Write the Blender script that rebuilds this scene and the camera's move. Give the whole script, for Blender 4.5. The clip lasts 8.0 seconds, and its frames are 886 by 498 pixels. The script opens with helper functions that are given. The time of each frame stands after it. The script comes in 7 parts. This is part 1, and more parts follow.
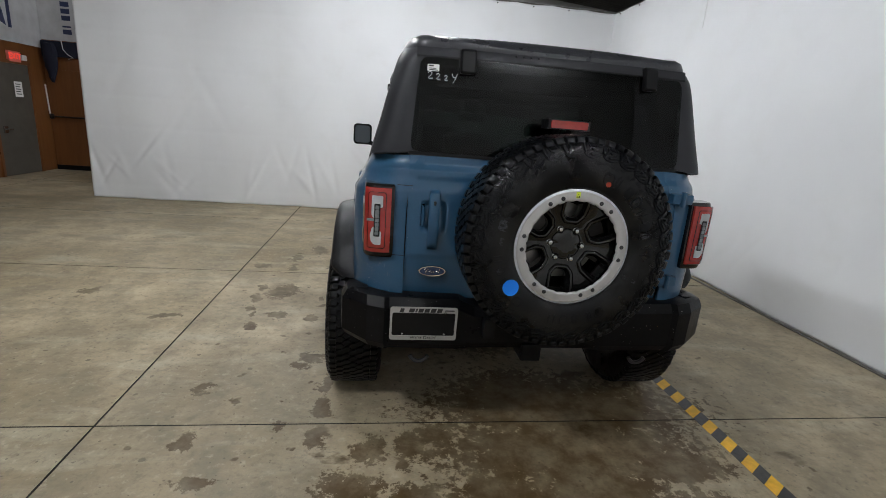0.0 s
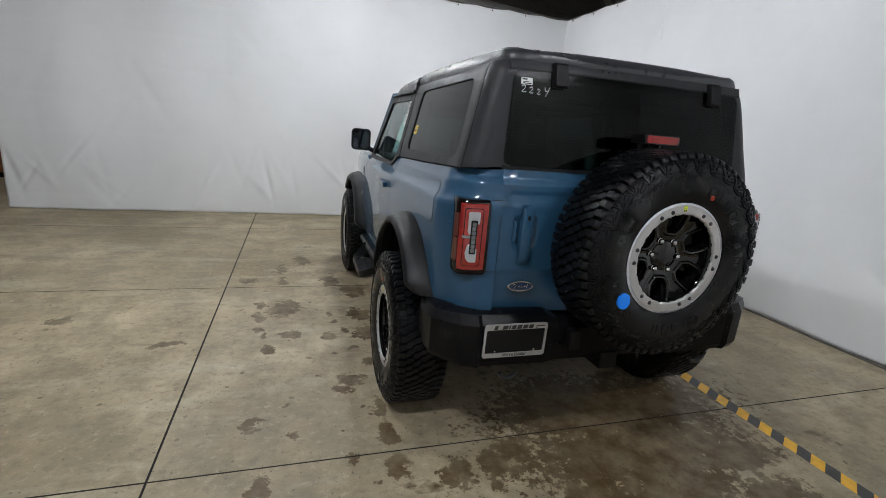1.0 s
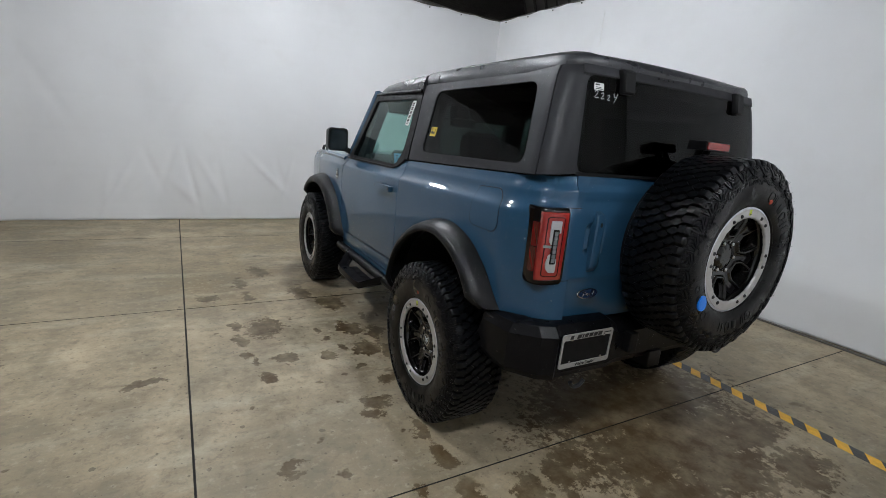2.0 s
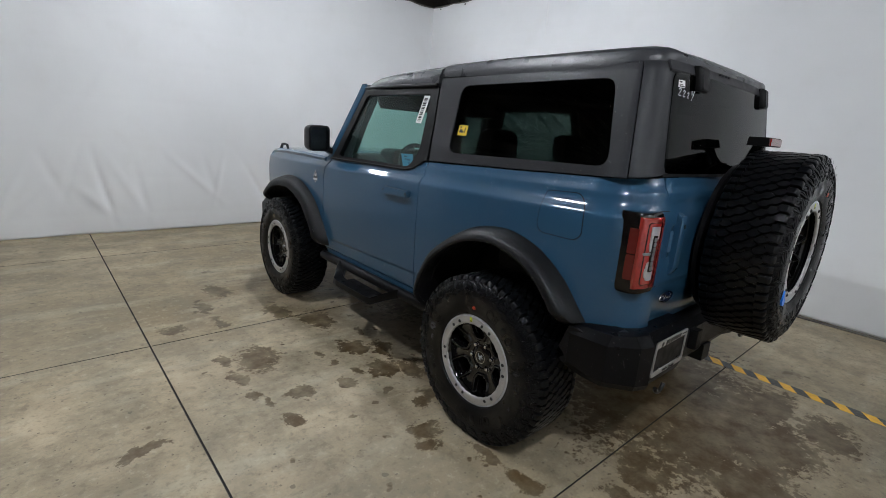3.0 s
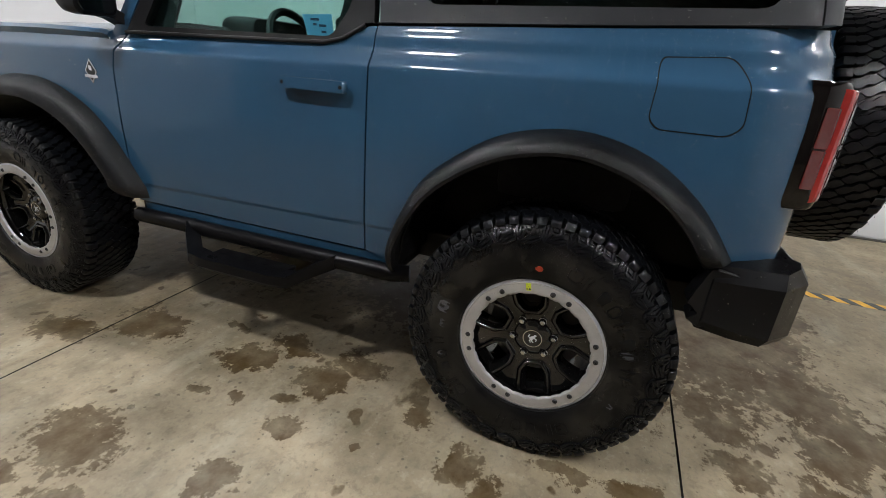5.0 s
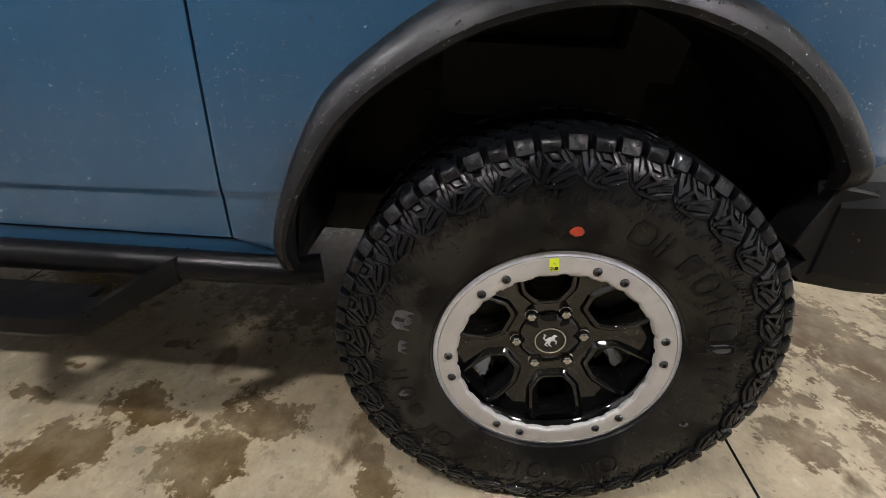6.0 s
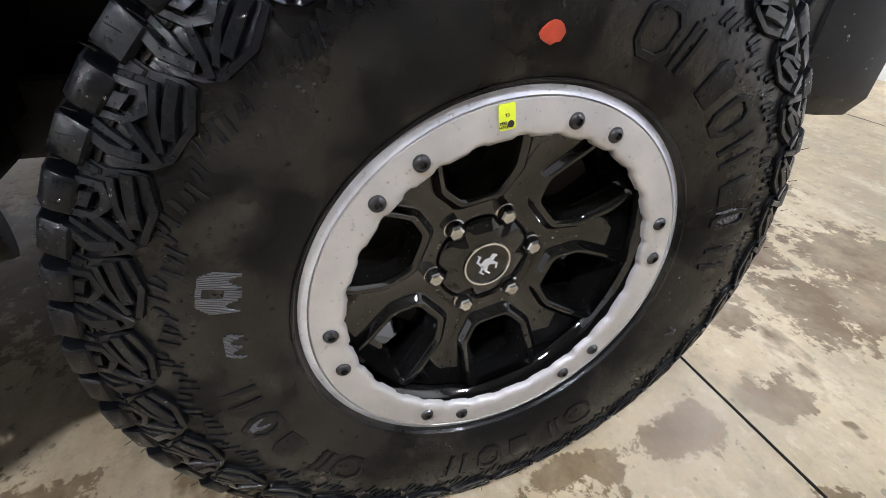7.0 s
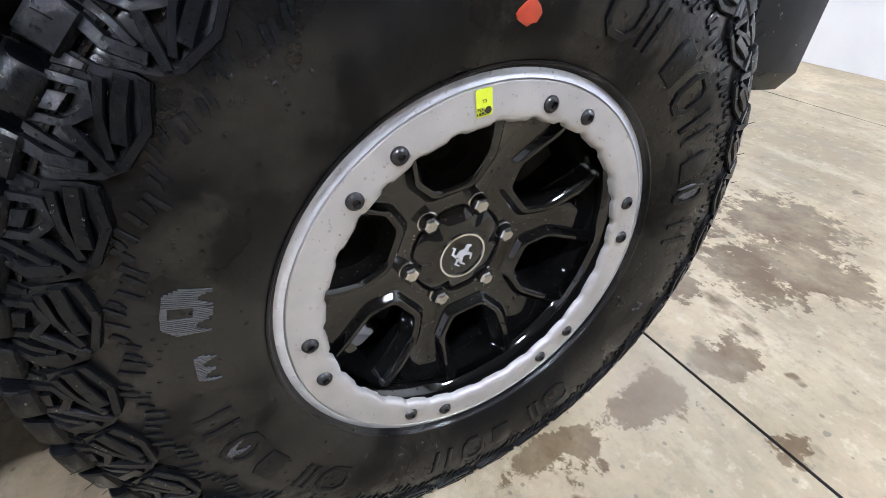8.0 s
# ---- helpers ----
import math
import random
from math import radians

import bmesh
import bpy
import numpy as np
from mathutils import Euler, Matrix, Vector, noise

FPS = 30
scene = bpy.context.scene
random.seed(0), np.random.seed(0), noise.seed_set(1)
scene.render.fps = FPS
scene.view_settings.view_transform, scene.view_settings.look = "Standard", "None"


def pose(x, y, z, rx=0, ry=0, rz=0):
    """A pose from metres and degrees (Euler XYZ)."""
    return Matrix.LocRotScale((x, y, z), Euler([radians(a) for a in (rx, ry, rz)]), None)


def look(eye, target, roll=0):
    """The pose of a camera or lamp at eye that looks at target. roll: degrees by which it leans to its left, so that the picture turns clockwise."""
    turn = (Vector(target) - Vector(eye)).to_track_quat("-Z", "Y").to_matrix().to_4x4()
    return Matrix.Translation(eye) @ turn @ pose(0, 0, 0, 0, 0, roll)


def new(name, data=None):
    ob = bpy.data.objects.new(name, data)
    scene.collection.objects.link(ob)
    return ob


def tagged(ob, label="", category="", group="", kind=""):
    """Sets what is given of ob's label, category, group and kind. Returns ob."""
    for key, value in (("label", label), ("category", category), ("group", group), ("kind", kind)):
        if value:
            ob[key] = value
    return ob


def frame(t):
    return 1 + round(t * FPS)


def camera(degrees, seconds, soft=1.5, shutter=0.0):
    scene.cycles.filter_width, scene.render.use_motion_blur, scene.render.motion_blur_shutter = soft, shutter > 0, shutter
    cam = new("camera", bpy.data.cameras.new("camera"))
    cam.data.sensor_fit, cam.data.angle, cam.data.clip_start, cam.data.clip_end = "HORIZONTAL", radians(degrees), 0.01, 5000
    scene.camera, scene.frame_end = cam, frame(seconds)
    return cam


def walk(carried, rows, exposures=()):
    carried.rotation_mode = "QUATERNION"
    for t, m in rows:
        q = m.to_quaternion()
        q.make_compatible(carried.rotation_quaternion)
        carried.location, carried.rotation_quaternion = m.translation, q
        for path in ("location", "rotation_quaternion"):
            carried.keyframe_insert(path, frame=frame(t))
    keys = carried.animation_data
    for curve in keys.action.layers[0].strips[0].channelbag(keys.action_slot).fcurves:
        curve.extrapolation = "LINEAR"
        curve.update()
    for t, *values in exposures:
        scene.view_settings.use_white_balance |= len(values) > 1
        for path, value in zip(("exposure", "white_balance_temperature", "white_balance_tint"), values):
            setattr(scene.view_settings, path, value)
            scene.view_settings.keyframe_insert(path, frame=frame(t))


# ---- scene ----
cam = camera(86.8, 8.0, 0.6)
PATH = [
    (0, (-0.778, -2.777, 1.58), (-0.5, -0.865, 1.065), 4.5),
    (0.5, (-1.146, -2.741, 1.583), (-0.721, -0.853, 1.078), 4.5),
    (1, (-1.517, -2.545, 1.589), (-0.918, -0.703, 1.09), 4.8),
    (1.5, (-1.853, -2.359, 1.575), (-1.063, -0.589, 1.081), 5.2),
    (2.8, (-2.554, -1.627, 1.558), (-1.307, -0.139, 1.076), 4.7),
    (3, (-2.632, -1.493, 1.564), (-1.332, -0.056, 1.069), 4.3),
    (3.5, (-2.727, -1.156, 1.539), (-1.292, 0.138, 1.021), 3.3),
    (4, (-2.701, -0.748, 1.482), (-1.111, 0.326, 0.917), 3.9),
    (4.5, (-2.58, -0.425, 1.39), (-0.892, 0.435, 0.746), 4.5),
    (4.7, (-2.519, -0.293, 1.345), (-0.792, 0.453, 0.665), 4.9),
    (5.8, (-1.84, 0.134, 1.091), (-0.069, 0.359, 0.19), 2.4),
    (6, (-1.755, 0.197, 1.043), (0.016, 0.275, 0.116), 2.5),
    (6.5, (-1.52, 0.261, 0.867), (0.169, -0.028, -0.164), 2.5),
    (7, (-1.398, 0.238, 0.778), (0.144, -0.385, -0.333), 3.2),
    (7.5, (-1.373, 0.24, 0.764), (0.052, -0.572, -0.381), 3.9),
    (8, (-1.367, 0.264, 0.77), (0.054, -0.566, -0.366), 3.6),
]
walk(cam, [(t, look(eye, target, roll)) for t, eye, target, roll in PATH], [(0.0, 0.12, 6250, 8), (1.7, 0.07, 6150, 8), (3.0, 0.04, 6080, 8), (4.5, 0.27, 6230, 9), (5.8, 0.95, 6600, 12), (6.5, 1.43, 6350, 13), (7.0, 1.59, 6030, 13), (8.0, 1.66, 5700, 13)])

# ---- world and lamps ----
world = bpy.data.worlds.new("world")
scene.world = world
world.use_nodes = True
world.node_tree.nodes["Background"].inputs[0].default_value = (0.75, 0.8, 0.9, 1)
world.node_tree.nodes["Background"].inputs[1].default_value = 0.02
scene.view_settings.exposure = 0.0
TUBE_GLOW = 530.0
# centres of the ceiling fixtures, their turn about z and their tubes
# the last two are unseen fill, added to brighten the north sheet and the tail
FIXTURES = [(-2.8, 1.9, 90, 2), (-2.8, -2.4, 90, 2), (-2.4, 6.12, 90, 2), (-0.2, 3.1, 90, 2), (0.75, -3.8, 0, 1)]
FIXTURE_Z = 4.05


# ---- materials ----
def mat(name, colour, rough=0.5, metal=0.0, coat=0.0, spec=0.5):
    m = bpy.data.materials.new(name)
    m.use_nodes = True
    b = m.node_tree.nodes["Principled BSDF"]
    b.inputs["Base Color"].default_value = (*colour, 1)
    b.inputs["Roughness"].default_value = rough
    b.inputs["Metallic"].default_value = metal
    b.inputs["Coat Weight"].default_value = coat
    b.inputs["Coat Roughness"].default_value = 0.04
    b.inputs["Specular IOR Level"].default_value = spec
    return m


def node(m, kind, **values):
    n = m.node_tree.nodes.new(kind)
    for k, v in values.items():
        n.inputs[k.replace("_", " ")].default_value = v
    return n


def wire(m, a, b):
    m.node_tree.links.new(a, b)


def bsdf(m):
    return m.node_tree.nodes["Principled BSDF"]


def coords(m):
    return node(m, "ShaderNodeTexCoord").outputs["Object"]


def noise_tex(m, scale, detail=4.0, rough=0.55, vec=None, stretch=None):
    n = node(m, "ShaderNodeTexNoise", Scale=scale, Detail=detail, Roughness=rough)
    src = vec or coords(m)
    if stretch:
        mp = node(m, "ShaderNodeMapping", Scale=stretch)
        wire(m, src, mp.inputs["Vector"])
        src = mp.outputs[0]
    wire(m, src, n.inputs["Vector"])
    return n.outputs["Fac"]


def ramp(m, src, stops):
    r = node(m, "ShaderNodeValToRGB")
    e = r.color_ramp.elements
    while len(e) < len(stops):
        e.new(0.5)
    for el, (p, c) in zip(e, stops):
        el.position = p
        el.color = (c, c, c, 1) if isinstance(c, (int, float)) else (*c, 1)
    wire(m, src, r.inputs[0])
    return r.outputs[0]


def math_node(m, op, a, b=None, clamp=False):
    n = m.node_tree.nodes.new("ShaderNodeMath")
    n.operation, n.use_clamp = op, clamp
    for i, v in enumerate((a, b)):
        if v is None:
            continue
        if isinstance(v, (int, float)):
            n.inputs[i].default_value = v
        else:
            wire(m, v, n.inputs[i])
    return n.outputs[0]


def mix_colour(m, fac, a, b, mode="MIX"):
    n = m.node_tree.nodes.new("ShaderNodeMix")
    n.data_type, n.blend_type = "RGBA", mode
    for sock, v in ((0, fac), (6, a), (7, b)):
        if isinstance(v, (int, float)):
            n.inputs[sock].default_value = v
        elif isinstance(v, tuple):
            n.inputs[sock].default_value = (*v, 1)
        else:
            wire(m, v, n.inputs[sock])
    return n.outputs[2]


def bump(m, height, strength=0.3, dist=0.002, target="Normal", before=None):
    n = node(m, "ShaderNodeBump", Strength=strength, Distance=dist)
    wire(m, height, n.inputs["Height"])
    if before:
        wire(m, before, n.inputs["Normal"])
    wire(m, n.outputs[0], bsdf(m).inputs[target])
    return n.outputs[0]


def droplets(m, scale, keep, size):
    """Sparse round beads of water as a height of 0 to 1."""
    v = node(m, "ShaderNodeTexVoronoi", Scale=scale)
    wire(m, coords(m), v.inputs["Vector"])
    dot = ramp(m, v.outputs["Distance"], [(0.0, 1.0), (size, 0.0)])
    pick = node(m, "ShaderNodeSeparateColor")
    wire(m, v.outputs["Color"], pick.inputs[0])
    chosen = math_node(m, "LESS_THAN", pick.outputs[0], keep)
    patch = ramp(m, noise_tex(m, 2.2, 3.0), [(0.42, 0.25), (0.6, 1.0)])
    chosen2 = math_node(m, "LESS_THAN", pick.outputs[1], patch)
    return math_node(m, "MULTIPLY", math_node(m, "MULTIPLY", dot, chosen), chosen2)


def grain(m, colour, dark=0.8, light=1.15, scale=9.0, rough=(0.35, 0.6), fine=450.0, fine_strength=0.25):
    """Cloudy change of tone and gloss, and a fine grain."""
    cloud = noise_tex(m, scale, 5.0)
    a = tuple(c * dark for c in colour)
    b = tuple(min(1, c * light) for c in colour)
    wire(m, mix_colour(m, ramp(m, cloud, [(0.3, 0.0), (0.7, 1.0)]), a, b), bsdf(m).inputs["Base Color"])
    wire(m, ramp(m, noise_tex(m, scale * 2.3, 4.0), [(0.3, rough[0]), (0.7, rough[1])]), bsdf(m).inputs["Roughness"])
    return bump(m, noise_tex(m, fine, 2.0), fine_strength, 0.0006)


# paint: blue-grey clear-coated body colour with beads of water
PAINT = mat("body_paint", (0.062, 0.135, 0.235), 0.36, 0.0, 1.0, 0.1)
bsdf(PAINT).inputs["Coat Roughness"].default_value = 0.02
bsdf(PAINT).inputs["Coat IOR"].default_value = 1.42
flake = noise_tex(PAINT, 900.0, 1.0)
wire(PAINT, mix_colour(PAINT, flake, (0.0180, 0.058, 0.110), (0.0240, 0.074, 0.137)), bsdf(PAINT).inputs["Base Color"])
beads = droplets(PAINT, 105.0, 0.30, 0.22)
bump(PAINT, beads, 0.5, 0.002, "Coat Normal")

HARDTOP = mat("hardtop_grey", (0.040, 0.042, 0.048), 0.5, spec=0.2)
hg = grain(HARDTOP, (0.0215, 0.022, 0.0252), 0.9, 1.12, 6.0, (0.40, 0.52), 700.0, 0.18)
bump(HARDTOP, droplets(HARDTOP, 120.0, 0.20, 0.25), 0.6, 0.0015, "Normal", hg)
ROOF = mat("roof_wet_grey", (0.045, 0.047, 0.053), 0.35)
rg = grain(ROOF, (0.030, 0.031, 0.036), 0.85, 1.15, 5.0, (0.24, 0.42), 600.0, 0.2)
bump(ROOF, droplets(ROOF, 90.0, 0.75, 0.34), 0.9, 0.003, "Normal", rg)
FLARE = mat("flare_plastic", (0.017, 0.0175, 0.019), 0.45, spec=0.16)
fg = grain(FLARE, (0.0056, 0.0058, 0.0065), 0.8, 1.3, 5.0, (0.36, 0.52), 800.0, 0.3)
bump(FLARE, droplets(FLARE, 130.0, 0.45, 0.32), 0.8, 0.0022, "Normal", fg)
BLACK = mat("black_plastic", (0.004, 0.004, 0.0045), 0.5, spec=0.18)
grain(BLACK, (0.004, 0.004, 0.0045), 0.8, 1.3, 7.0, (0.35, 0.6), 600.0, 0.2)
POWDER = mat("black_powder_coat", (0.006, 0.006, 0.007), 0.4, spec=0.12)
grain(POWDER, (0.0034, 0.0034, 0.0040), 0.85, 1.25, 8.0, (0.27, 0.39), 1100.0, 0.2)
CABIN = mat("cabin_dark_trim", (0.018, 0.018, 0.019), 0.7)
grain(CABIN, (0.018, 0.018, 0.019), 0.8, 1.2, 12.0, (0.6, 0.8), 500.0, 0.2)
SEAT = mat("seat_cloth", (0.028, 0.028, 0.03), 0.85)
grain(SEAT, (0.028, 0.028, 0.03), 0.8, 1.2, 30.0, (0.8, 0.95), 900.0, 0.5)

RUBBER = mat("tyre_rubber", (0.016, 0.016, 0.017), 0.55, spec=0.13)
cloud = noise_tex(RUBBER, 11.0, 5.0)
dust = ramp(RUBBER, noise_tex(RUBBER, 4.0, 6.0, 0.65), [(0.45, 0.0), (0.75, 0.35)])
wire(RUBBER, mix_colour(RUBBER, dust, (0.0031, 0.0032, 0.0035), (0.0047, 0.0043, 0.0039)), bsdf(RUBBER).inputs["Base Color"])
wire(RUBBER, ramp(RUBBER, cloud, [(0.36, 0.16), (0.46, 0.38), (0.75, 0.6)]), bsdf(RUBBER).inputs["Roughness"])
bump(RUBBER, math_node(RUBBER, "ADD", noise_tex(RUBBER, 26.0, 5.0, 0.6), math_node(RUBBER, "MULTIPLY", noise_tex(RUBBER, 260.0, 3.0), 0.25)), 0.3, 0.003)
wire(RUBBER, ramp(RUBBER, noise_tex(RUBBER, 9.0, 7.0, 0.72), [(0.45, 0.0), (0.56, 0.6)]), bsdf(RUBBER).inputs["Coat Weight"])
bsdf(RUBBER).inputs["Coat Roughness"].default_value = 0.12
bump(RUBBER, math_node(RUBBER, "ADD", noise_tex(RUBBER, 55.0, 4.0, 0.6), droplets(RUBBER, 120.0, 0.40, 0.28)), 0.8, 0.003, "Coat Normal")
RUBBER_WET = mat("tread_rubber_wet", (0.0028, 0.0033, 0.0042), 0.35, spec=0.09)
wire(RUBBER_WET, ramp(RUBBER_WET, noise_tex(RUBBER_WET, 22.0, 4.0), [(0.35, 0.28), (0.65, 0.50)]), bsdf(RUBBER_WET).inputs["Roughness"])
bump(RUBBER_WET, math_node(RUBBER_WET, "ADD", noise_tex(RUBBER_WET, 34.0, 4.0), math_node(RUBBER_WET, "MULTIPLY", noise_tex(RUBBER_WET, 160.0, 3.0), 0.3)), 0.18, 0.002)
bsdf(RUBBER_WET).inputs["Coat Weight"].default_value = 0.25
bsdf(RUBBER_WET).inputs["Coat Roughness"].default_value = 0.06
bump(RUBBER_WET, math_node(RUBBER_WET, "ADD", noise_tex(RUBBER_WET, 70.0, 4.0), droplets(RUBBER_WET, 170.0, 0.6, 0.3)), 0.9, 0.004, "Coat Normal")

RIM = mat("gloss_black_rim", (0.0036, 0.0036, 0.0036), 0.1, 0.0, 0.35, 0.45)
wire(RIM, ramp(RIM, noise_tex(RIM, 30.0, 3.0), [(0.35, 0.035), (0.7, 0.09)]), bsdf(RIM).inputs["Roughness"])
bump(RIM, droplets(RIM, 150.0, 0.3, 0.28), 0.7, 0.0018)
SILVER = mat("ring_silver_paint", (0.50, 0.49, 0.48), 0.40, 0.5)
sg = grain(SILVER, (0.455, 0.449, 0.445), 0.90, 1.06, 22.0, (0.34, 0.48), 1500.0, 0.3)
bump(SILVER, droplets(SILVER, 240.0, 0.35, 0.3), 0.5, 0.0012, "Normal", sg)
SILVER_EDGE = mat("ring_machined_edge", (0.62, 0.645, 0.70), 0.40, 0.6)
grain(SILVER_EDGE, (0.62, 0.645, 0.70), 0.85, 1.1, 40.0, (0.34, 0.50), 1200.0, 0.2)
STEEL = mat("zinc_steel", (0.50, 0.50, 0.50), 0.22, 1.0)
DARK_STEEL = mat("bolt_dark_steel", (0.05, 0.05, 0.052), 0.3, 0.8)
CAST = mat("axle_cast_iron", (0.03, 0.028, 0.026), 0.6, 0.4)
BRAKE = mat("brake_disc", (0.28, 0.27, 0.26), 0.35, 0.9)
CHROME = mat("chrome", (0.75, 0.76, 0.78), 0.08, 1.0)
BADGE_BLUE = mat("badge_dark_blue", (0.012, 0.03, 0.09), 0.15, 0.0, 1.0)
LENS_RED = mat("lamp_lens_red", (0.27, 0.018, 0.015), 0.13, 0.0, 1.0)
grain(LENS_RED, (0.27, 0.018, 0.015), 0.85, 1.1, 40.0, (0.1, 0.16), 200.0, 0.05)
LENS_DEEP = mat("lamp_side_red", (0.085, 0.004, 0.004), 0.12, 0.0, 1.0)
LENS_WHITE = mat("lamp_lens_white", (0.36, 0.36, 0.37), 0.18, 0.0, 0.6)
LENS_SMOKE = mat("lamp_housing_smoked", (0.004, 0.003, 0.003), 0.06, 0.0, 0.25, 0.3)
LENS_GREY = mat("lamp_grey_insert", (0.16, 0.17, 0.18), 0.3, 0.3)
PAPER = mat("white_paper", (0.75, 0.75, 0.74), 0.6)
INK = mat("black_ink", (0.015, 0.015, 0.015), 0.5)
CHALK = mat("white_paint_pen", (0.62, 0.64, 0.66), 0.6)
YELLOW = mat("yellow_label", (0.72, 0.50, 0.02), 0.4)
LIME = mat("lime_label", (0.62, 0.72, 0.03), 0.4)
RED_DOT = mat("red_paint_mark", (0.42, 0.045, 0.015), 0.55)
grain(RED_DOT, (0.42, 0.045, 0.015), 0.7, 1.1, 60.0, (0.5, 0.7), 300.0, 0.3)
BLUE_DOT = mat("blue_label", (0.004, 0.19, 0.78), 0.4)
CYAN = mat("blue_paper", (0.16, 0.42, 0.72), 0.6)
# paler than the tyre's rubber: the ribs' wet glint is in the base colour
HATCH_GLINT = mat("serrated_rubber_painted_glint", (0.05, 0.053, 0.062), 0.20, spec=1.0)


def glass(name, tint, rough=0.015, specks=True, face=0.045):
    m = bpy.data.materials.new(name)
    m.use_nodes = True
    nt = m.node_tree
    nt.nodes.remove(nt.nodes["Principled BSDF"])
    tr = node(m, "ShaderNodeBsdfTransparent", Color=(*tint, 1))
    gl = node(m, "ShaderNodeBsdfGlossy", Roughness=rough)
    fr = node(m, "ShaderNodeLayerWeight", Blend=0.5)
    edge = math_node(m, "POWER", fr.outputs["Facing"], 5.0)
    gloss = math_node(m, "ADD", math_node(m, "MULTIPLY", edge, 0.75), face)
    mx = nt.nodes.new("ShaderNodeMixShader")
    wire(m, gloss, mx.inputs[0])
    wire(m, tr.outputs[0], mx.inputs[1])
    wire(m, gl.outputs[0], mx.inputs[2])
    if specks:
        bp = node(m, "ShaderNodeBump", Strength=0.3, Distance=0.001)
        wire(m, droplets(m, 75.0, 0.13, 0.2), bp.inputs["Height"])
        wire(m, bp.outputs[0], gl.inputs["Normal"])
    wire(m, mx.outputs[0], nt.nodes["Material Output"].inputs["Surface"])
    return m


GLASS_DARK = glass("privacy_glass", (0.205, 0.228, 0.219), 0.015, False, 0.018)
GLASS_REAR = glass("rear_privacy_glass", (0.115, 0.128, 0.122), 0.015, False, 0.020)
GLASS_FRONT = glass("green_glass", (0.74, 0.875, 0.85))
MIRROR = mat("mirror_glass", (0.10, 0.115, 0.13), 0.03, 1.0)

# places and radii of the larger damp marks; broad ones by the car also paint its shadow
SIDE_MARKS = [(-1.61, 1.39, 0.12, 0.17), (-1.80, 1.45, 0.05, 0.08), (-1.79, 1.20, 0.06, 0.09), (-1.79, 0.97, 0.05, 0.07), (-1.71, 0.85, 0.03, 0.05), (-1.55, 0.86, 0.05, 0.07), (-0.99, 1.19, 0.09, 0.12), (-0.84, 1.06, 0.07, 0.11), (-0.99, 0.83, 0.11, 0.10), (-0.99, 1.76, 0.13, 0.19), (-1.18, 2.08, 0.10, 0.15), (-1.45, 2.81, 0.09, 0.17), (-1.62, 2.04, 0.05, 0.08), (-0.99, 0.40, 0.07, 0.06), (-1.17, 0.15, 0.08, 0.07), (-1.24, 0.04, 0.06, 0.05), (-1.27, 1.22, 0.03, 0.05), (-0.83, 0.74, 0.08, 0.12), (-2.37, 0.78, 0.10, 0.04)]
TAIL_MARKS = [(-1.72, -0.24, 0.06, 0.05), (-1.66, -0.69, 0.05, 0.09), (-0.86, -1.05, 0.16, 0.13), (-0.80, -0.78, 0.08, 0.10), (-0.55, -1.12, 0.12, 0.12), (0.57, -0.77, 0.12, 0.06), (-0.74, -1.45, 0.18, 0.20), (-1.06, -0.42, 0.05, 0.09), (-1.03, -0.68, 0.06, 0.06), (-1.06, -0.18, 0.04, 0.10), (-0.92, -1.24, 0.16, 0.15), (-1.25, -0.60, 0.04, 0.05), (-0.15, -1.12, 0.26, 0.20), (0.28, -1.05, 0.36, 0.24), (0.72, -1.25, 0.20, 0.15), (-0.15, -1.62, 0.20, 0.12), (0.1, -0.35, 0.50, 0.36), (0.0, 0.7, 0.45, 0.5), (0.1, 1.6, 0.5, 0.4), (0.45, -1.75, 0.10, 0.06)]

# the last three broad ellipses paint the car's shadow into the concrete
SMALL_AND_SHADE_MARKS = [(-1.14, 0.88, 0.03, 0.03), (-1.25, 1.04, 0.03, 0.03), (-1.27, 0.79, 0.05, 0.06), (-1.68, 2.44, 0.07, 0.12), (-1.26, 0.51, 0.02, 0.02), (-0.43, -0.67, 0.09, 0.08), (-0.58, -0.76, 0.10, 0.10), (-0.41, -1.26, 0.16, 0.15), (-0.83, 1.43, 0.03, 0.08), (-1.53, -0.97, 0.08, 0.04), (-3.17, 1.26, 0.08, 0.09), (-1.70, 0.62, 0.06, 0.06), (-1.96, 2.11, 0.09, 0.09), (0.25, -0.80, 0.80, 0.26), (0.35, -0.45, 0.85, 0.35), (0.75, -0.95, 0.35, 0.12)]

# concrete floor: warm grey, trowel clouds, hairlines, damp marks with an outline, the car's shadow in the colour
WET_SHADE_C = (0.076, 0.047, 0.017)


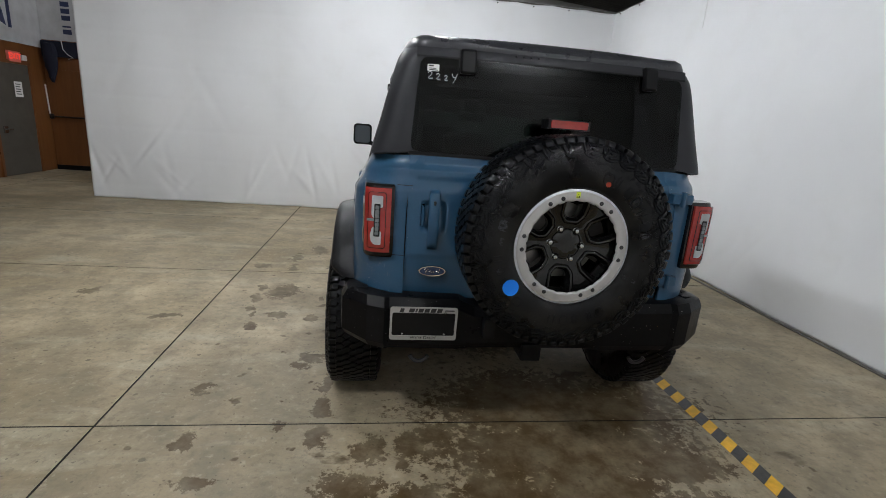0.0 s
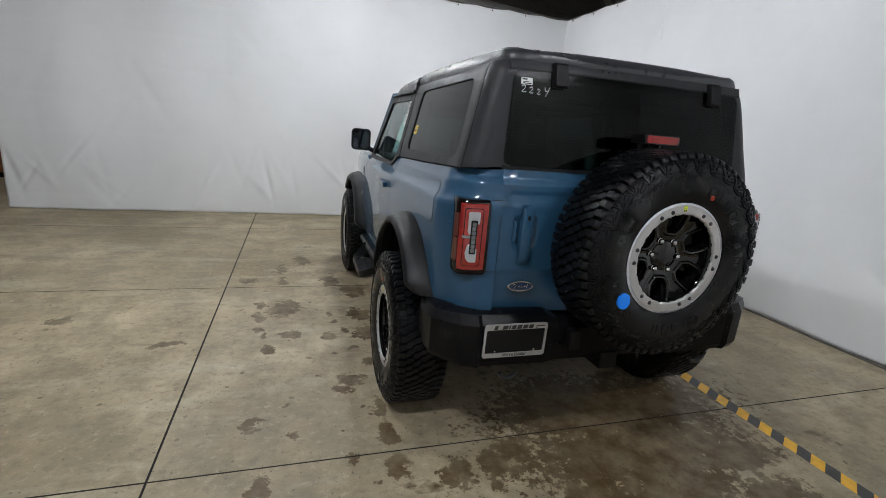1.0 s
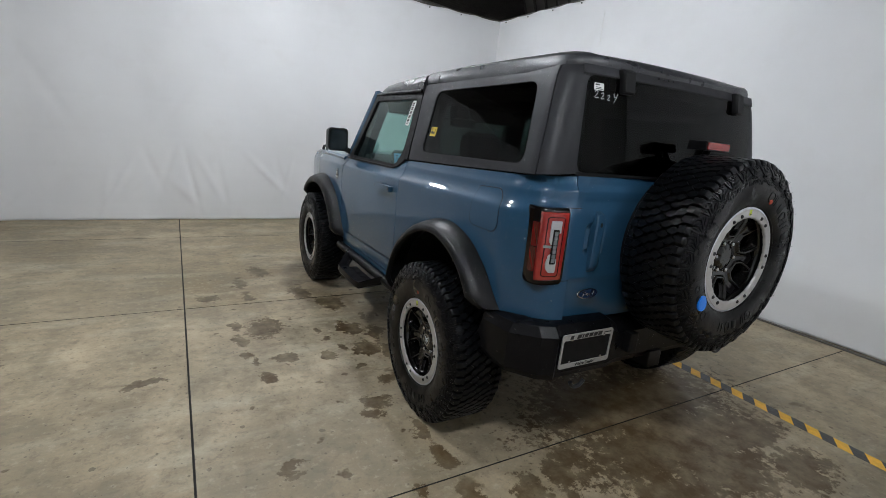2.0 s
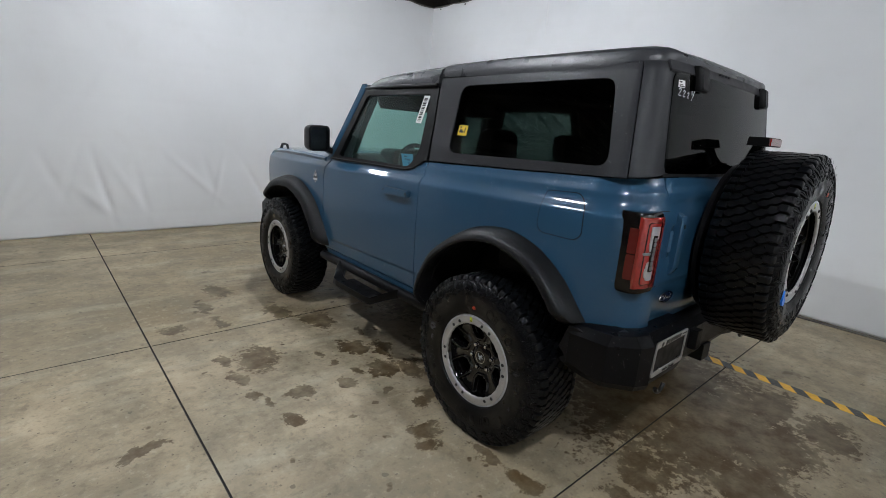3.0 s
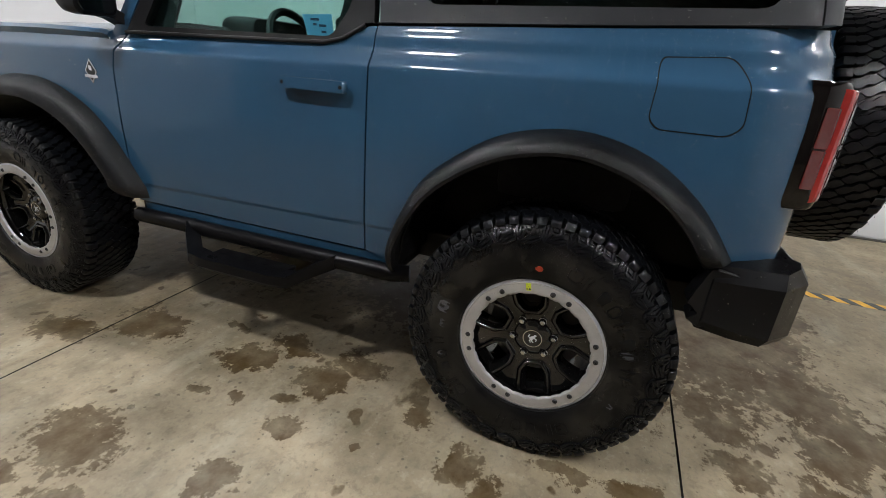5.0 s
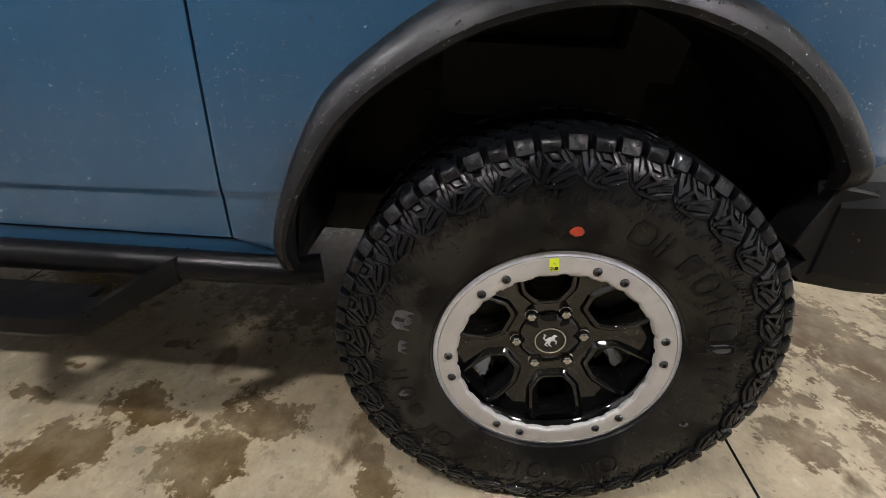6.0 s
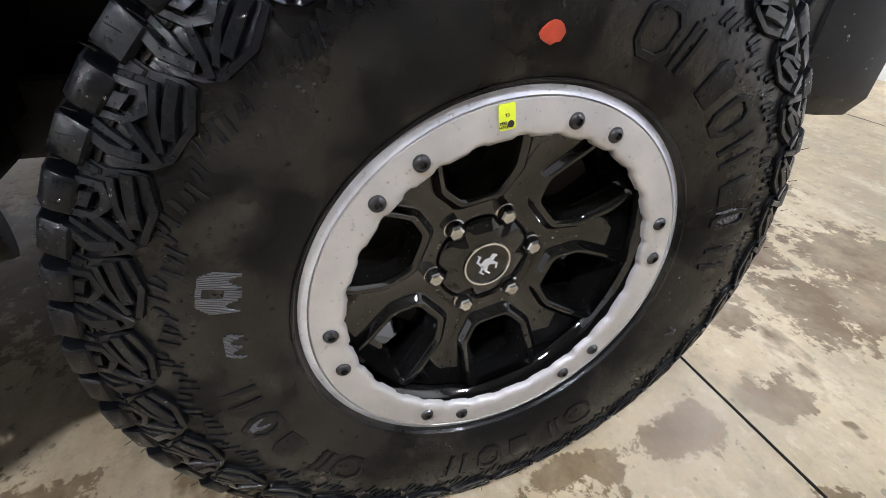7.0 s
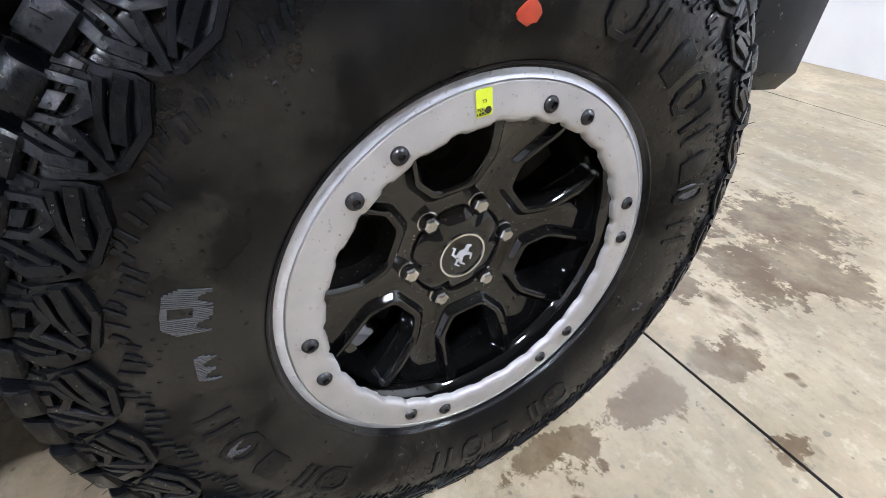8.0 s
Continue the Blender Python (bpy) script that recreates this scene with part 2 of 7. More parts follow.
def concrete(name, damp=True):
    m = mat(name, (0.3, 0.27, 0.22), 0.5, spec=0.25)
    co = node(m, "ShaderNodeTexCoord")
    vec = co.outputs["Object"]
    big = noise_tex(m, 0.55, 5.0, 0.6, vec)
    mid = noise_tex(m, 3.2, 6.0, 0.62, vec)
    fine = noise_tex(m, 60.0, 4.0, 0.6, vec)
    streak = noise_tex(m, 1.1, 5.0, 0.6, vec, (1.0, 3.6, 1.0))
    info = node(m, "ShaderNodeObjectInfo")
    tone = mix_colour(m, ramp(m, big, [(0.38, 0.0), (0.62, 1.0)]), (0.236, 0.187, 0.114), (0.455, 0.372, 0.250))
    tone = mix_colour(m, math_node(m, "MULTIPLY", ramp(m, mid, [(0.38, 1.0), (0.56, 0.0)]), 0.62), tone, (0.165, 0.138, 0.088))
    patch = noise_tex(m, 1.7, 6.0, 0.7, vec)
    tone = mix_colour(m, math_node(m, "MULTIPLY", ramp(m, patch, [(0.45, 0.0), (0.62, 1.0)]), 0.45), tone, (0.19, 0.162, 0.108))
    tone = mix_colour(m, math_node(m, "MULTIPLY", ramp(m, streak, [(0.52, 0.0), (0.68, 1.0)]), 0.45), tone, (0.47, 0.42, 0.31))
    tone = mix_colour(m, math_node(m, "MULTIPLY", ramp(m, fine, [(0.3, 1.0), (0.5, 0.0)]), 0.30), tone, (0.17, 0.15, 0.12))
    speck = node(m, "ShaderNodeTexVoronoi", Scale=11.0)
    wire(m, vec, speck.inputs["Vector"])
    sk = node(m, "ShaderNodeSeparateColor")
    wire(m, speck.outputs["Color"], sk.inputs[0])
    radius = math_node(m, "MULTIPLY", sk.outputs[1], 0.17)
    dot = math_node(m, "MULTIPLY", math_node(m, "LESS_THAN", math_node(m, "ADD", speck.outputs["Distance"], math_node(m, "MULTIPLY", math_node(m, "SUBTRACT", fine, 0.5), 0.25)), radius), math_node(m, "LESS_THAN", sk.outputs[0], 0.30))
    tone = mix_colour(m, math_node(m, "MULTIPLY", dot, 0.65), tone, (0.095, 0.078, 0.055))
    grit = noise_tex(m, 19.0, 5.0, 0.7, vec)
    tone = mix_colour(m, math_node(m, "MULTIPLY", ramp(m, grit, [(0.53, 0.0), (0.63, 1.0)]), 0.42), tone, (0.14, 0.118, 0.082))
    tone = mix_colour(m, math_node(m, "MULTIPLY", ramp(m, grit, [(0.32, 1.0), (0.44, 0.0)]), 0.35), tone, (0.52, 0.46, 0.345))
    tiny = node(m, "ShaderNodeTexVoronoi", Scale=38.0)
    wire(m, vec, tiny.inputs["Vector"])
    tk = node(m, "ShaderNodeSeparateColor")
    wire(m, tiny.outputs["Color"], tk.inputs[0])
    pit = math_node(m, "MULTIPLY", math_node(m, "LESS_THAN", tiny.outputs["Distance"], math_node(m, "MULTIPLY", tk.outputs[1], 0.26)), math_node(m, "LESS_THAN", tk.outputs[0], 0.34))
    tone = mix_colour(m, math_node(m, "MULTIPLY", pit, 0.6), tone, (0.085, 0.070, 0.05))
    scuff = noise_tex(m, 9.0, 6.0, 0.7, vec, (1.0, 4.5, 1.0))
    tone = mix_colour(m, math_node(m, "MULTIPLY", ramp(m, scuff, [(0.62, 0.0), (0.67, 1.0)]), 0.14), tone, (0.14, 0.118, 0.085))
    tone = mix_colour(m, math_node(m, "MULTIPLY", info.outputs["Random"], 0.12), tone, (0.24, 0.22, 0.18))
    # damp marks: spots, elongated drips and blots, thicker round the vehicle
    sep = node(m, "ShaderNodeSeparateXYZ")
    wire(m, node(m, "ShaderNodeNewGeometry").outputs["Position"], sep.inputs[0])
    dx = math_node(m, "SUBTRACT", math_node(m, "ABSOLUTE", sep.outputs[0]), 0.75)
    dy = math_node(m, "SUBTRACT", math_node(m, "ABSOLUTE", math_node(m, "SUBTRACT", sep.outputs[1], 0.9)), 1.75)
    far_off = math_node(m, "MAXIMUM", math_node(m, "MAXIMUM", dx, dy), 0.0)
    near = math_node(m, "SUBTRACT", 1.0, math_node(m, "DIVIDE", far_off, 1.5), True)
    spots = noise_tex(m, 7.5, 3.0, 0.45, vec)
    blots = noise_tex(m, 2.6, 5.0, 0.55, vec, (1.0, 1.5, 1.0))
    sp = math_node(m, "ADD", spots, math_node(m, "MULTIPLY", near, 0.075))
    bl = math_node(m, "ADD", blots, math_node(m, "MULTIPLY", near, 0.115))
    # the larger marks and the painted car shadow: ellipses eaten away by noise
    field = None
    warp = node(m, "ShaderNodeTexNoise", Scale=5.0, Detail=4.0)
    wire(m, vec, warp.inputs["Vector"])
    off = node(m, "ShaderNodeVectorMath")
    off.operation = "MULTIPLY_ADD"
    wire(m, warp.outputs["Color"], off.inputs[0])
    off.inputs[1].default_value = (0.22, 0.22, 0)
    wire(m, vec, off.inputs[2])
    for x, y, rx, ry in SIDE_MARKS + TAIL_MARKS + SMALL_AND_SHADE_MARKS:
        v = node(m, "ShaderNodeVectorMath")
        v.operation = "SUBTRACT"
        wire(m, off.outputs[0], v.inputs[0])
        v.inputs[1].default_value = (x + 0.11, y + 0.11, 0)
        v2 = node(m, "ShaderNodeVectorMath")
        v2.operation = "MULTIPLY"
        wire(m, v.outputs[0], v2.inputs[0])
        v2.inputs[1].default_value = (1 / rx, 1 / ry, 0)
        v3 = node(m, "ShaderNodeVectorMath")
        v3.operation = "LENGTH"
        wire(m, v2.outputs[0], v3.inputs[0])
        field = v3.outputs["Value"] if field is None else math_node(m, "MINIMUM", field, v3.outputs["Value"])
    eaten = noise_tex(m, 19.0, 7.0, 0.74, vec)
    marks = math_node(m, "SUBTRACT", math_node(m, "ADD", 1.05, math_node(m, "MULTIPLY", math_node(m, "SUBTRACT", eaten, 0.5), 3.3)), field)
    marks = ramp(m, marks, [(0.0, 0.0), (0.16, 1.0)])
    wet = math_node(m, "MAXIMUM", marks, math_node(m, "MAXIMUM", ramp(m, sp, [(0.735, 0.0), (0.765, 1.0)]), ramp(m, bl, [(0.715, 0.0), (0.765, 1.0)])))
    film = ramp(m, noise_tex(m, 1.3, 4.0, 0.55, vec), [(0.52, 0.0), (0.64, 0.5)])
    wet_and_shade = math_node(m, "MAXIMUM", wet, math_node(m, "MULTIPLY", film, near))
    depth_ = math_node(m, "MULTIPLY", ramp(m, noise_tex(m, 6.0, 5.0, 0.65, vec), [(0.32, 0.5), (0.62, 1.0)]), wet_and_shade)
    tone = mix_colour(m, depth_, tone, WET_SHADE_C)
    wire(m, tone, bsdf(m).inputs["Base Color"])
    dry = ramp(m, mid, [(0.3, 0.48), (0.7, 0.64)])
    wire(m, mix_colour(m, wet, dry, (0.42, 0.42, 0.42)), bsdf(m).inputs["Roughness"])
    bump(m, math_node(m, "ADD", math_node(m, "MULTIPLY", fine, 0.6), mid), 0.12, 0.004)
    return m


CONCRETE = concrete("concrete_slab")
JOINT = mat("joint_dirt", (0.02, 0.018, 0.015), 0.9)
SHEET = mat("white_sheet", (0.76, 0.765, 0.775), 0.42)
tone = mix_colour(SHEET, ramp(SHEET, noise_tex(SHEET, 0.5, 4.0), [(0.3, 0.0), (0.7, 1.0)]), (0.70, 0.705, 0.715), (0.79, 0.80, 0.81))
wire(SHEET, mix_colour(SHEET, math_node(SHEET, "MULTIPLY", ramp(SHEET, noise_tex(SHEET, 2.2, 6.0, 0.6), [(0.55, 0.0), (0.8, 1.0)]), 0.2), tone, (0.60, 0.585, 0.55)), bsdf(SHEET).inputs["Base Color"])
bump(SHEET, math_node(SHEET, "ADD", noise_tex(SHEET, 5.0, 4.0, 0.5, None, (1, 1, 0.5)), math_node(SHEET, "MULTIPLY", noise_tex(SHEET, 60.0, 2.0), 0.05)), 0.10, 0.02)
WOOD = mat("varnished_plywood", (0.16, 0.062, 0.018), 0.4)
wire(WOOD, mix_colour(WOOD, noise_tex(WOOD, 3.0, 5.0, 0.6, None, (6, 6, 0.5)), (0.10, 0.034, 0.009), (0.20, 0.078, 0.022)), bsdf(WOOD).inputs["Base Color"])
DOOR_GREY = mat("door_grey_paint", (0.075, 0.068, 0.058), 0.45)
grain(DOOR_GREY, (0.085, 0.078, 0.066), 0.85, 1.1, 3.0, (0.4, 0.55), 400.0, 0.1)
BOARD = mat("insulation_facing", (0.50, 0.50, 0.51), 0.4)
grain(BOARD, (0.48, 0.48, 0.49), 0.85, 1.1, 4.0, (0.3, 0.5), 60.0, 0.4)
PRINT_BLUE = mat("printed_blue", (0.02, 0.03, 0.09), 0.5)
DARK_BLUE = mat("dark_blue_cloth", (0.006, 0.008, 0.022), 0.8)
HALL_DARK = mat("dark_stained_board_wall", (0.09, 0.075, 0.06), 0.6)
grain(HALL_DARK, (0.09, 0.075, 0.06), 0.7, 1.3, 2.0, (0.5, 0.7), 90.0, 0.3)
PLASTER = mat("plain_wall_paint", (0.50, 0.50, 0.495), 0.6)
grain(PLASTER, (0.50, 0.50, 0.495), 0.9, 1.08, 1.5, (0.6, 0.8), 80.0, 0.2)
WHITE_WALL = mat("white_wall_paint", (0.74, 0.74, 0.73), 0.6)
grain(WHITE_WALL, (0.74, 0.74, 0.73), 0.93, 1.04, 1.5, (0.6, 0.8), 80.0, 0.2)
CEILING = mat("ceiling_blanket", (0.40, 0.395, 0.38), 0.6)
grain(CEILING, (0.40, 0.395, 0.38), 0.75, 1.15, 1.8, (0.45, 0.7), 20.0, 0.6)
BEAM = mat("beam_dark_steel", (0.12, 0.11, 0.10), 0.6)
grain(BEAM, (0.12, 0.11, 0.10), 0.8, 1.2, 5.0, (0.5, 0.7), 100.0, 0.2)
WHITE_METAL = mat("white_enamel", (0.7, 0.7, 0.69), 0.35)
TAPE_Y = mat("tape_yellow", (0.84, 0.46, 0.012), 0.4)
grain(TAPE_Y, (0.84, 0.46, 0.012), 0.8, 1.1, 20.0, (0.32, 0.5), 200.0, 0.2)
TAPE_K = mat("tape_black", (0.02, 0.02, 0.02), 0.4)
grain(TAPE_K, (0.022, 0.021, 0.02), 0.7, 1.4, 20.0, (0.3, 0.5), 200.0, 0.2)


def glow(name, colour, strength):
    m = mat(name, colour, 0.4)
    bsdf(m).inputs["Emission Color"].default_value = (*colour, 1)
    bsdf(m).inputs["Emission Strength"].default_value = strength
    return m


TUBE = glow("lamp_tube", (0.99, 0.985, 1.0), TUBE_GLOW)
EXIT_RED = glow("exit_letters", (1.0, 0.05, 0.03), 1.0)
EXIT_BOX = mat("exit_box", (0.62, 0.16, 0.13), 0.4)


# ---- building helpers ----
def part(name, bm, material, parent=None, label="", smooth=False):
    me = bpy.data.meshes.new(name)
    bmesh.ops.recalc_face_normals(bm, faces=bm.faces)
    for f in bm.faces:
        f.smooth = smooth
    bm.to_mesh(me)
    bm.free()
    for x in material if isinstance(material, (list, tuple)) else (material,):
        me.materials.append(x)
    if smooth:
        me.set_sharp_from_angle(angle=radians(35))
    ob = new(name, me)
    ob.parent = parent
    return tagged(ob, label)


def empty(name, label, category, group="", kind="", parent=None, at=(0, 0, 0)):
    ob = new(name)
    ob.empty_display_size = 0.2
    ob.location = at
    ob.parent = parent
    return tagged(ob, label, category, group, kind)


def box(bm, x0, x1, y0, y1, z0, z1, bevel=0.0, m=None, mi=0):
    r = bmesh.ops.create_cube(bm, size=1.0)
    vs = r["verts"]
    for v in vs:
        v.co = Vector(((x0 + x1) / 2 + v.co.x * (x1 - x0), (y0 + y1) / 2 + v.co.y * (y1 - y0), (z0 + z1) / 2 + v.co.z * (z1 - z0)))
    if bevel:
        es = list({e for v in vs for e in v.link_edges})
        r = bmesh.ops.bevel(bm, geom=es, offset=bevel, segments=2, affect="EDGES", profile=0.6)
        vs = list({v for f in r["faces"] for v in f.verts} | {v for v in vs if v.is_valid})
    if m is not None:
        bmesh.ops.transform(bm, matrix=m, verts=vs)
    if mi:
        for f in {f for v in vs for f in v.link_faces}:
            f.material_index = mi
    return vs


def loft(bm, rings, closed=True, caps=True, mi=0):
    """Joins rings of equally many points by quads."""
    rows = [[bm.verts.new(p) for p in ring] for ring in rings]
    n = len(rows[0])
    fs = []
    for a, b in zip(rows, rows[1:]):
        for i in range(n if closed else n - 1):
            j = (i + 1) % n
            fs.append(bm.faces.new((a[i], a[j], b[j], b[i])))
    if caps and closed:
        fs.append(bm.faces.new(rows[0]))
        fs.append(bm.faces.new(rows[-1][::-1]))
    for f in fs:
        f.material_index = mi
    return rows


def tube(bm, pts, r, seg=12, mi=0):
    pts = [Vector(p) for p in pts]
    rings = []
    for i, p in enumerate(pts):
        d = (pts[min(i + 1, len(pts) - 1)] - pts[max(i - 1, 0)]).normalized()
        side = d.cross(Vector((0, 0, 1)) if abs(d.z) < 0.9 else Vector((1, 0, 0))).normalized()
        up = side.cross(d)
        rr = r[i] if isinstance(r, (list, tuple)) else r
        rings.append([p + rr * (math.cos(a) * side + math.sin(a) * up) for a in (2 * math.pi * k / seg for k in range(seg))])
    return loft(bm, rings, mi=mi)


def prism(bm, outline, to3, depth, chamfer=0.0, mi=0):
    """A plate from a 2D outline; to3(u, v, w) puts it in place, w runs from 0 (back) to depth (face)."""
    n = len(outline)
    cx, cy = sum(p[0] for p in outline) / n, sum(p[1] for p in outline) / n
    size = max(max(abs(p[0] - cx) for p in outline), max(abs(p[1] - cy) for p in outline))
    k = 1 - chamfer / size if chamfer else 1
    rings = [[to3(u, v, 0) for u, v in outline], [to3(u, v, depth - chamfer) for u, v in outline]]
    if chamfer:
        rings.append([to3(cx + (u - cx) * k, cy + (v - cy) * k, depth) for u, v in outline])
    return loft(bm, rings, mi=mi)


def round_rect(x0, x1, y0, y1, r, seg=5):
    out = []
    for cx, cy, a0 in ((x1 - r, y1 - r, 0), (x0 + r, y1 - r, 90), (x0 + r, y0 + r, 180), (x1 - r, y0 + r, 270)):
        for k in range(seg + 1):
            a = radians(a0 + 90 * k / seg)
            out.append((cx + r * math.cos(a), cy + r * math.sin(a)))
    return out


def round_poly(pts, r, seg=4):
    """Rounds the corners of a polygon."""
    out = []
    n = len(pts)
    for i in range(n):
        p, a, b = (Vector(pts[i]), Vector(pts[i - 1]), Vector(pts[(i + 1) % n]))
        rr = min(r, (a - p).length * 0.45, (b - p).length * 0.45)
        p0, p1 = p + (a - p).normalized() * rr, p + (b - p).normalized() * rr
        for k in range(seg + 1):
            t = k / seg
            q = p0 * (1 - t) ** 2 + p * 2 * t * (1 - t) + p1 * t * t
            out.append((q.x, q.y))
    return out


def ring_x(bm, loops, seg, closed=False, mi=0):
    """A body turned about the x axis from (x, r) pairs."""
    rows = [[bm.verts.new((x, r * math.cos(2 * math.pi * k / seg), r * math.sin(2 * math.pi * k / seg))) for k in range(seg)] for x, r in loops]
    pairs = list(zip(rows, rows[1:])) + ([(rows[-1], rows[0])] if closed else [])
    for a, b in pairs:
        for i in range(seg):
            j = (i + 1) % seg
            bm.faces.new((a[i], a[j], b[j], b[i])).material_index = mi
    return rows


def text_part(name, words, size, m, material, parent, label="", depth=0.0008, align="CENTER"):
    cu = bpy.data.curves.new(name, "FONT")
    cu.body, cu.size, cu.extrude, cu.align_x, cu.align_y = words, size, depth, align, "CENTER"
    tmp = bpy.data.objects.new(name + "_tmp", cu)
    me = bpy.data.meshes.new_from_object(tmp)
    bpy.data.objects.remove(tmp)
    bpy.data.curves.remove(cu)
    me.transform(m)
    me.materials.append(material)
    ob = new(name, me)
    ob.parent = parent
    return tagged(ob, label)


# ---- the room ----
FLOOR_X = [-7.75, -7.1, -2.135, 6.0]
FLOOR_Y = [-7.0, -5.51, -3.04, -0.57, 1.925, 4.40, 6.87, 8.5]
CEIL_Z = 4.45

bm = bmesh.new()
box(bm, -7.75, 6.0, -7.0, 8.5, -0.25, -0.012)
floor = tagged(part("floor", bm, JOINT), "worn warm-grey concrete slab floor with damp marks and a painted car shadow", "floor", kind="structure")
for xa, xb in zip(FLOOR_X, FLOOR_X[1:]):
    for ya, yb in zip(FLOOR_Y, FLOOR_Y[1:]):
        bm = bmesh.new()
        g = 0.0034
        prism(bm, [(xa + g, ya + g), (xb - g, ya + g), (xb - g, yb - g), (xa + g, yb - g)], lambda u, v, w: (u, v, w - 0.012), 0.012, 0.002)
        bm.normal_update()
        for f in bm.faces:
            f.material_index = 0 if f.calc_center_median().z > -0.0005 else 1
        part("slab", bm, [CONCRETE, JOINT], floor)


def wall(name, x0, x1, y0, y1, z0=0.0, z1=CEIL_Z, material=PLASTER, label="plain painted wall of the hall"):
    bm = bmesh.new()
    box(bm, x0, x1, y0, y1, z0, z1)
    return tagged(part(name, bm, material), label, "wall", kind="structure")


wall("wall_west", -7.9, -7.75, -7.0, 8.5, material=HALL_DARK, label="dark stained board wall of the hall")
wall("wall_south", -7.9, 6.15, -4.45, -4.3, material=WHITE_WALL, label="white painted wall closing the hall")
wall("wall_east", 6.0, 6.15, -7.0, 8.5)
wall("wall_north", -7.9, 6.15, 8.5, 8.65)

bm = bmesh.new()
box(bm, -7.9, 6.15, -7.15, 8.65, CEIL_Z, CEIL_Z + 0.1)
for i in range(-34, 34):
    c = i * 0.45
    mid = Vector((-1.0 + 0.52 * c * -1, 1.0 + 0.85 * c, 0))
    turn = Matrix.Translation((mid.x, mid.y, CEIL_Z - 0.05)) @ Matrix.Rotation(math.atan2(0.52, 0.85), 4, "Z")
    vs = box(bm, -16, 16, -0.03, 0.03, -0.05, 0.047, m=turn, mi=1)
for v in bm.verts:
    v.co.x = min(6.1, max(-7.85, v.co.x)) if v.co.z < CEIL_Z - 0.001 else v.co.x
    v.co.y = min(8.6, max(-7.1, v.co.y)) if v.co.z < CEIL_Z - 0.001 else v.co.y
dead = [f for f in bm.faces if f.calc_area() < 1e-7]
bmesh.ops.delete(bm, geom=dead, context="FACES")
tagged(part("ceiling", bm, [CEILING, BEAM]), "pale insulation blanket ceiling behind dark steel purlins", "ceiling", kind="structure")


def curtain(name, length, height, place, seed, label, slack=1.0):
    """A hanging sheet with drag folds, creases and a wavering hem; place(u, z, d) puts it in the room."""
    rng = random.Random(seed)
    folds = []
    u = rng.uniform(0.1, 0.4)
    while u < length:
        z0 = rng.uniform(0.02, 0.5)
        for _ in range(rng.randint(2, 4)):
            lean, ln = radians(rng.choice((-1, 1)) * rng.uniform(8, 48)), rng.uniform(0.18, 0.42)
            folds.append((u + ln * math.sin(lean), z0 + ln * math.cos(lean), math.pi / 2 - lean, ln, rng.uniform(0.026, 0.055), slack * rng.uniform(0.007, 0.017) * rng.choice((1, 1, -1))))
        if rng.random() < 0.45:
            folds.append((u + rng.uniform(-0.3, 0.3), rng.uniform(1.2, 2.6), radians(rng.choice((-1, 1)) * rng.uniform(40, 75)), rng.uniform(0.25, 0.55), rng.uniform(0.05, 0.10), slack * rng.uniform(0.004, 0.008)))
        u += rng.uniform(0.35, 0.9)
    nu, nz = int(length / 0.026), int(height / 0.026)
    U, Z = np.meshgrid(np.linspace(0, length, nu + 1), np.linspace(0.0, height, nz + 1))
    D = 0.016 * np.sin(U * 1.9 + 0.7 * np.sin(Z * 0.8) + seed) * (0.4 + 0.6 * np.exp(-Z / 2)) + 0.010 * np.sin(U * 4.7 + Z * 0.5 + seed * 2)
    D += 0.0014 * np.sin(Z * 2 * np.pi / 0.93) ** 40 + 0.0012 * np.sin(U * np.pi / 1.22 + 0.4) ** 60
    for u, z, a, ln, w, amp in folds:
        p = (U - u) * np.cos(a) + (Z - z) * np.sin(a)
        q = -(U - u) * np.sin(a) + (Z - z) * np.cos(a)
        D += amp * np.exp(-(p / ln) ** 2 - (q / w) ** 2)
    hem = np.exp(-Z / 0.05)
    D += hem * 0.006 * np.sin(U * 7.3 + seed)
    lift = 0.004 + 0.005 * (np.sin(U * 3.1 + seed) * 0.5 + 0.5)
    Z = Z + np.exp(-Z / 0.12) * lift
    top = np.clip((Z - height + 0.25) / 0.25, 0, 1)
    Z = Z - top * 0.018 * np.abs(np.sin(U * np.pi / 0.61))
    me = bpy.data.meshes.new(name)
    verts = [place(float(u), float(z), float(d)) for u, z, d in zip(U.ravel(), Z.ravel(), D.ravel())]
    faces = [(r * (nu + 1) + c, r * (nu + 1) + c + 1, (r + 1) * (nu + 1) + c + 1, (r + 1) * (nu + 1) + c) for r in range(nz) for c in range(nu)]
    me.from_pydata(verts, [], faces)
    for p in me.polygons:
        p.use_smooth = True
    me.materials.append(SHEET)
    ob = new(name, me)
    sol = ob.modifiers.new("thickness", "SOLIDIFY")
    sol.thickness, sol.offset = 0.004, 0
    tagged(ob, label, "curtain", kind="structure")
    for k in range(int(length / 0.61)):
        bm = bmesh.new()
        c = Vector(place(0.305 + 0.61 * k, height - 0.045, -0.012))
        bmesh.ops.create_uvsphere(bm, u_segments=8, v_segments=5, radius=0.012, matrix=Matrix.Translation(c) @ Matrix.Diagonal((1, 1, 1, 1)))
        part("grommet", bm, DARK_STEEL, ob, "", True)
    return ob


curtain("curtain_north", 8.52, 3.60, lambda u, z, d: (-5.40 + u, 5.50 + d, z), 3, "white hanging plastic sheet with drag folds", 0.9)
east = curtain("curtain_east", 9.85, 3.60, lambda u, z, d: (3.05 + d + 0.015 * (1 - z / 3.6), 5.60 - u, z), 8, "white hanging plastic sheet wrinkled near the floor", 0.5)
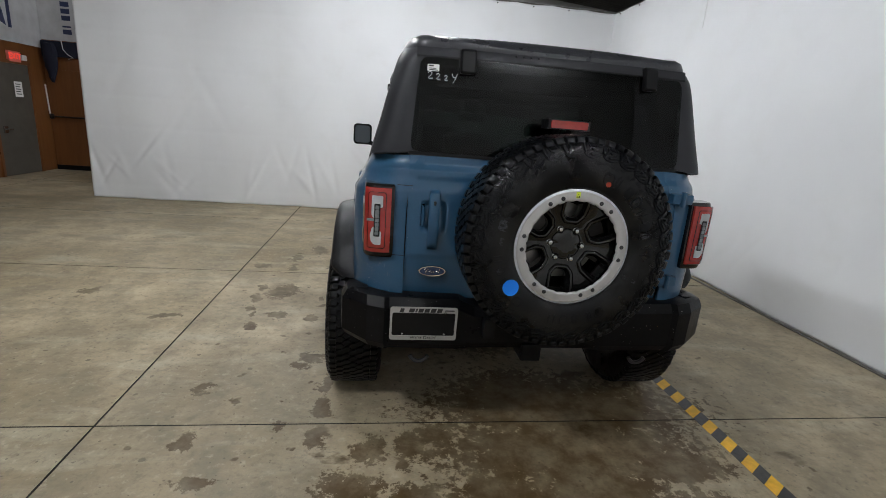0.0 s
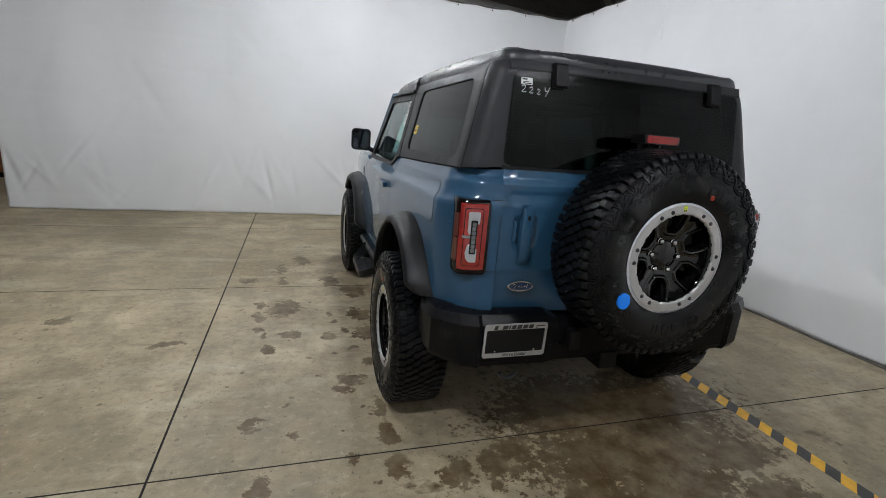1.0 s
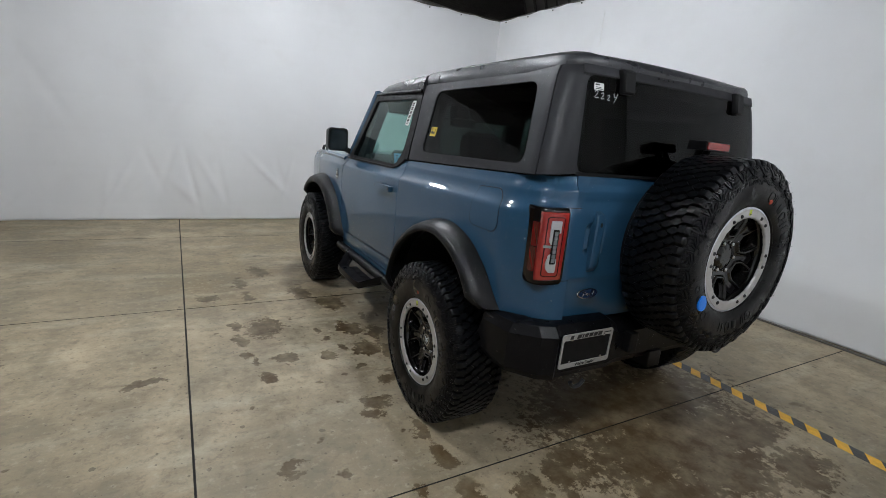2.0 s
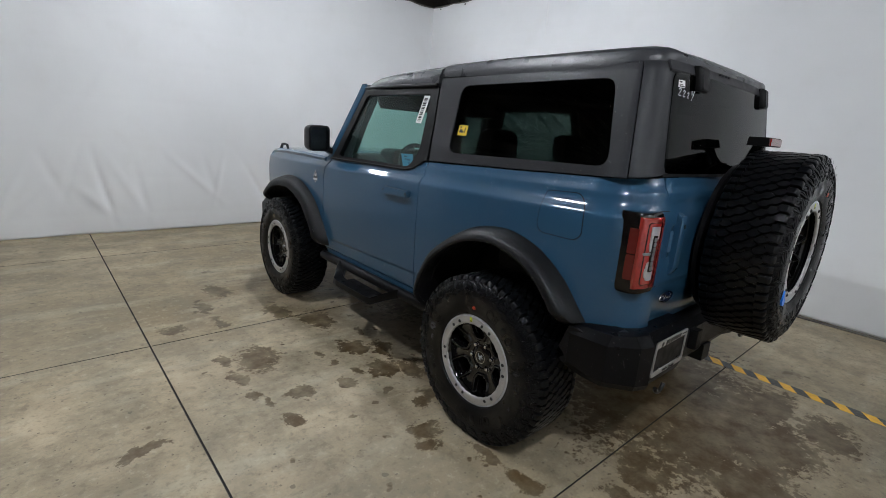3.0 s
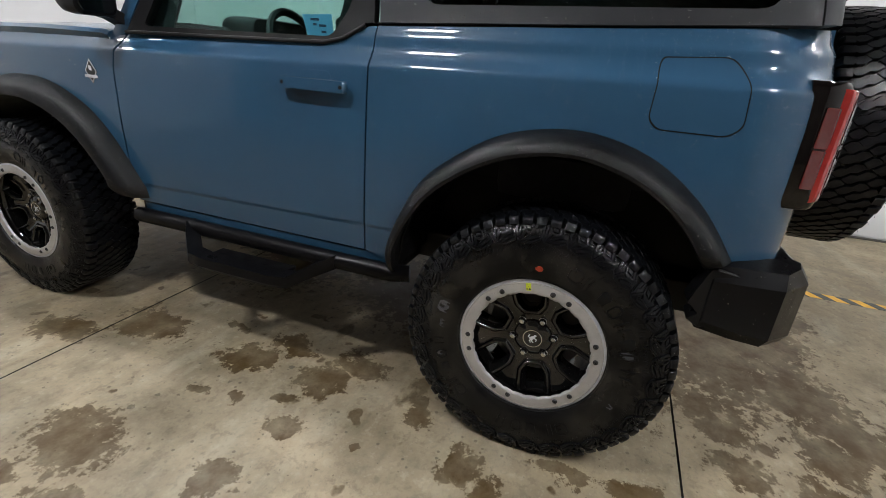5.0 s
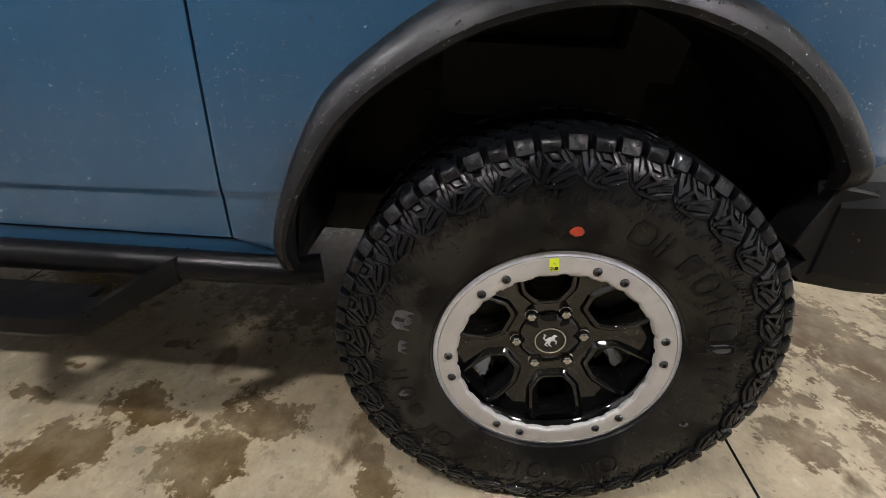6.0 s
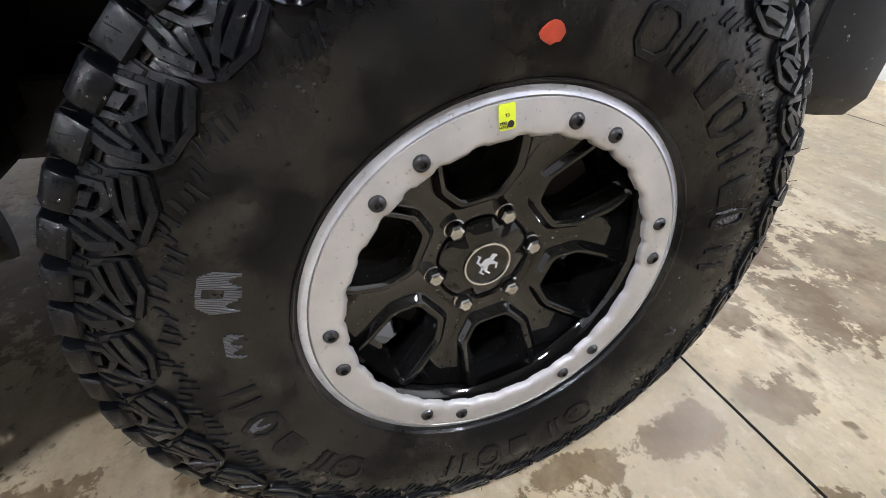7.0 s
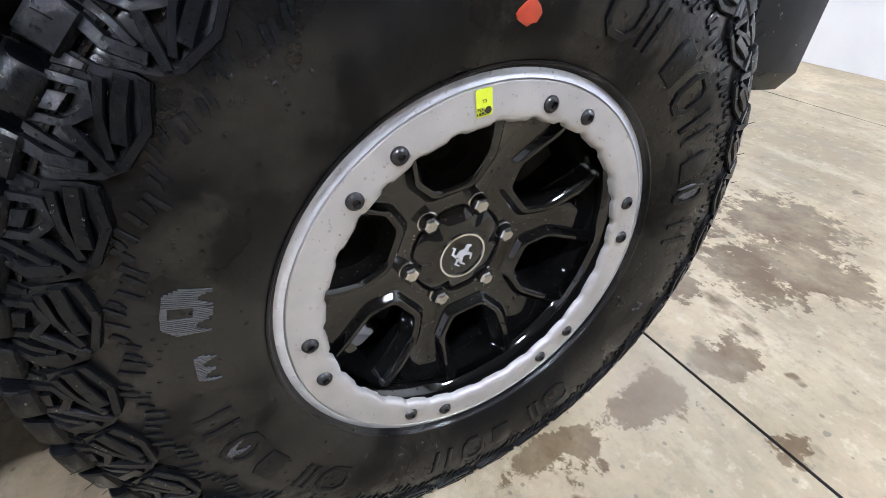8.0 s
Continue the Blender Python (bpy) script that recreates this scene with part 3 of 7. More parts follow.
# a dark band of pipe under the east hem and the headers that carry the sheets
for nm, a, b in (("curtain_rail", (-5.42, 5.54, 3.60), (3.1, 5.54, 3.60)), ("curtain_rail", (3.09, 5.5, 3.60), (3.09, -4.29, 3.60)), ("hem_pipe", (3.005, 5.4, 0.010), (3.005, -4.29, 0.010))):
    bm = bmesh.new()
    tube(bm, [a, b], 0.018 if nm == "curtain_rail" else 0.011, 10)
    tagged(part(nm, bm, BEAM, None, "", True), "dark steel pipe carrying the white sheet", "pipe", kind="structure")
bm = bmesh.new()
tube(bm, [(3.005, 2.96, 3.38), (3.0, 2.955, 3.15), (2.998, 2.95, 2.93)], 0.004, 6)
part("cord", bm, WHITE_METAL, east, "short white cord hanging against the sheet")

# the corner with the doors
bm = bmesh.new()
box(bm, -7.75, -7.715, 5.2, 8.5, 2.45, 4.2)
box(bm, -7.715, -5.0, 8.465, 8.5, 2.62, 4.2)
tagged(part("wall_insulation", bm, BOARD), "foil-faced insulation boards fixed above the doors", "insulation", kind="structure")
for k, (y0, y1, z0, z1) in enumerate([(7.30, 7.38, 2.62, 3.05), (7.62, 7.70, 2.70, 3.3), (6.6, 6.68, 2.7, 3.2)]):
    bm = bmesh.new()
    box(bm, -7.714, -7.709, y0, y1, z0, z1)
    tagged(part("printed_bar", bm, PRINT_BLUE), "dark blue printed mark on the insulation", "print", kind="structure")
for k in range(6):
    bm = bmesh.new()
    zz = 2.75 + k * 0.13
    box(bm, -7.28, -7.12, 8.458, 8.463, zz, zz + (0.09 if k != 1 else 0.03))
    tagged(part("printed_bar", bm, PRINT_BLUE), "dark blue printed mark on the insulation", "print", kind="structure")
bm = bmesh.new()
prism(bm, [(7.42, 2.78), (7.56, 2.72), (7.50, 3.02)], lambda u, v, w: (-7.714 + w, u, v), 0.005)
tagged(part("printed_wedge", bm, PRINT_BLUE), "dark blue printed wedge on the insulation", "print", kind="structure")
bm = bmesh.new()
box(bm, -7.75, -7.73, 5.2, 8.5, 0.0, 2.45)
box(bm, -7.73, -5.0, 8.48, 8.5, 0.0, 2.62)
tagged(part("wall_panelling", bm, WOOD), "varnished brown plywood panelling", "panelling", kind="structure")
door = empty("door_1", "grey painted steel exit door, closed", "door", kind="structure", at=(-7.73, 7.45, 0))
bm = bmesh.new()
box(bm, 0, 0.03, -0.47, 0.50, 0.01, 2.06, 0.004)
part("leaf", bm, DOOR_GREY, door)
bm = bmesh.new()
box(bm, 0, 0.045, -0.53, -0.47, 0, 2.12, 0.003)
box(bm, 0, 0.045, 0.50, 0.56, 0, 2.12, 0.003)
box(bm, 0, 0.045, -0.53, 0.56, 2.06, 2.12, 0.003)
part("door_casing", bm, WOOD, door, "brown door casing")
bm = bmesh.new()
box(bm, 0.03, 0.05, -0.36, -0.26, 0.80, 0.92, 0.004)
tube(bm, [(0.05, -0.31, 0.87), (0.085, -0.31, 0.87), (0.09, -0.20, 0.87)], 0.009, 8)
part("door_handle", bm, STEEL, door, "steel lever handle", True)
notice = empty("notice", "white paper notice taped to the grey door", "notice", at=(-7.698, 7.62, 1.6))
bm = bmesh.new()
box(bm, 0, 0.002, -0.10, 0.10, -0.14, 0.14)
part("sheet", bm, PAPER, notice)
for k in range(5):
    bm = bmesh.new()
    box(bm, 0.002, 0.003, -0.07, 0.06 - 0.02 * (k % 2), 0.085 - 0.045 * k, 0.10 - 0.045 * k)
    part("print_bar", bm, INK, notice)
sign = empty("exit_sign", "small lit red exit sign above the grey door", "exit sign", at=(-7.70, 7.62, 2.19))
bm = bmesh.new()
box(bm, -0.03, 0.02, -0.15, 0.15, -0.095, 0.095, 0.006)
part("case", bm, EXIT_BOX, sign)
text_part("letters", "EXIT", 0.15, Matrix.Translation((0.022, 0, 0)) @ Matrix.Rotation(radians(90), 4, "Z") @ Matrix.Rotation(radians(90), 4, "X"), EXIT_RED, sign, "glowing red letters")
bm = bmesh.new()
box(bm, -0.03, 0.03, 0.18, 0.30, -0.05, 0.05, 0.01)
part("battery_lamp", bm, WHITE_METAL, sign)
door = empty("door_2", "brown wooden door with a push bar", "door", kind="structure", at=(-7.2, 8.48, 0))
bm = bmesh.new()
box(bm, -0.50, 0.45, -0.03, 0, 0.06, 2.05, 0.004)
part("leaf", bm, WOOD, door)
bm = bmesh.new()
tube(bm, [(-0.48, -0.08, 1.11), (0.40, -0.08, 1.11)], 0.018, 10)
box(bm, -0.50, -0.44, -0.09, -0.03, 1.06, 1.16, 0.006)
box(bm, 0.34, 0.40, -0.09, -0.03, 1.06, 1.16, 0.006)
part("push_bar", bm, DARK_STEEL, door, "dark steel push bar", True)
bm = bmesh.new()
box(bm, -0.50, 0.45, -0.05, -0.03, 0.0, 0.10, 0.003)
part("kick_plate", bm, BLACK, door)
bm = bmesh.new()
tube(bm, [(-0.50, -0.06, 1.16), (-0.52, -0.06, 1.74)], 0.014, 8)
part("vertical_rod", bm, WHITE_METAL, door, "pale vertical latch rod", True)
bm = bmesh.new()
rng = random.Random(5)
rings = []
for k in range(9):
    t = k / 8
    r = 0.13 * math.sin(math.pi * min(0.97, 0.12 + t * 0.85)) ** 0.6 * (1.0 - 0.35 * t)
    rings.append([(-7.52 + r * 1.1 * math.cos(a) + rng.uniform(-0.02, 0.02), 8.36 + 0.6 * r * math.sin(a), 2.55 - 0.75 * t + rng.uniform(-0.01, 0.01)) for a in (2 * math.pi * i / 14 for i in range(14))])
loft(bm, rings)
tagged(part("hanging_jacket", bm, DARK_BLUE, None, "", True), "dark blue jacket hung on the plywood wall", "jacket")
bm = bmesh.new()
box(bm, -7.7, -6.0, 8.40, 8.48, 2.30, 2.60, 0.01)
tagged(part("header_box", bm, DARK_BLUE), "dark blue roller housing above the wooden door", "roller housing", kind="structure")
bm = bmesh.new()
tube(bm, [(-7.30, 8.39, 2.62), (-7.27, 8.37, 2.45), (-7.20, 8.37, 2.36), (-7.10, 8.38, 2.30), (-7.2, 8.385, 2.27)], 0.008, 6)
tagged(part("loose_cable", bm, WHITE_METAL, None, "", True), "thin pale cable hanging from the roller housing", "cable")

# ceiling fixtures with two tubes each, two of them added as fill
for fx, fy, turn, tubes in FIXTURES:
    fixture = empty("ceiling_light", "white strip light with %d bright tube%s" % (tubes, "s" if tubes > 1 else ""), "ceiling light", "strip lights", at=(fx, fy, FIXTURE_Z))
    fixture.rotation_euler = (0, 0, radians(turn))
    bm = bmesh.new()
    loft(bm, [[(x, -0.15, 0.02), (x, -0.06, 0.07), (x, 0.06, 0.07), (x, 0.15, 0.02), (x, 0.14, 0.02), (x, 0.055, 0.05), (x, -0.055, 0.05), (x, -0.14, 0.02)] for x in (-0.30, 0.30)])
    part("housing", bm, WHITE_METAL, fixture)
    for s in ((0.0,) if tubes == 1 else (-0.036, 0.036) if tubes == 2 else (-0.1, 0.0, 0.1)):
        bm = bmesh.new()
        tube(bm, [(-0.24, s, 0.015), (0.24, s, 0.015)], 0.021, 12)
        part("tube", bm, TUBE, fixture, "glowing tube", True)
    for s in (-0.28, 0.28):
        bm = bmesh.new()
        tube(bm, [(s, 0, 0.07), (s, 0, 0.40)], 0.006, 6)
        part("hanger", bm, DARK_STEEL, fixture)

# hazard tape on the floor
bm = bmesh.new()
y, k = -0.10, 0
TX0, TX1 = 1.12, 1.212
while y > -4.2:
    a = 0.076
    sk = -0.06
    drift0, drift1 = 0.02 * (0.1 + y) * -1, 0.02 * (0.1 + y - a) * -1
    prism(bm, [(TX0 + drift0, y), (TX1 + drift0, y - sk), (TX1 + drift1, y - a - sk), (TX0 + drift1, y - a)], lambda u, v, w: (u, v, w + 0.0005), 0.0012, 0, k % 2)
    y -= a
    k += 1
tagged(part("hazard_tape", bm, [TAPE_K, TAPE_Y]), "black and yellow striped tape stuck to the concrete", "tape", kind="structure")


# ---- the vehicle: rear axle over y = 0, front axle over y = 2.55, left side at minus x ----
CAR_LABEL = "blue-grey two-door off-road car with dark grey hardtop, wet with rain"
car = empty("car", CAR_LABEL, "car")

# half width of the body against height over the axle line: a rounded ledge, a broad soft band and the shoulder
BODY_Z = [0.50, 0.56, 0.66, 0.690, 0.704, 0.80, 1.00, 1.17, 1.226, 1.244]
BODY_W = [0.868, 0.876, 0.885, 0.886, 0.892, 0.896, 0.900, 0.899, 0.8965, 0.8955]
LEAN = [(1.252, 8), (1.258, 18), (1.264, 28), (1.270, 35), (1.280, 38), (1.290, 35), (1.300, 31), (1.310, 27), (1.320, 21), (1.330, 14), (1.342, 11), (1.350, 17), (1.356, 26), (1.362, 30), (1.375, 27), (1.40, 22), (1.45, 22)]
for z_, lean in LEAN:
    BODY_W.append(BODY_W[-1] - (z_ - BODY_Z[-1]) * math.tan(radians(lean)))
    BODY_Z.append(z_)
CREASES = [0.684, 0.692, 0.700, 0.710, 1.244, 1.250, 1.256, 1.262, 1.268, 1.276, 1.286, 1.296, 1.306, 1.316, 1.326, 1.340, 1.348, 1.354, 1.360, 1.368, 1.378]
RISE = 0.021
TOP_Z = [1.28, 1.36, 1.40, 1.46, 1.57, 1.70, 1.80, 1.85, 1.88, 1.91, 1.94]
TOP_W = [0.868, 0.846, 0.834, 0.822, 0.792, 0.760, 0.735, 0.720, 0.706, 0.680, 0.63]


def smooth_interp(z, zs, ws, h=0.004):
    return float(np.mean(np.interp((z - h, z - h / 2, z, z + h / 2, z + h), zs, ws)))


def wrap(s, z, w, rear, c, nominal, side=0.5):
    """A point of a skin that runs along the left side (s = -y), round the corner and along the tail."""
    arc = 0.5 * math.pi * c
    if s <= side:
        y = -s if s < 0 else -s * (-(rear + c)) / side
        taper = 0.085 * max(0.0, (y - 1.95) / 1.2) ** 2
        return Vector((-(w - taper), y, z))
    if s <= side + arc:
        a = (s - side) / c
        return Vector((-(w - c) - c * math.cos(a), rear + c - c * math.sin(a), z))
    return Vector((-(w - c) * (1 - (s - side - arc) / nominal), rear, z))


def tail_y(z, w):
    """The tail's plane: a slight lean and a rounded lip under the hardtop."""
    return -0.682 + (0.90 - w) * 0.36 + 0.42 * max(0.0, min(z - 1.374, 0.024))


def body_map(s, z):
    w = smooth_interp(z - RISE * min(s, 0.8), BODY_Z, BODY_W)
    return wrap(s, z, w, tail_y(z, w), 0.24, 0.66, 0.442)


def top_map(s, z):
    w = smooth_interp(z, TOP_Z, TOP_W, 0.02)
    return wrap(s, z, w, -0.631 + (0.838 - w) * 0.45, 0.11, 0.728)


def tail_map(x, z):
    """The tailgate: flat, with a dish behind its handle and two creases."""
    w = smooth_interp(z - RISE * 0.8, BODY_Z, BODY_W)
    y = tail_y(z, w)
    u, v = abs(x + 0.528) / 0.056, abs(z - 1.163) / 0.070
    k = max(0.0, min(1.0, (1.15 - (u ** 6 + v ** 6) ** (1 / 6)) / 0.42))
    y += 0.016 * k * k * (3 - 2 * k)
    y += 0.004 * max(0.0, min(1.0, (0.985 - z) / 0.02)) + 0.11 * max(0.0, 0.975 - z) - 0.004 * max(0.0, min(1.0, (z - 1.33) / 0.015))
    return Vector((x, y + 0.006 * (x / 0.65) ** 2, z))


def skin(name, poly, fmap, material, parent, label="", step=0.045, thick=0.014, out=0.0, mirror=False, hole=None, flat=False):
    """A bent panel with thickness from a 2D outline (s, z), with analytic normals."""
    b2 = bmesh.new()
    if hole is None:
        b2.faces.new([b2.verts.new((u, v, 0)) for u, v in poly])
    else:
        cx, cy = (sum(p[i] for p in hole) / len(hole) for i in (0, 1))
        angs = sorted({round(math.atan2(v - cy, u - cx), 4) for u, v in hole + poly})

        def cast(a, pts):
            d = Vector((math.cos(a), math.sin(a)))
            best = None
            for p, q in zip(pts, pts[1:] + pts[:1]):
                e = Vector((q[0] - p[0], q[1] - p[1]))
                den = d.x * e.y - d.y * e.x
                if abs(den) < 1e-12:
                    continue
                rx, ry = p[0] - cx, p[1] - cy
                t, k = (rx * e.y - ry * e.x) / den, (rx * d.y - ry * d.x) / den
                if t > 0 and -1e-6 <= k <= 1 + 1e-6 and (best is None or t > best):
                    best = t
            return (cx + d.x * best, cy + d.y * best, 0)

        a = [b2.verts.new(cast(t, hole)) for t in angs]
        o = [b2.verts.new(cast(t, poly)) for t in angs]
        for i in range(len(angs)):
            j = (i + 1) % len(angs)
            b2.faces.new((a[i], a[j], o[j], o[i]))
    for axis in (0, 1):
        lo, hi = min(v.co[axis] for v in b2.verts), max(v.co[axis] for v in b2.verts)
        k = math.ceil(lo / step)
        cuts = []
        while k * step < hi:
            cuts.append(k * step)
            if axis == 0 and not flat and 0.40 < k * step < 0.84:
                cuts.append(k * step + step / 2)
            k += 1
        for c in cuts:
            co = (c, 0, 0) if axis == 0 else (0, c, 0)
            no = (1, 0, 0) if axis == 0 else (0, 1, 0)
            bmesh.ops.bisect_plane(b2, geom=b2.verts[:] + b2.edges[:] + b2.faces[:], dist=1e-5, plane_co=co, plane_no=no)
    if fmap is body_map or fmap is tail_map:
        tilt = RISE if fmap is body_map else 0.0
        for c in CREASES:
            co = (0, c if tilt else c + RISE * 0.8, 0)
            bmesh.ops.bisect_plane(b2, geom=b2.verts[:] + b2.edges[:] + b2.faces[:], dist=1e-5, plane_co=co, plane_no=(-tilt, 1, 0))
    bmesh.ops.triangulate(b2, faces=[f for f in b2.faces if len(f.verts) > 4])
    b2.verts.index_update()
    sx = -1 if mirror else 1
    mir = Vector((sx, 1, 1))
    P, N = [], []
    for v in b2.verts:
        u, w = v.co.x, v.co.y
        e = 0.004
        du, dv = fmap(u + e, w) - fmap(u - e, w), fmap(u, w + e) - fmap(u, w - e)
        n = du.cross(dv)
        n = n.normalized() if n.length > 1e-12 else Vector((-1, 0, 0))
        p = fmap(u, w)
        if n.dot(p - Vector((0, max(-0.2, min(2.6, p.y + 0.3)), p.z - 0.3))) < 0:
            n = -n
        P.append((p + n * out) * mir)
        N.append(n * mir)
    nv = len(P)
    verts = P + [p - n * thick for p, n in zip(P, N)]
    faces, kinds = [], []
    for f in b2.faces:
        ids = [v.index for v in f.verts]
        q = [verts[i] for i in ids]
        nn = (q[1] - q[0]).cross(q[2] - q[0])
        if nn.dot(N[ids[0]]) < 0:
            ids.reverse()
        faces.append(ids)
        kinds.append(0)
        faces.append([i + nv for i in reversed(ids)])
        kinds.append(1)
    for e in b2.edges:
        if len(e.link_faces) == 1:
            i, j = e.verts[0].index, e.verts[1].index
            faces.append((i, j, j + nv, i + nv))
            kinds.append(2)
    b2.free()
    me = bpy.data.meshes.new(name)
    me.from_pydata([tuple(v) for v in verts], [], faces)
    me.update()
    normals = []
    for poly_, kind in zip(me.polygons, kinds):
        poly_.use_smooth = kind == 0
        for li in poly_.loop_indices:
            vi = me.loops[li].vertex_index
            normals.append(tuple(N[vi]) if kind == 0 else tuple(poly_.normal))
    me.normals_split_custom_set(normals)
    me.materials.append(material)
    ob = new(name, me)
    ob.parent = parent
    return tagged(ob, label)


def yz(points):
    return [(-y, z) for y, z in points]


def lerp2(a, b, t):
    return (a[0] + (b[0] - a[0]) * t, a[1] + (b[1] - a[1]) * t)


# wheel openings: the flare's edge on the body, and the edge of the opening
REAR_O = [(0.575, 0.545), (0.557, 0.69), (0.475, 0.875), (0.345, 0.992), (0.20, 1.076), (0.04, 1.112), (-0.10, 1.107), (-0.25, 1.058), (-0.375, 0.970), (-0.452, 0.885), (-0.512, 0.80)]
REAR_I = [(0.53, 0.55), (0.503, 0.69), (0.413, 0.845), (0.305, 0.942), (0.175, 1.012), (0.04, 1.045), (-0.08, 1.042), (-0.205, 1.004), (-0.305, 0.942), (-0.378, 0.865), (-0.432, 0.785)]
FRONT_O = [(1.80, 0.60), (1.825, 0.685), (1.97, 0.89), (2.13, 1.005), (2.34, 1.068), (2.58, 1.068), (2.78, 1.02), (2.93, 0.92), (3.00, 0.82)]
FRONT_I = [(1.915, 0.605), (1.935, 0.695), (2.06, 0.84), (2.195, 0.93), (2.36, 0.98), (2.55, 0.98), (2.72, 0.94), (2.85, 0.87), (2.92, 0.79)]
REAR_M = [lerp2(a, b, 0.22) for a, b in zip(REAR_O, REAR_I)]
FRONT_M = [lerp2(a, b, 0.22) for a, b in zip(FRONT_O, FRONT_I)]


def catmull(pts, per=6):
    out = []
    n = len(pts)
    for i in range(n - 1):
        p0, p1, p2, p3 = pts[max(i - 1, 0)], pts[i], pts[i + 1], pts[min(i + 2, n - 1)]
        for k in range(per):
            t = k / per
            out.append(tuple(0.5 * (2 * b + (c - a) * t + (2 * a - 5 * b + 4 * c - d) * t * t + (3 * b - a - 3 * c + d) * t ** 3) for a, b, c, d in zip(p0, p1, p2, p3)))
    out.append(tuple(pts[-1]))
    return out


def body_x(y, z):
    return -body_map(-y, z).x


def flare(outer, inner, reach, mirror):
    bm = bmesh.new()
    o, i = catmull(outer), catmull(inner)
    rings = []
    n = len(o)
    for k, (a, b) in enumerate(zip(o, i)):
        end = min(1.0, 0.55 + min(k, n - 1 - k) * 0.12)
        base = body_x(a[0], min(1.3, max(0.55, a[1])))
        r = base + (reach - base) * end
        pt = lambda t, x: (x * (1 if mirror else -1), a[0] + (b[0] - a[0]) * t, a[1] + (b[1] - a[1]) * t)
        rings.append([pt(-0.03, base - 0.004), pt(0.02, base + 0.012), pt(0.16, base + (r - base) * 0.50), pt(0.34, base + (r - base) * 0.82), pt(0.55, r - 0.006), pt(0.80, r), pt(0.95, r - 0.003), pt(1.0, r - 0.012), pt(0.99, r - 0.032), pt(0.80, r - 0.038), pt(0.3, base - 0.04)])
    loft(bm, rings)
    return part("fender_flare", bm, FLARE, car, "black textured plastic fender flare, beaded with water", True)


def well(outer, inner, mirror):
    """The dark lining of a wheel housing."""
    bm = bmesh.new()
    c = catmull([lerp2(b, a, 0.35) for a, b in zip(outer, inner)])
    s = 1 if mirror else -1
    rings = []
    for y, z in c:
        rings.append([(s * 0.885, y, z), (s * 0.50, y, z), (s * 0.50, y, z + 0.012), (s * 0.885, y, z + 0.012)])
    loft(bm, rings)
    ym = (c[0][0] + c[-1][0]) / 2
    rows = [[bm.verts.new((s * 0.50, y, z)) for y, z in c], [bm.verts.new((s * 0.495, y, 0.5)) for y, z in c]]
    for k in range(len(c) - 1):
        bm.faces.new((rows[0][k], rows[0][k + 1], rows[1][k + 1], rows[1][k]))
    return part("wheel_housing", bm, BLACK, car, "black wheel housing lining", True)


DOOR = [(1.862, 0.580), (1.869, 0.90), (1.864, 1.14), (1.848, 1.215), (1.80, 1.283), (0.87, 1.300), (0.80, 1.316), (0.715, 1.364), (0.684, 1.366), (0.684, 1.20), (0.694, 0.580)]
QUARTER = [(-0.688, 0.580), (-0.678, 1.20), (-0.678, 1.368), (0.0, 1.395), (0.5, 1.417), (0.76, 1.434), (0.823, 1.436), (0.823, 0.788), (0.72, 0.785), (0.60, 0.792)]
QUARTER += [(-y, z) for y, z in reversed(REAR_M)]
FENDER = [(1.875, 0.70), (1.878, 0.90), (1.872, 1.145), (1.856, 1.222), (1.815, 1.275), (2.05, 1.274), (2.6, 1.262), (3.0, 1.240), (3.15, 1.205), (3.195, 1.10), (3.18, 0.93), (3.06, 0.87)]
FENDER += list(reversed(FRONT_M[1:-1])) + [(1.872, 0.66)]
HT_SIDE = [(-0.668, 1.378), (-0.70, 1.60), (-0.738, 1.853), (0.30, 1.870), (0.523, 1.893), (0.542, 1.428), (0.0, 1.403)]
HT_CORNER = [(0.547, 1.430), (0.528, 1.895), (0.795, 1.898), (0.748, 1.447), (0.70, 1.442)]
WINDOW_Q = round_poly([(-0.545, 1.808), (0.415, 1.828), (0.455, 1.462), (-0.525, 1.437)], 0.06, 5)
FRAME_D = [(1.80, 1.290), (1.552, 1.802), (0.746, 1.806), (0.712, 1.60), (0.690, 1.376), (0.725, 1.372), (0.81, 1.322), (0.87, 1.306)]
WINDOW_D = round_poly([(-1.712, 1.315), (-1.512, 1.757), (-0.803, 1.765), (-0.780, 1.43), (-0.845, 1.325)], 0.03, 3)
SILL = [(1.84, 0.535), (1.84, 0.572), (0.575, 0.572), (0.575, 0.535)]
FUEL = round_poly([(0.220, 1.329), (0.396, 1.339), (0.432, 1.292), (0.438, 1.172), (0.406, 1.145), (0.233, 1.145), (0.206, 1.172), (0.213, 1.307)], 0.05, 4)


def grow(poly, d):
    cx, cy = sum(p[0] for p in poly) / len(poly), sum(p[1] for p in poly) / len(poly)
    return [(u + d * (1 if u > cx else -1), v + d * (1 if v > cy else -1)) for u, v in poly]


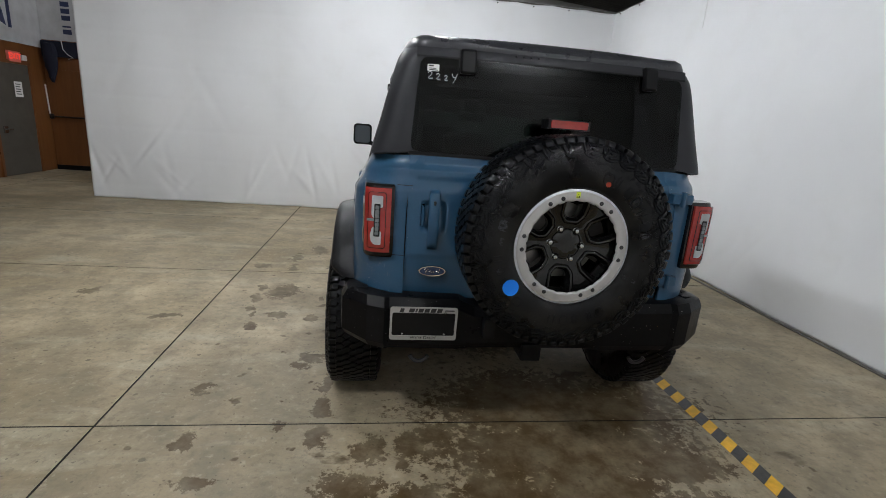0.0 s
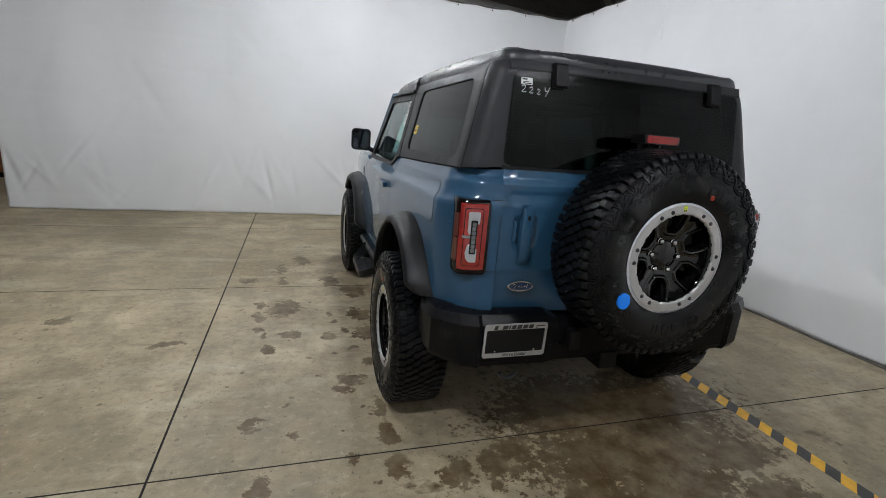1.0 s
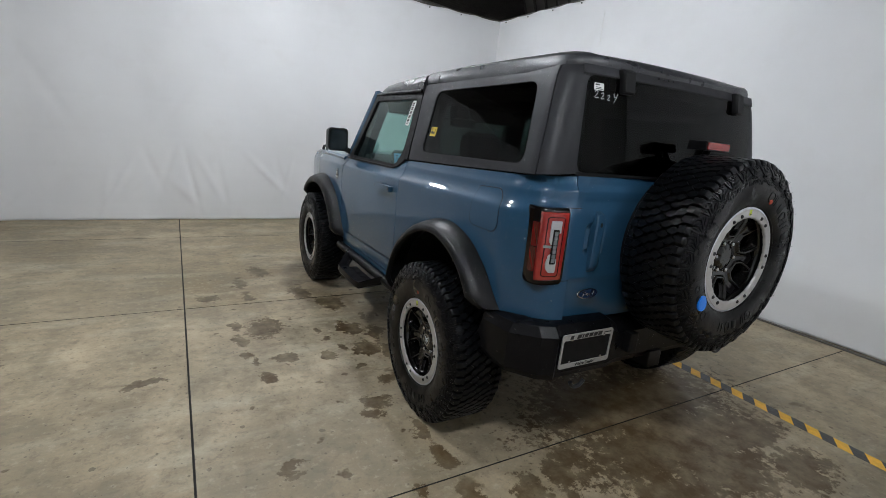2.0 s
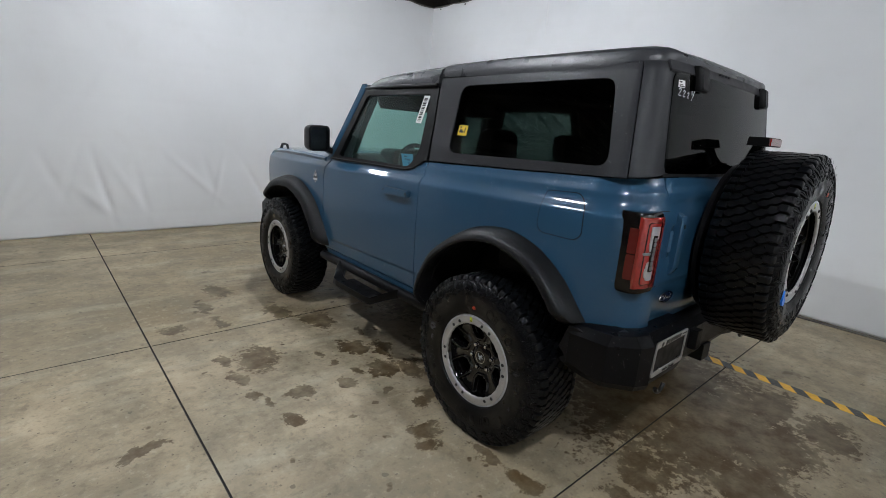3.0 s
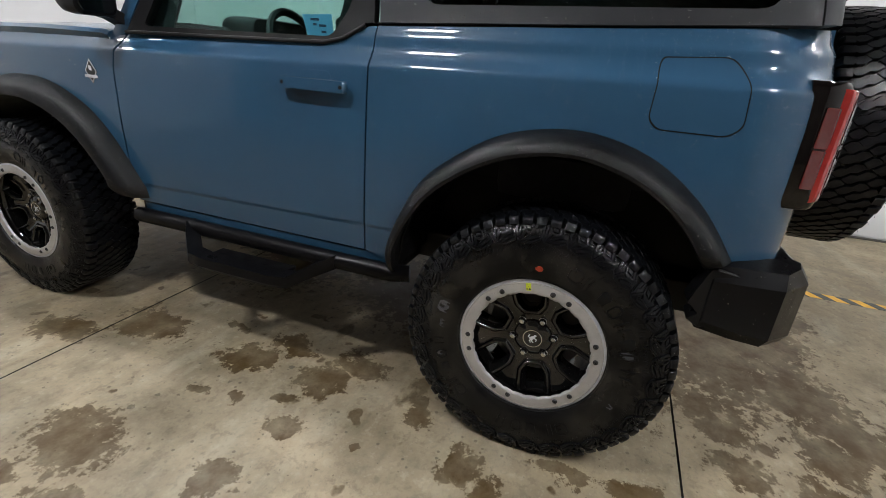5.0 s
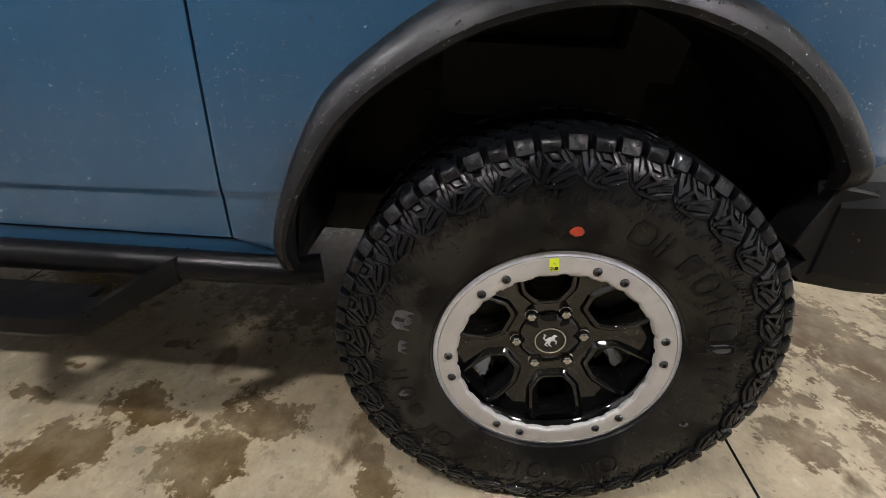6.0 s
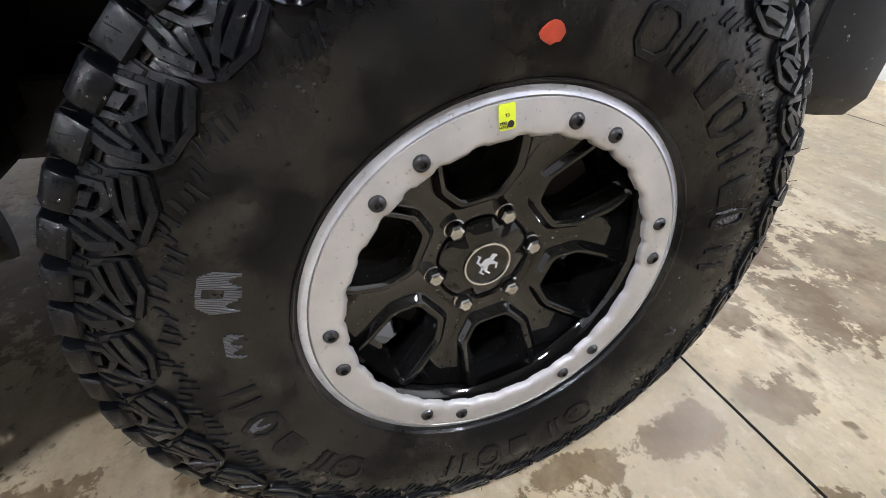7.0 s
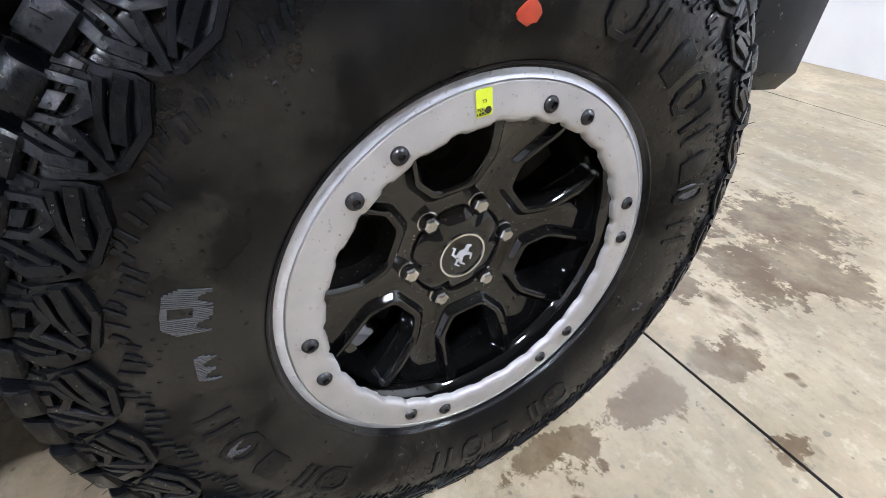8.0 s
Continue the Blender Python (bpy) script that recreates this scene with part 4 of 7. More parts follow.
for mirror in (False, True):
    sx = 1 if mirror else -1
    skin("quarter_panel", QUARTER, body_map, PAINT, car, "glossy blue-grey rear quarter panel", mirror=mirror)
    d = skin("door", yz(DOOR), body_map, PAINT, car, "glossy blue-grey closed door", mirror=mirror)
    skin("front_fender", yz(FENDER), body_map, PAINT, car, "glossy blue-grey front fender", mirror=mirror)
    skin("sill", yz(SILL), body_map, PAINT, car, "blue-grey painted sill", mirror=mirror, out=-0.006)
    skin("hardtop_side", HT_SIDE, top_map, HARDTOP, car, "matt dark grey hardtop side", mirror=mirror, hole=WINDOW_Q, thick=0.03)
    skin("hardtop_corner", HT_CORNER, top_map, HARDTOP, car, "matt dark grey rounded hardtop corner", mirror=mirror, thick=0.03, step=0.03)
    skin("quarter_window", grow(WINDOW_Q, 0.006), top_map, GLASS_DARK, car, "dark privacy glass side window", mirror=mirror, out=-0.007, thick=0.004, step=0.12)
    skin("window_surround", yz(FRAME_D), top_map, BLACK, d, "black door window surround", mirror=mirror, hole=WINDOW_D, thick=0.035)
    skin("door_window", grow(WINDOW_D, 0.006), top_map, GLASS_FRONT, d, "green-tinted door glass", mirror=mirror, out=-0.010, thick=0.004, step=0.12)
    # belt seals and drip rail
    for a, b, name in (((0.69, 1.372), (-0.49, 1.421), "belt_seal"),):
        bm = bmesh.new()
        pts = []
        for k in range(25):
            t = k / 24
            y, z = a[0] + (b[0] - a[0]) * t, a[1] + (b[1] - a[1]) * t
            pts.append((sx * (body_x(y, z) - 0.012), y, z + 0.002))
        tube(bm, pts, 0.007, 6)
        part(name, bm, BLACK, car, "", True)
    bm = bmesh.new()
    tube(bm, [(sx * 0.868, 1.80, 1.289), (sx * 0.864, 1.3, 1.297), (sx * 0.862, 0.87, 1.305), (sx * 0.855, 0.80, 1.321), (sx * 0.845, 0.72, 1.366)], 0.007, 8)
    part("waist_seal", bm, BLACK, d, "", True)
    bm = bmesh.new()
    tube(bm, [(sx * 0.728, 1.56, 1.806), (sx * 0.738, 1.2, 1.812), (sx * 0.741, 0.75, 1.814)], 0.011, 8)
    part("drip_rail", bm, BLACK, car, "", True)
    # pull handle of the door
    bm = bmesh.new()
    prism(bm, round_rect(0.748, 1.018, 1.147, 1.187, 0.012, 3), lambda u, v, w: (sx * (0.912 + w), u, v), 0.020, 0.007)
    box(bm, *sorted((sx * 0.895, sx * 0.92)), 0.758, 0.798, 1.149, 1.185, 0.004)
    box(bm, *sorted((sx * 0.895, sx * 0.92)), 0.968, 1.008, 1.149, 1.185, 0.004)
    h = part("door_handle", bm, PAINT, d, "body-coloured pull handle", True)
    for y in (0.765, 1.0):
        bm = bmesh.new()
        ring_x(bm, [(0.0, 0.0070), (-0.0015, 0.0066), (-0.0015, 0.0005)], 14)
        bmesh.ops.transform(bm, matrix=Matrix.Translation((sx * 0.9322, y, 1.167)) @ Matrix.Rotation(0 if sx < 0 else math.pi, 4, "Z"), verts=bm.verts)
        part("handle_button", bm, BLACK, h, "small black round insert", True)
    bm = bmesh.new()
    prism(bm, round_rect(0.82, 0.95, 1.155, 1.215, 0.025, 4), lambda u, v, w: (sx * (body_x(u, v) - 0.004 + w), u, v), 0.0046, 0.002)
    part("handle_recess", bm, PAINT, d, "shallow dish behind the handle")
    # fuel flap on the left side only
    if not mirror:
        skin("fuel_flap_gap", grow(FUEL, 0.0035), body_map, BLACK, car, "", out=0.0008, thick=0.004)
        skin("fuel_flap", FUEL, body_map, PAINT, car, "blue-grey fuel flap", out=0.0022, thick=0.004)
    flare(REAR_O, REAR_I, 1.012, mirror)
    flare(FRONT_O, FRONT_I, 0.985, mirror)
    well(REAR_O, REAR_I, mirror)
    well(FRONT_O, FRONT_I, mirror)
    # splash panels ahead of and behind the wheels
    for y0, y1, z0, z1 in ((0.572, 0.60, 0.485, 0.80), (1.86, 1.90, 0.46, 0.80)):
        bm = bmesh.new()
        box(bm, *sorted((sx * 0.50, sx * 0.84)), y0, y1, z0, z1, 0.01)
        part("splash_panel", bm, BLACK, car, "black plastic splash panel")
    # windscreen pillar
    bm = bmesh.new()
    lo_, hi_ = Vector((sx * 0.845, 1.865, 1.265)), Vector((sx * 0.722, 1.575, 1.825))
    rings = []
    for k in range(9):
        t = k / 8
        p = lo_.lerp(hi_, t)
        w = 0.050 - 0.008 * t
        rings.append([p + Vector((sx * a * w, b, c)) for a, b, c in ((0.25, -0.022, -0.010), (0.36, 0.0, 0.0), (0.25, 0.030, 0.012), (-0.8, 0.050, 0.02), (-1.2, 0.040, 0.0), (-0.9, -0.02, -0.01))])
    loft(bm, rings)
    part("windscreen_pillar", bm, PAINT, car, "blue-grey windscreen pillar", True)
    # outside mirror
    bm = bmesh.new()
    rings = []
    for y, g in ((1.815, 0.93), (1.822, 1.0), (1.87, 1.0), (1.915, 0.93), (1.945, 0.78), (1.96, 0.45)):
        rings.append([(sx * (0.957 + g * u), y, 1.430 + g * v) for u, v in round_rect(-0.084, 0.084, -0.094, 0.094, 0.034, 5)])
    loft(bm, rings)
    h = part("mirror_housing", bm, POWDER, d, "black outside mirror", True)
    bm = bmesh.new()
    prism(bm, round_rect(-0.070, 0.070, -0.080, 0.080, 0.026, 5), lambda u, v, w: (sx * (0.957 + u), 1.8155 - w, 1.430 + v), 0.003, 0.001)
    part("mirror_glass", bm, MIRROR, h, "mirror glass")
    bm = bmesh.new()
    loft(bm, [[(sx * x, y0 + a, z0 + b) for a, b in ((-0.03, -0.022), (0.04, -0.022), (0.04, 0.018), (-0.03, 0.022))] for x, y0, z0 in ((0.92, 1.87, 1.362), (0.88, 1.865, 1.354), (0.845, 1.855, 1.335), (0.825, 1.84, 1.305))])
    part("mirror_arm", bm, BLACK, h, "", True)
    # tail lamp: smoked housing with red lens, white bracket and grey bar
    plan = [(0.857, -0.580), (0.859, -0.610), (0.856, -0.640), (0.846, -0.664), (0.828, -0.680), (0.800, -0.688), (0.720, -0.693), (0.716, -0.63), (0.79, -0.58)]
    bm = bmesh.new()
    rings = []
    for z, g, dy in ((0.966, 0.86, 0.0), (0.970, 0.92, 0.0), (0.980, 0.97, -0.001), (0.996, 1.0, -0.002), (1.13, 1.0, 0.0), (1.282, 0.99, 0.004), (1.295, 0.965, 0.007), (1.302, 0.92, 0.011)):
        cx, cy = 0.785, -0.63
        rings.append([(sx * (cx + (x - cx) * g) + 0.012, cy + (y - cy) * g + dy, z) for x, y in plan])
    loft(bm, rings)
    lamp_ = part("tail_lamp", bm, LENS_SMOKE, car, "red and white tail lamp in a smoked housing", True)
    bm = bmesh.new()
    curve = catmull([(0.735, -0.6975), (0.770, -0.6980), (0.808, -0.6935), (0.832, -0.6850), (0.846, -0.6745), (0.852, -0.6660)], 4)
    rows_ = []
    for z, g in ((0.990, -0.004), (0.994, 0.0), (1.02, 0.002), (1.14, 0.002), (1.262, 0.002), (1.282, 0.0), (1.286, -0.004)):
        cut = 0.020 * max(0.0, (1.02 - z) / 0.03)
        outer = [(0.775 + (x - 0.775) * (1 - cut) + g * 0.3, y - g) for x, y in curve]
        rows_.append([(sx * x + 0.012, y, z) for x, y in outer] + [(sx * (x - 0.004) + 0.012, y + 0.02, z) for x, y in reversed(outer)])
    loft(bm, rows_)
    part("red_lens", bm, LENS_RED, lamp_, "red lens wrapping the corner", True)
    bm = bmesh.new()
    face = lambda u, v, w: (sx * u + 0.012, float(np.interp(u, [c[0] for c in curve], [c[1] for c in curve])) - 0.0015 - w, v)
    prism(bm, round_poly([(0.772, 1.252), (0.822, 1.252), (0.822, 1.165), (0.814, 1.150), (0.806, 1.150), (0.806, 1.200), (0.772, 1.200)], 0.005, 2), face, 0.004, 0.001)
    part("white_lens", bm, LENS_WHITE, lamp_, "white bracket-shaped lens")
    bm = bmesh.new()
    prism(bm, round_poly([(0.776, 1.090), (0.806, 1.090), (0.806, 1.112), (0.818, 1.106), (0.826, 1.070), (0.822, 1.044), (0.808, 1.028), (0.776, 1.028)], 0.005, 2), face, 0.004, 0.001)
    part("white_lens", bm, LENS_WHITE, lamp_, "white bracket-shaped lens")
    bm = bmesh.new()
    prism(bm, round_rect(0.783, 0.810, 1.066, 1.216, 0.004, 2), lambda u, v, w: face(u, v, w + 0.001), 0.005, 0.001)
    bar_ = part("lamp_bar", bm, LENS_SMOKE, lamp_, "smoked upright bar with grey ribs")
    for n_ in range(7):
        bm = bmesh.new()
        prism(bm, round_rect(0.788, 0.805, 1.073 + 0.0196 * n_, 1.0905 + 0.0196 * n_, 0.003, 2), lambda u, v, w: face(u, v, w + 0.006), 0.002, 0.0007)
        part("lamp_rib", bm, LENS_GREY, bar_)
    bm = bmesh.new()
    prism(bm, round_rect(0.810, 0.842, 1.136, 1.147, 0.003, 2), face, 0.005, 0.001)
    part("lamp_cross_bar", bm, LENS_GREY, lamp_, "pale cross bar")
    # dark seam that frames the inner lens
    bm = bmesh.new()
    so, si = round_rect(0.757, 0.838, 1.010, 1.268, 0.012, 4), round_rect(0.7595, 0.8355, 1.0125, 1.2655, 0.010, 4)
    loft(bm, [[face(u, v, 0.0) for u, v in so], [face(u, v, 0.0025) for u, v in so], [face(u, v, 0.0025) for u, v in si], [face(u, v, 0.0) for u, v in si]], caps=False)
    part("lens_seam", bm, LENS_SMOKE, lamp_, "thin dark seam in the red lens")
    for z0, z1 in ((1.025, 1.131), (1.134, 1.240)):
        bm = bmesh.new()
        prism(bm, round_rect(-0.656, -0.622, z0, z1, 0.005, 3), lambda u, v, w: (sx * (float(np.interp(u, [-0.664, -0.640, -0.610, -0.580], [0.846, 0.856, 0.859, 0.857])) + 0.0005 + w) + 0.012, u, v), 0.0035, 0.001)
        part("side_reflector", bm, LENS_DEEP, lamp_, "deep red side reflector")
    # running board: a tube with a dropped step
    bm = bmesh.new()
    tube(bm, [(sx * 0.875, 0.50, 0.518), (sx * 0.895, 0.56, 0.515), (sx * 0.895, 1.86, 0.515)], 0.034, 14)
    board = part("running_board", bm, POWDER, car, "black tubular running board with a dropped step", True)
    bm = bmesh.new()
    hoop = [((0.895, 0.80, 0.515), 0.03), ((0.945, 0.86, 0.487), 0.026), ((1.005, 0.95, 0.437), 0.024), ((1.015, 1.02, 0.432), 0.024), ((1.015, 1.36, 0.432), 0.024), ((1.005, 1.43, 0.437), 0.024), ((0.945, 1.50, 0.487), 0.026), ((0.895, 1.55, 0.515), 0.03)]
    rings = []
    for (x, y, z), r in hoop:
        rings.append([(sx * (x + a), y, z + b) for a, b in ((-0.045, -r), (0.028, -r), (0.036, -r * 0.4), (0.030, r), (-0.045, r))])
    loft(bm, rings)
    part("step_hoop", bm, POWDER, board, "", True)
    bm = bmesh.new()
    box(bm, *sorted((sx * 0.90, sx * 1.02)), 1.0, 1.38, 0.434, 0.448, 0.004)
    part("step_pad", bm, BLACK, board)
    for y in (0.66, 1.30, 1.72):
        bm = bmesh.new()
        tube(bm, [(sx * 0.895, y, 0.515), (sx * 0.72, y, 0.54)], 0.02, 8)
        part("step_bracket", bm, POWDER, board, "", True)
    bm = bmesh.new()
    box(bm, *sorted((sx * 0.80, sx * 0.862)), 0.56, 1.86, 0.49, 0.56, 0.008)
    part("rocker", bm, BLACK, car)
    # cladding of the cabin side below the waist
    bm = bmesh.new()
    box(bm, *sorted((sx * 0.79, sx * 0.835)), -0.55, 1.84, 1.06, 1.27, 0.01)
    box(bm, *sorted((sx * 0.79, sx * 0.835)), 0.60, 1.80, 0.55, 1.07, 0.01)
    box(bm, *sorted((sx * 0.77, sx * 0.815)), -0.53, 0.66, 1.27, 1.36, 0.01)
    part("inner_side", bm, CABIN, car)
    bm = bmesh.new()
    loft(bm, [[(sx * x, y, z) for y, z in ((0.66, 1.05), (0.66, 1.36), (0.75, 1.345), (0.88, 1.305), (1.78, 1.29), (1.78, 1.05))] for x in (0.775, 0.835)])
    part("door_trim", bm, CABIN, d, "black inner door trim")
    # front lamps
    bm = bmesh.new()
    ring_x(bm, [(0, 0.001), (0.0, 0.10), (-0.03, 0.105), (-0.05, 0.10), (-0.05, 0.001)], 24)
    bmesh.ops.transform(bm, matrix=Matrix.Translation((sx * 0.62, 3.20, 1.06)) @ Matrix.Rotation(radians(-90), 4, "Z"), verts=bm.verts)
    part("headlamp", bm, LENS_WHITE, car, "round headlamp", True)
    # trail sight on the fender
    bm = bmesh.new()
    tube(bm, [(sx * 0.755, 2.86, 1.285), (sx * 0.755, 2.875, 1.312), (sx * 0.755, 2.93, 1.318), (sx * 0.755, 2.985, 1.312), (sx * 0.755, 3.02, 1.265)], [0.013, 0.012, 0.012, 0.013, 0.016], 8)
    part("trail_sight", bm, BLACK, car, "small black tie-down loop on the fender", True)
    # diamond badge on the fender
    bm = bmesh.new()
    prism(bm, [(1.965, 1.125), (2.0, 1.075), (2.035, 1.125), (2.0, 1.175)], lambda u, v, w: (sx * (body_x(2.0, 1.12) - 0.001 + w), u, v), 0.004, 0.001)
    bd = part("fender_badge", bm, CHROME, car, "small chrome and black diamond badge")
    bm = bmesh.new()
    prism(bm, [(1.972, 1.125), (2.0, 1.085), (2.028, 1.125), (2.0, 1.165)], lambda u, v, w: (sx * (body_x(2.0, 1.12) + 0.003 + w), u, v), 0.001)
    part("badge_field", bm, INK, bd)
    bm = bmesh.new()
    prism(bm, round_poly([(1.99, 1.125), (2.008, 1.13), (2.012, 1.142), (2.0, 1.15), (1.99, 1.14)], 0.006, 3), lambda u, v, w: (sx * (body_x(2.0, 1.12) + 0.004 + w), u, v), 0.001)
    prism(bm, [(1.962, 1.098), (2.038, 1.098), (2.038, 1.110), (1.962, 1.110)], lambda u, v, w: (sx * (body_x(2.0, 1.12) + 0.004 + w), u, v), 0.001)
    part("badge_shape", bm, CHROME, bd)

# tailgate
TG = [(-0.650, 0.788), (-0.650, 1.436), (0.650, 1.436), (0.650, 0.788), (0.40, 0.765), (-0.40, 0.765)]
gate = skin("tailgate", TG, tail_map, PAINT, car, "glossy blue-grey tailgate", step=0.011, flat=True)
for z in (1.300, 0.976):
    skin("panel_joint", [(0.752, z), (0.752, z + 0.003), (0.822, z + 0.003), (0.822, z)], body_map, BLACK, car, "", out=0.0007, thick=0.003)
bm = bmesh.new()
rings = []
for z, hw, d_ in ((1.008, 0.018, 0.006), (1.018, 0.023, 0.020), (1.045, 0.025, 0.034), (1.25, 0.026, 0.036), (1.275, 0.024, 0.028), (1.288, 0.018, 0.006)):
    rings.append([(-0.528 + u * hw, -0.668 - (d_ if k < 4 else 0.0) * (1 if 0 < k < 3 else 0.85), z) for k, u in enumerate((-1, -0.75, 0.75, 1, 1, -1))])
loft(bm, rings)
hd = part("gate_handle", bm, PAINT, gate, "upright body-coloured tailgate handle", True)
bm = bmesh.new()
prism(bm, round_rect(-0.534, -0.522, 1.222, 1.242, 0.005, 3), lambda u, v, w: (u, -0.7035 - w, v), 0.003)
part("keyhole", bm, BLACK, hd)
bm = bmesh.new()
prism(bm, [(-0.517 + 0.066 * math.cos(a), 0.905 + 0.026 * math.sin(a)) for a in (2 * math.pi * k / 40 for k in range(40))], lambda u, v, w: (u, -0.673 - w, v), 0.010, 0.003)
ov = part("oval_badge", bm, CHROME, gate, "oval badge with a chrome rim", True)
bm = bmesh.new()
prism(bm, [(-0.517 + 0.059 * math.cos(a), 0.905 + 0.0205 * math.sin(a)) for a in (2 * math.pi * k / 40 for k in range(40))], lambda u, v, w: (u, -0.683 - w, v), 0.0012, 0.0)
part("badge_field", bm, BADGE_BLUE, ov, "dark blue field", False)
bm = bmesh.new()
for pts in ([(-0.557, 0.912), (-0.547, 0.917), (-0.535, 0.915), (-0.544, 0.908), (-0.550, 0.896)], [(-0.532, 0.902), (-0.524, 0.908), (-0.518, 0.900), (-0.527, 0.897)], [(-0.512, 0.907), (-0.509, 0.898)], [(-0.500, 0.903), (-0.492, 0.908), (-0.487, 0.898), (-0.482, 0.916)]):
    tube(bm, [(u, -0.685, v) for u, v in pts], 0.0022, 6)
part("badge_shape", bm, CHROME, ov, "thin chrome stroke")
for z in (1.315, 0.90):
    bm = bmesh.new()
    box(bm, 0.615, 0.720, -0.708, -0.665, z - 0.025, z + 0.025, 0.008)
    tube(bm, [(0.668, -0.708, z - 0.035), (0.668, -0.708, z + 0.035)], 0.014, 10)
    part("gate_hinge", bm, PAINT, gate, "blue-grey tailgate hinge", True)

# rear glass with its two hinges, label and pen mark
RG = round_poly([(-0.652, 1.452), (-0.622, 1.860), (0.622, 1.860), (0.652, 1.452)], 0.045, 4)


def glass_y(z, x=0.65):
    return top_map(1.2, z).y - 0.034 * (1 - min(1.0, (x / 0.65) ** 2))


rear_glass = skin("rear_glass", RG, lambda x, z: Vector((x, glass_y(z, x), z)), GLASS_REAR, car, "dark privacy rear glass", step=0.1, thick=0.005, out=0.002, flat=True)
bm = bmesh.new()
for x0, x1, z0, z1 in ((-0.64, 0.64, 1.857, 1.866), (-0.655, 0.655, 1.438, 1.452)):
    loft(bm, [[(x, glass_y(z, x) + o, z) for z, o in ((z0, 0.0), (z1, 0.0), (z1, 0.03), (z0, 0.03))] for x in (x0 + (x1 - x0) * k / 16 for k in range(17))])
part("glass_seal", bm, BLACK, rear_glass)
for x in (-0.415, 0.445):
    bm = bmesh.new()
    prism(bm, round_rect(x - 0.034, x + 0.034, 1.797, 1.902, 0.008, 3), lambda u, v, w: (u, glass_y(v, u) - w + 0.008, v), 0.040, 0.010)
    part("glass_hinge", bm, BLACK, rear_glass, "black glass hinge", True)
skin("hardtop_header", [(-0.64, 1.866), (-0.64, 1.902), (0.64, 1.902), (0.64, 1.866)], lambda x, z: Vector((x, glass_y(z, x), z)), HARDTOP, car, "dark grey hardtop header", step=0.1, flat=True, thick=0.03)
for k in range(4):
    bm = bmesh.new()
    bmesh.ops.create_uvsphere(bm, u_segments=8, v_segments=5, radius=0.006, matrix=Matrix.Translation((-0.20 + 0.035 * k, glass_y(1.893, 0.15) - 0.001, 1.893)))
    part("header_plug", bm, HARDTOP, car, "", True)
bm = bmesh.new()
prism(bm, round_rect(-0.592, -0.540, 1.800, 1.829, 0.002, 1), lambda u, v, w: (u, glass_y(v, u) - 0.003 - w, v), 0.0008)
lb = part("glass_label", bm, PAPER, rear_glass, "small white paper label")
bm = bmesh.new()
for u0, u1, v0, v1 in ((-0.587, -0.565, 1.819, 1.825), (-0.584, -0.545, 1.803, 1.807), (-0.584, -0.555, 1.810, 1.813)):
    prism(bm, [(u0, v0), (u1, v0), (u1, v1), (u0, v1)], lambda u, v, w: (u, glass_y(v, u) - 0.0040 - w, v), 0.0006)
part("label_bar", bm, INK, lb)
STROKES = [[(0, 0.8), (0.3, 1), (0.6, 0.8), (0.4, 0.45), (0.05, 0.1), (0.3, 0.0), (0.75, 0.08)]]
bm = bmesh.new()
for k in range(3):
    x0, s_ = -0.588 + 0.036 * k, 0.030 - 0.004 * k
    tube(bm, [(x0 + s_ * u, glass_y(1.78, x0 + s_ * u) - 0.0035, 1.768 - 0.002 * k + s_ * v) for u, v in STROKES[0]], 0.0019, 5)
tube(bm, [(-0.482 + 0.03 * u, glass_y(1.78, -0.482 + 0.03 * u) - 0.0035, 1.765 + 0.03 * v) for u, v in ((0.0, 1.0), (0.15, 0.5), (0.6, 0.55))], 0.0016, 5)
tube(bm, [(-0.482 + 0.03 * u, glass_y(1.78, -0.482 + 0.03 * u) - 0.0035, 1.765 + 0.03 * v) for u, v in ((0.75, 1.05), (0.55, 0.4), (0.2, -0.3))], 0.0016, 5)
part("pen_mark", bm, CHALK, rear_glass, "white pen numerals written on the glass")

# roof
SECTION = [(0.696, 1.862), (0.694, 1.890), (0.676, 1.918), (0.638, 1.931), (0.595, 1.929), (0.30, 1.938), (0.0, 1.940)]


def roof(name, stations, label):
    bm = bmesh.new()
    rings = []
    for y, base, f, sx_ in stations:
        half = [(x * sx_, base + (z - 1.862) * f) for x, z in SECTION]
        top = [(-x, y, z) for x, z in half] + [(x, y, z) for x, z in half[-2::-1]]
        under = [(p[0] * 0.97, p[1], min(p[2], base + 0.05 * f) - 0.022) for p in reversed(top)]
        rings.append(top + under)
    loft(bm, rings)
    return part(name, bm, ROOF, car, label, True)


roof("roof_rear", [(0.738, 1.860, 1.06, 1.03), (0.73, 1.860, 1.12, 1.03), (0.3, 1.860, 1.32, 1.02), (-0.2, 1.860, 1.40, 1.008), (-0.40, 1.864, 1.38, 0.99), (-0.48, 1.872, 1.26, 0.975), (-0.53, 1.884, 1.02, 0.935), (-0.552, 1.894, 0.78, 0.895), (-0.566, 1.902, 0.55, 0.84), (-0.580, 1.908, 0.34, 0.66), (-0.592, 1.912, 0.10, 0.35)], "dark grey roof beaded with rain")
roof("roof_front", [(1.585, 1.815, 0.20, 0.998), (1.56, 1.815, 0.44, 1.008), (1.50, 1.816, 0.72, 1.022), (1.40, 1.818, 0.97, 1.042), (1.25, 1.82, 1.17, 1.048), (1.05, 1.820, 1.33, 1.054), (0.85, 1.820, 1.47, 1.058), (0.746, 1.820, 1.52, 1.058)], "dark grey front roof panel beaded with rain")
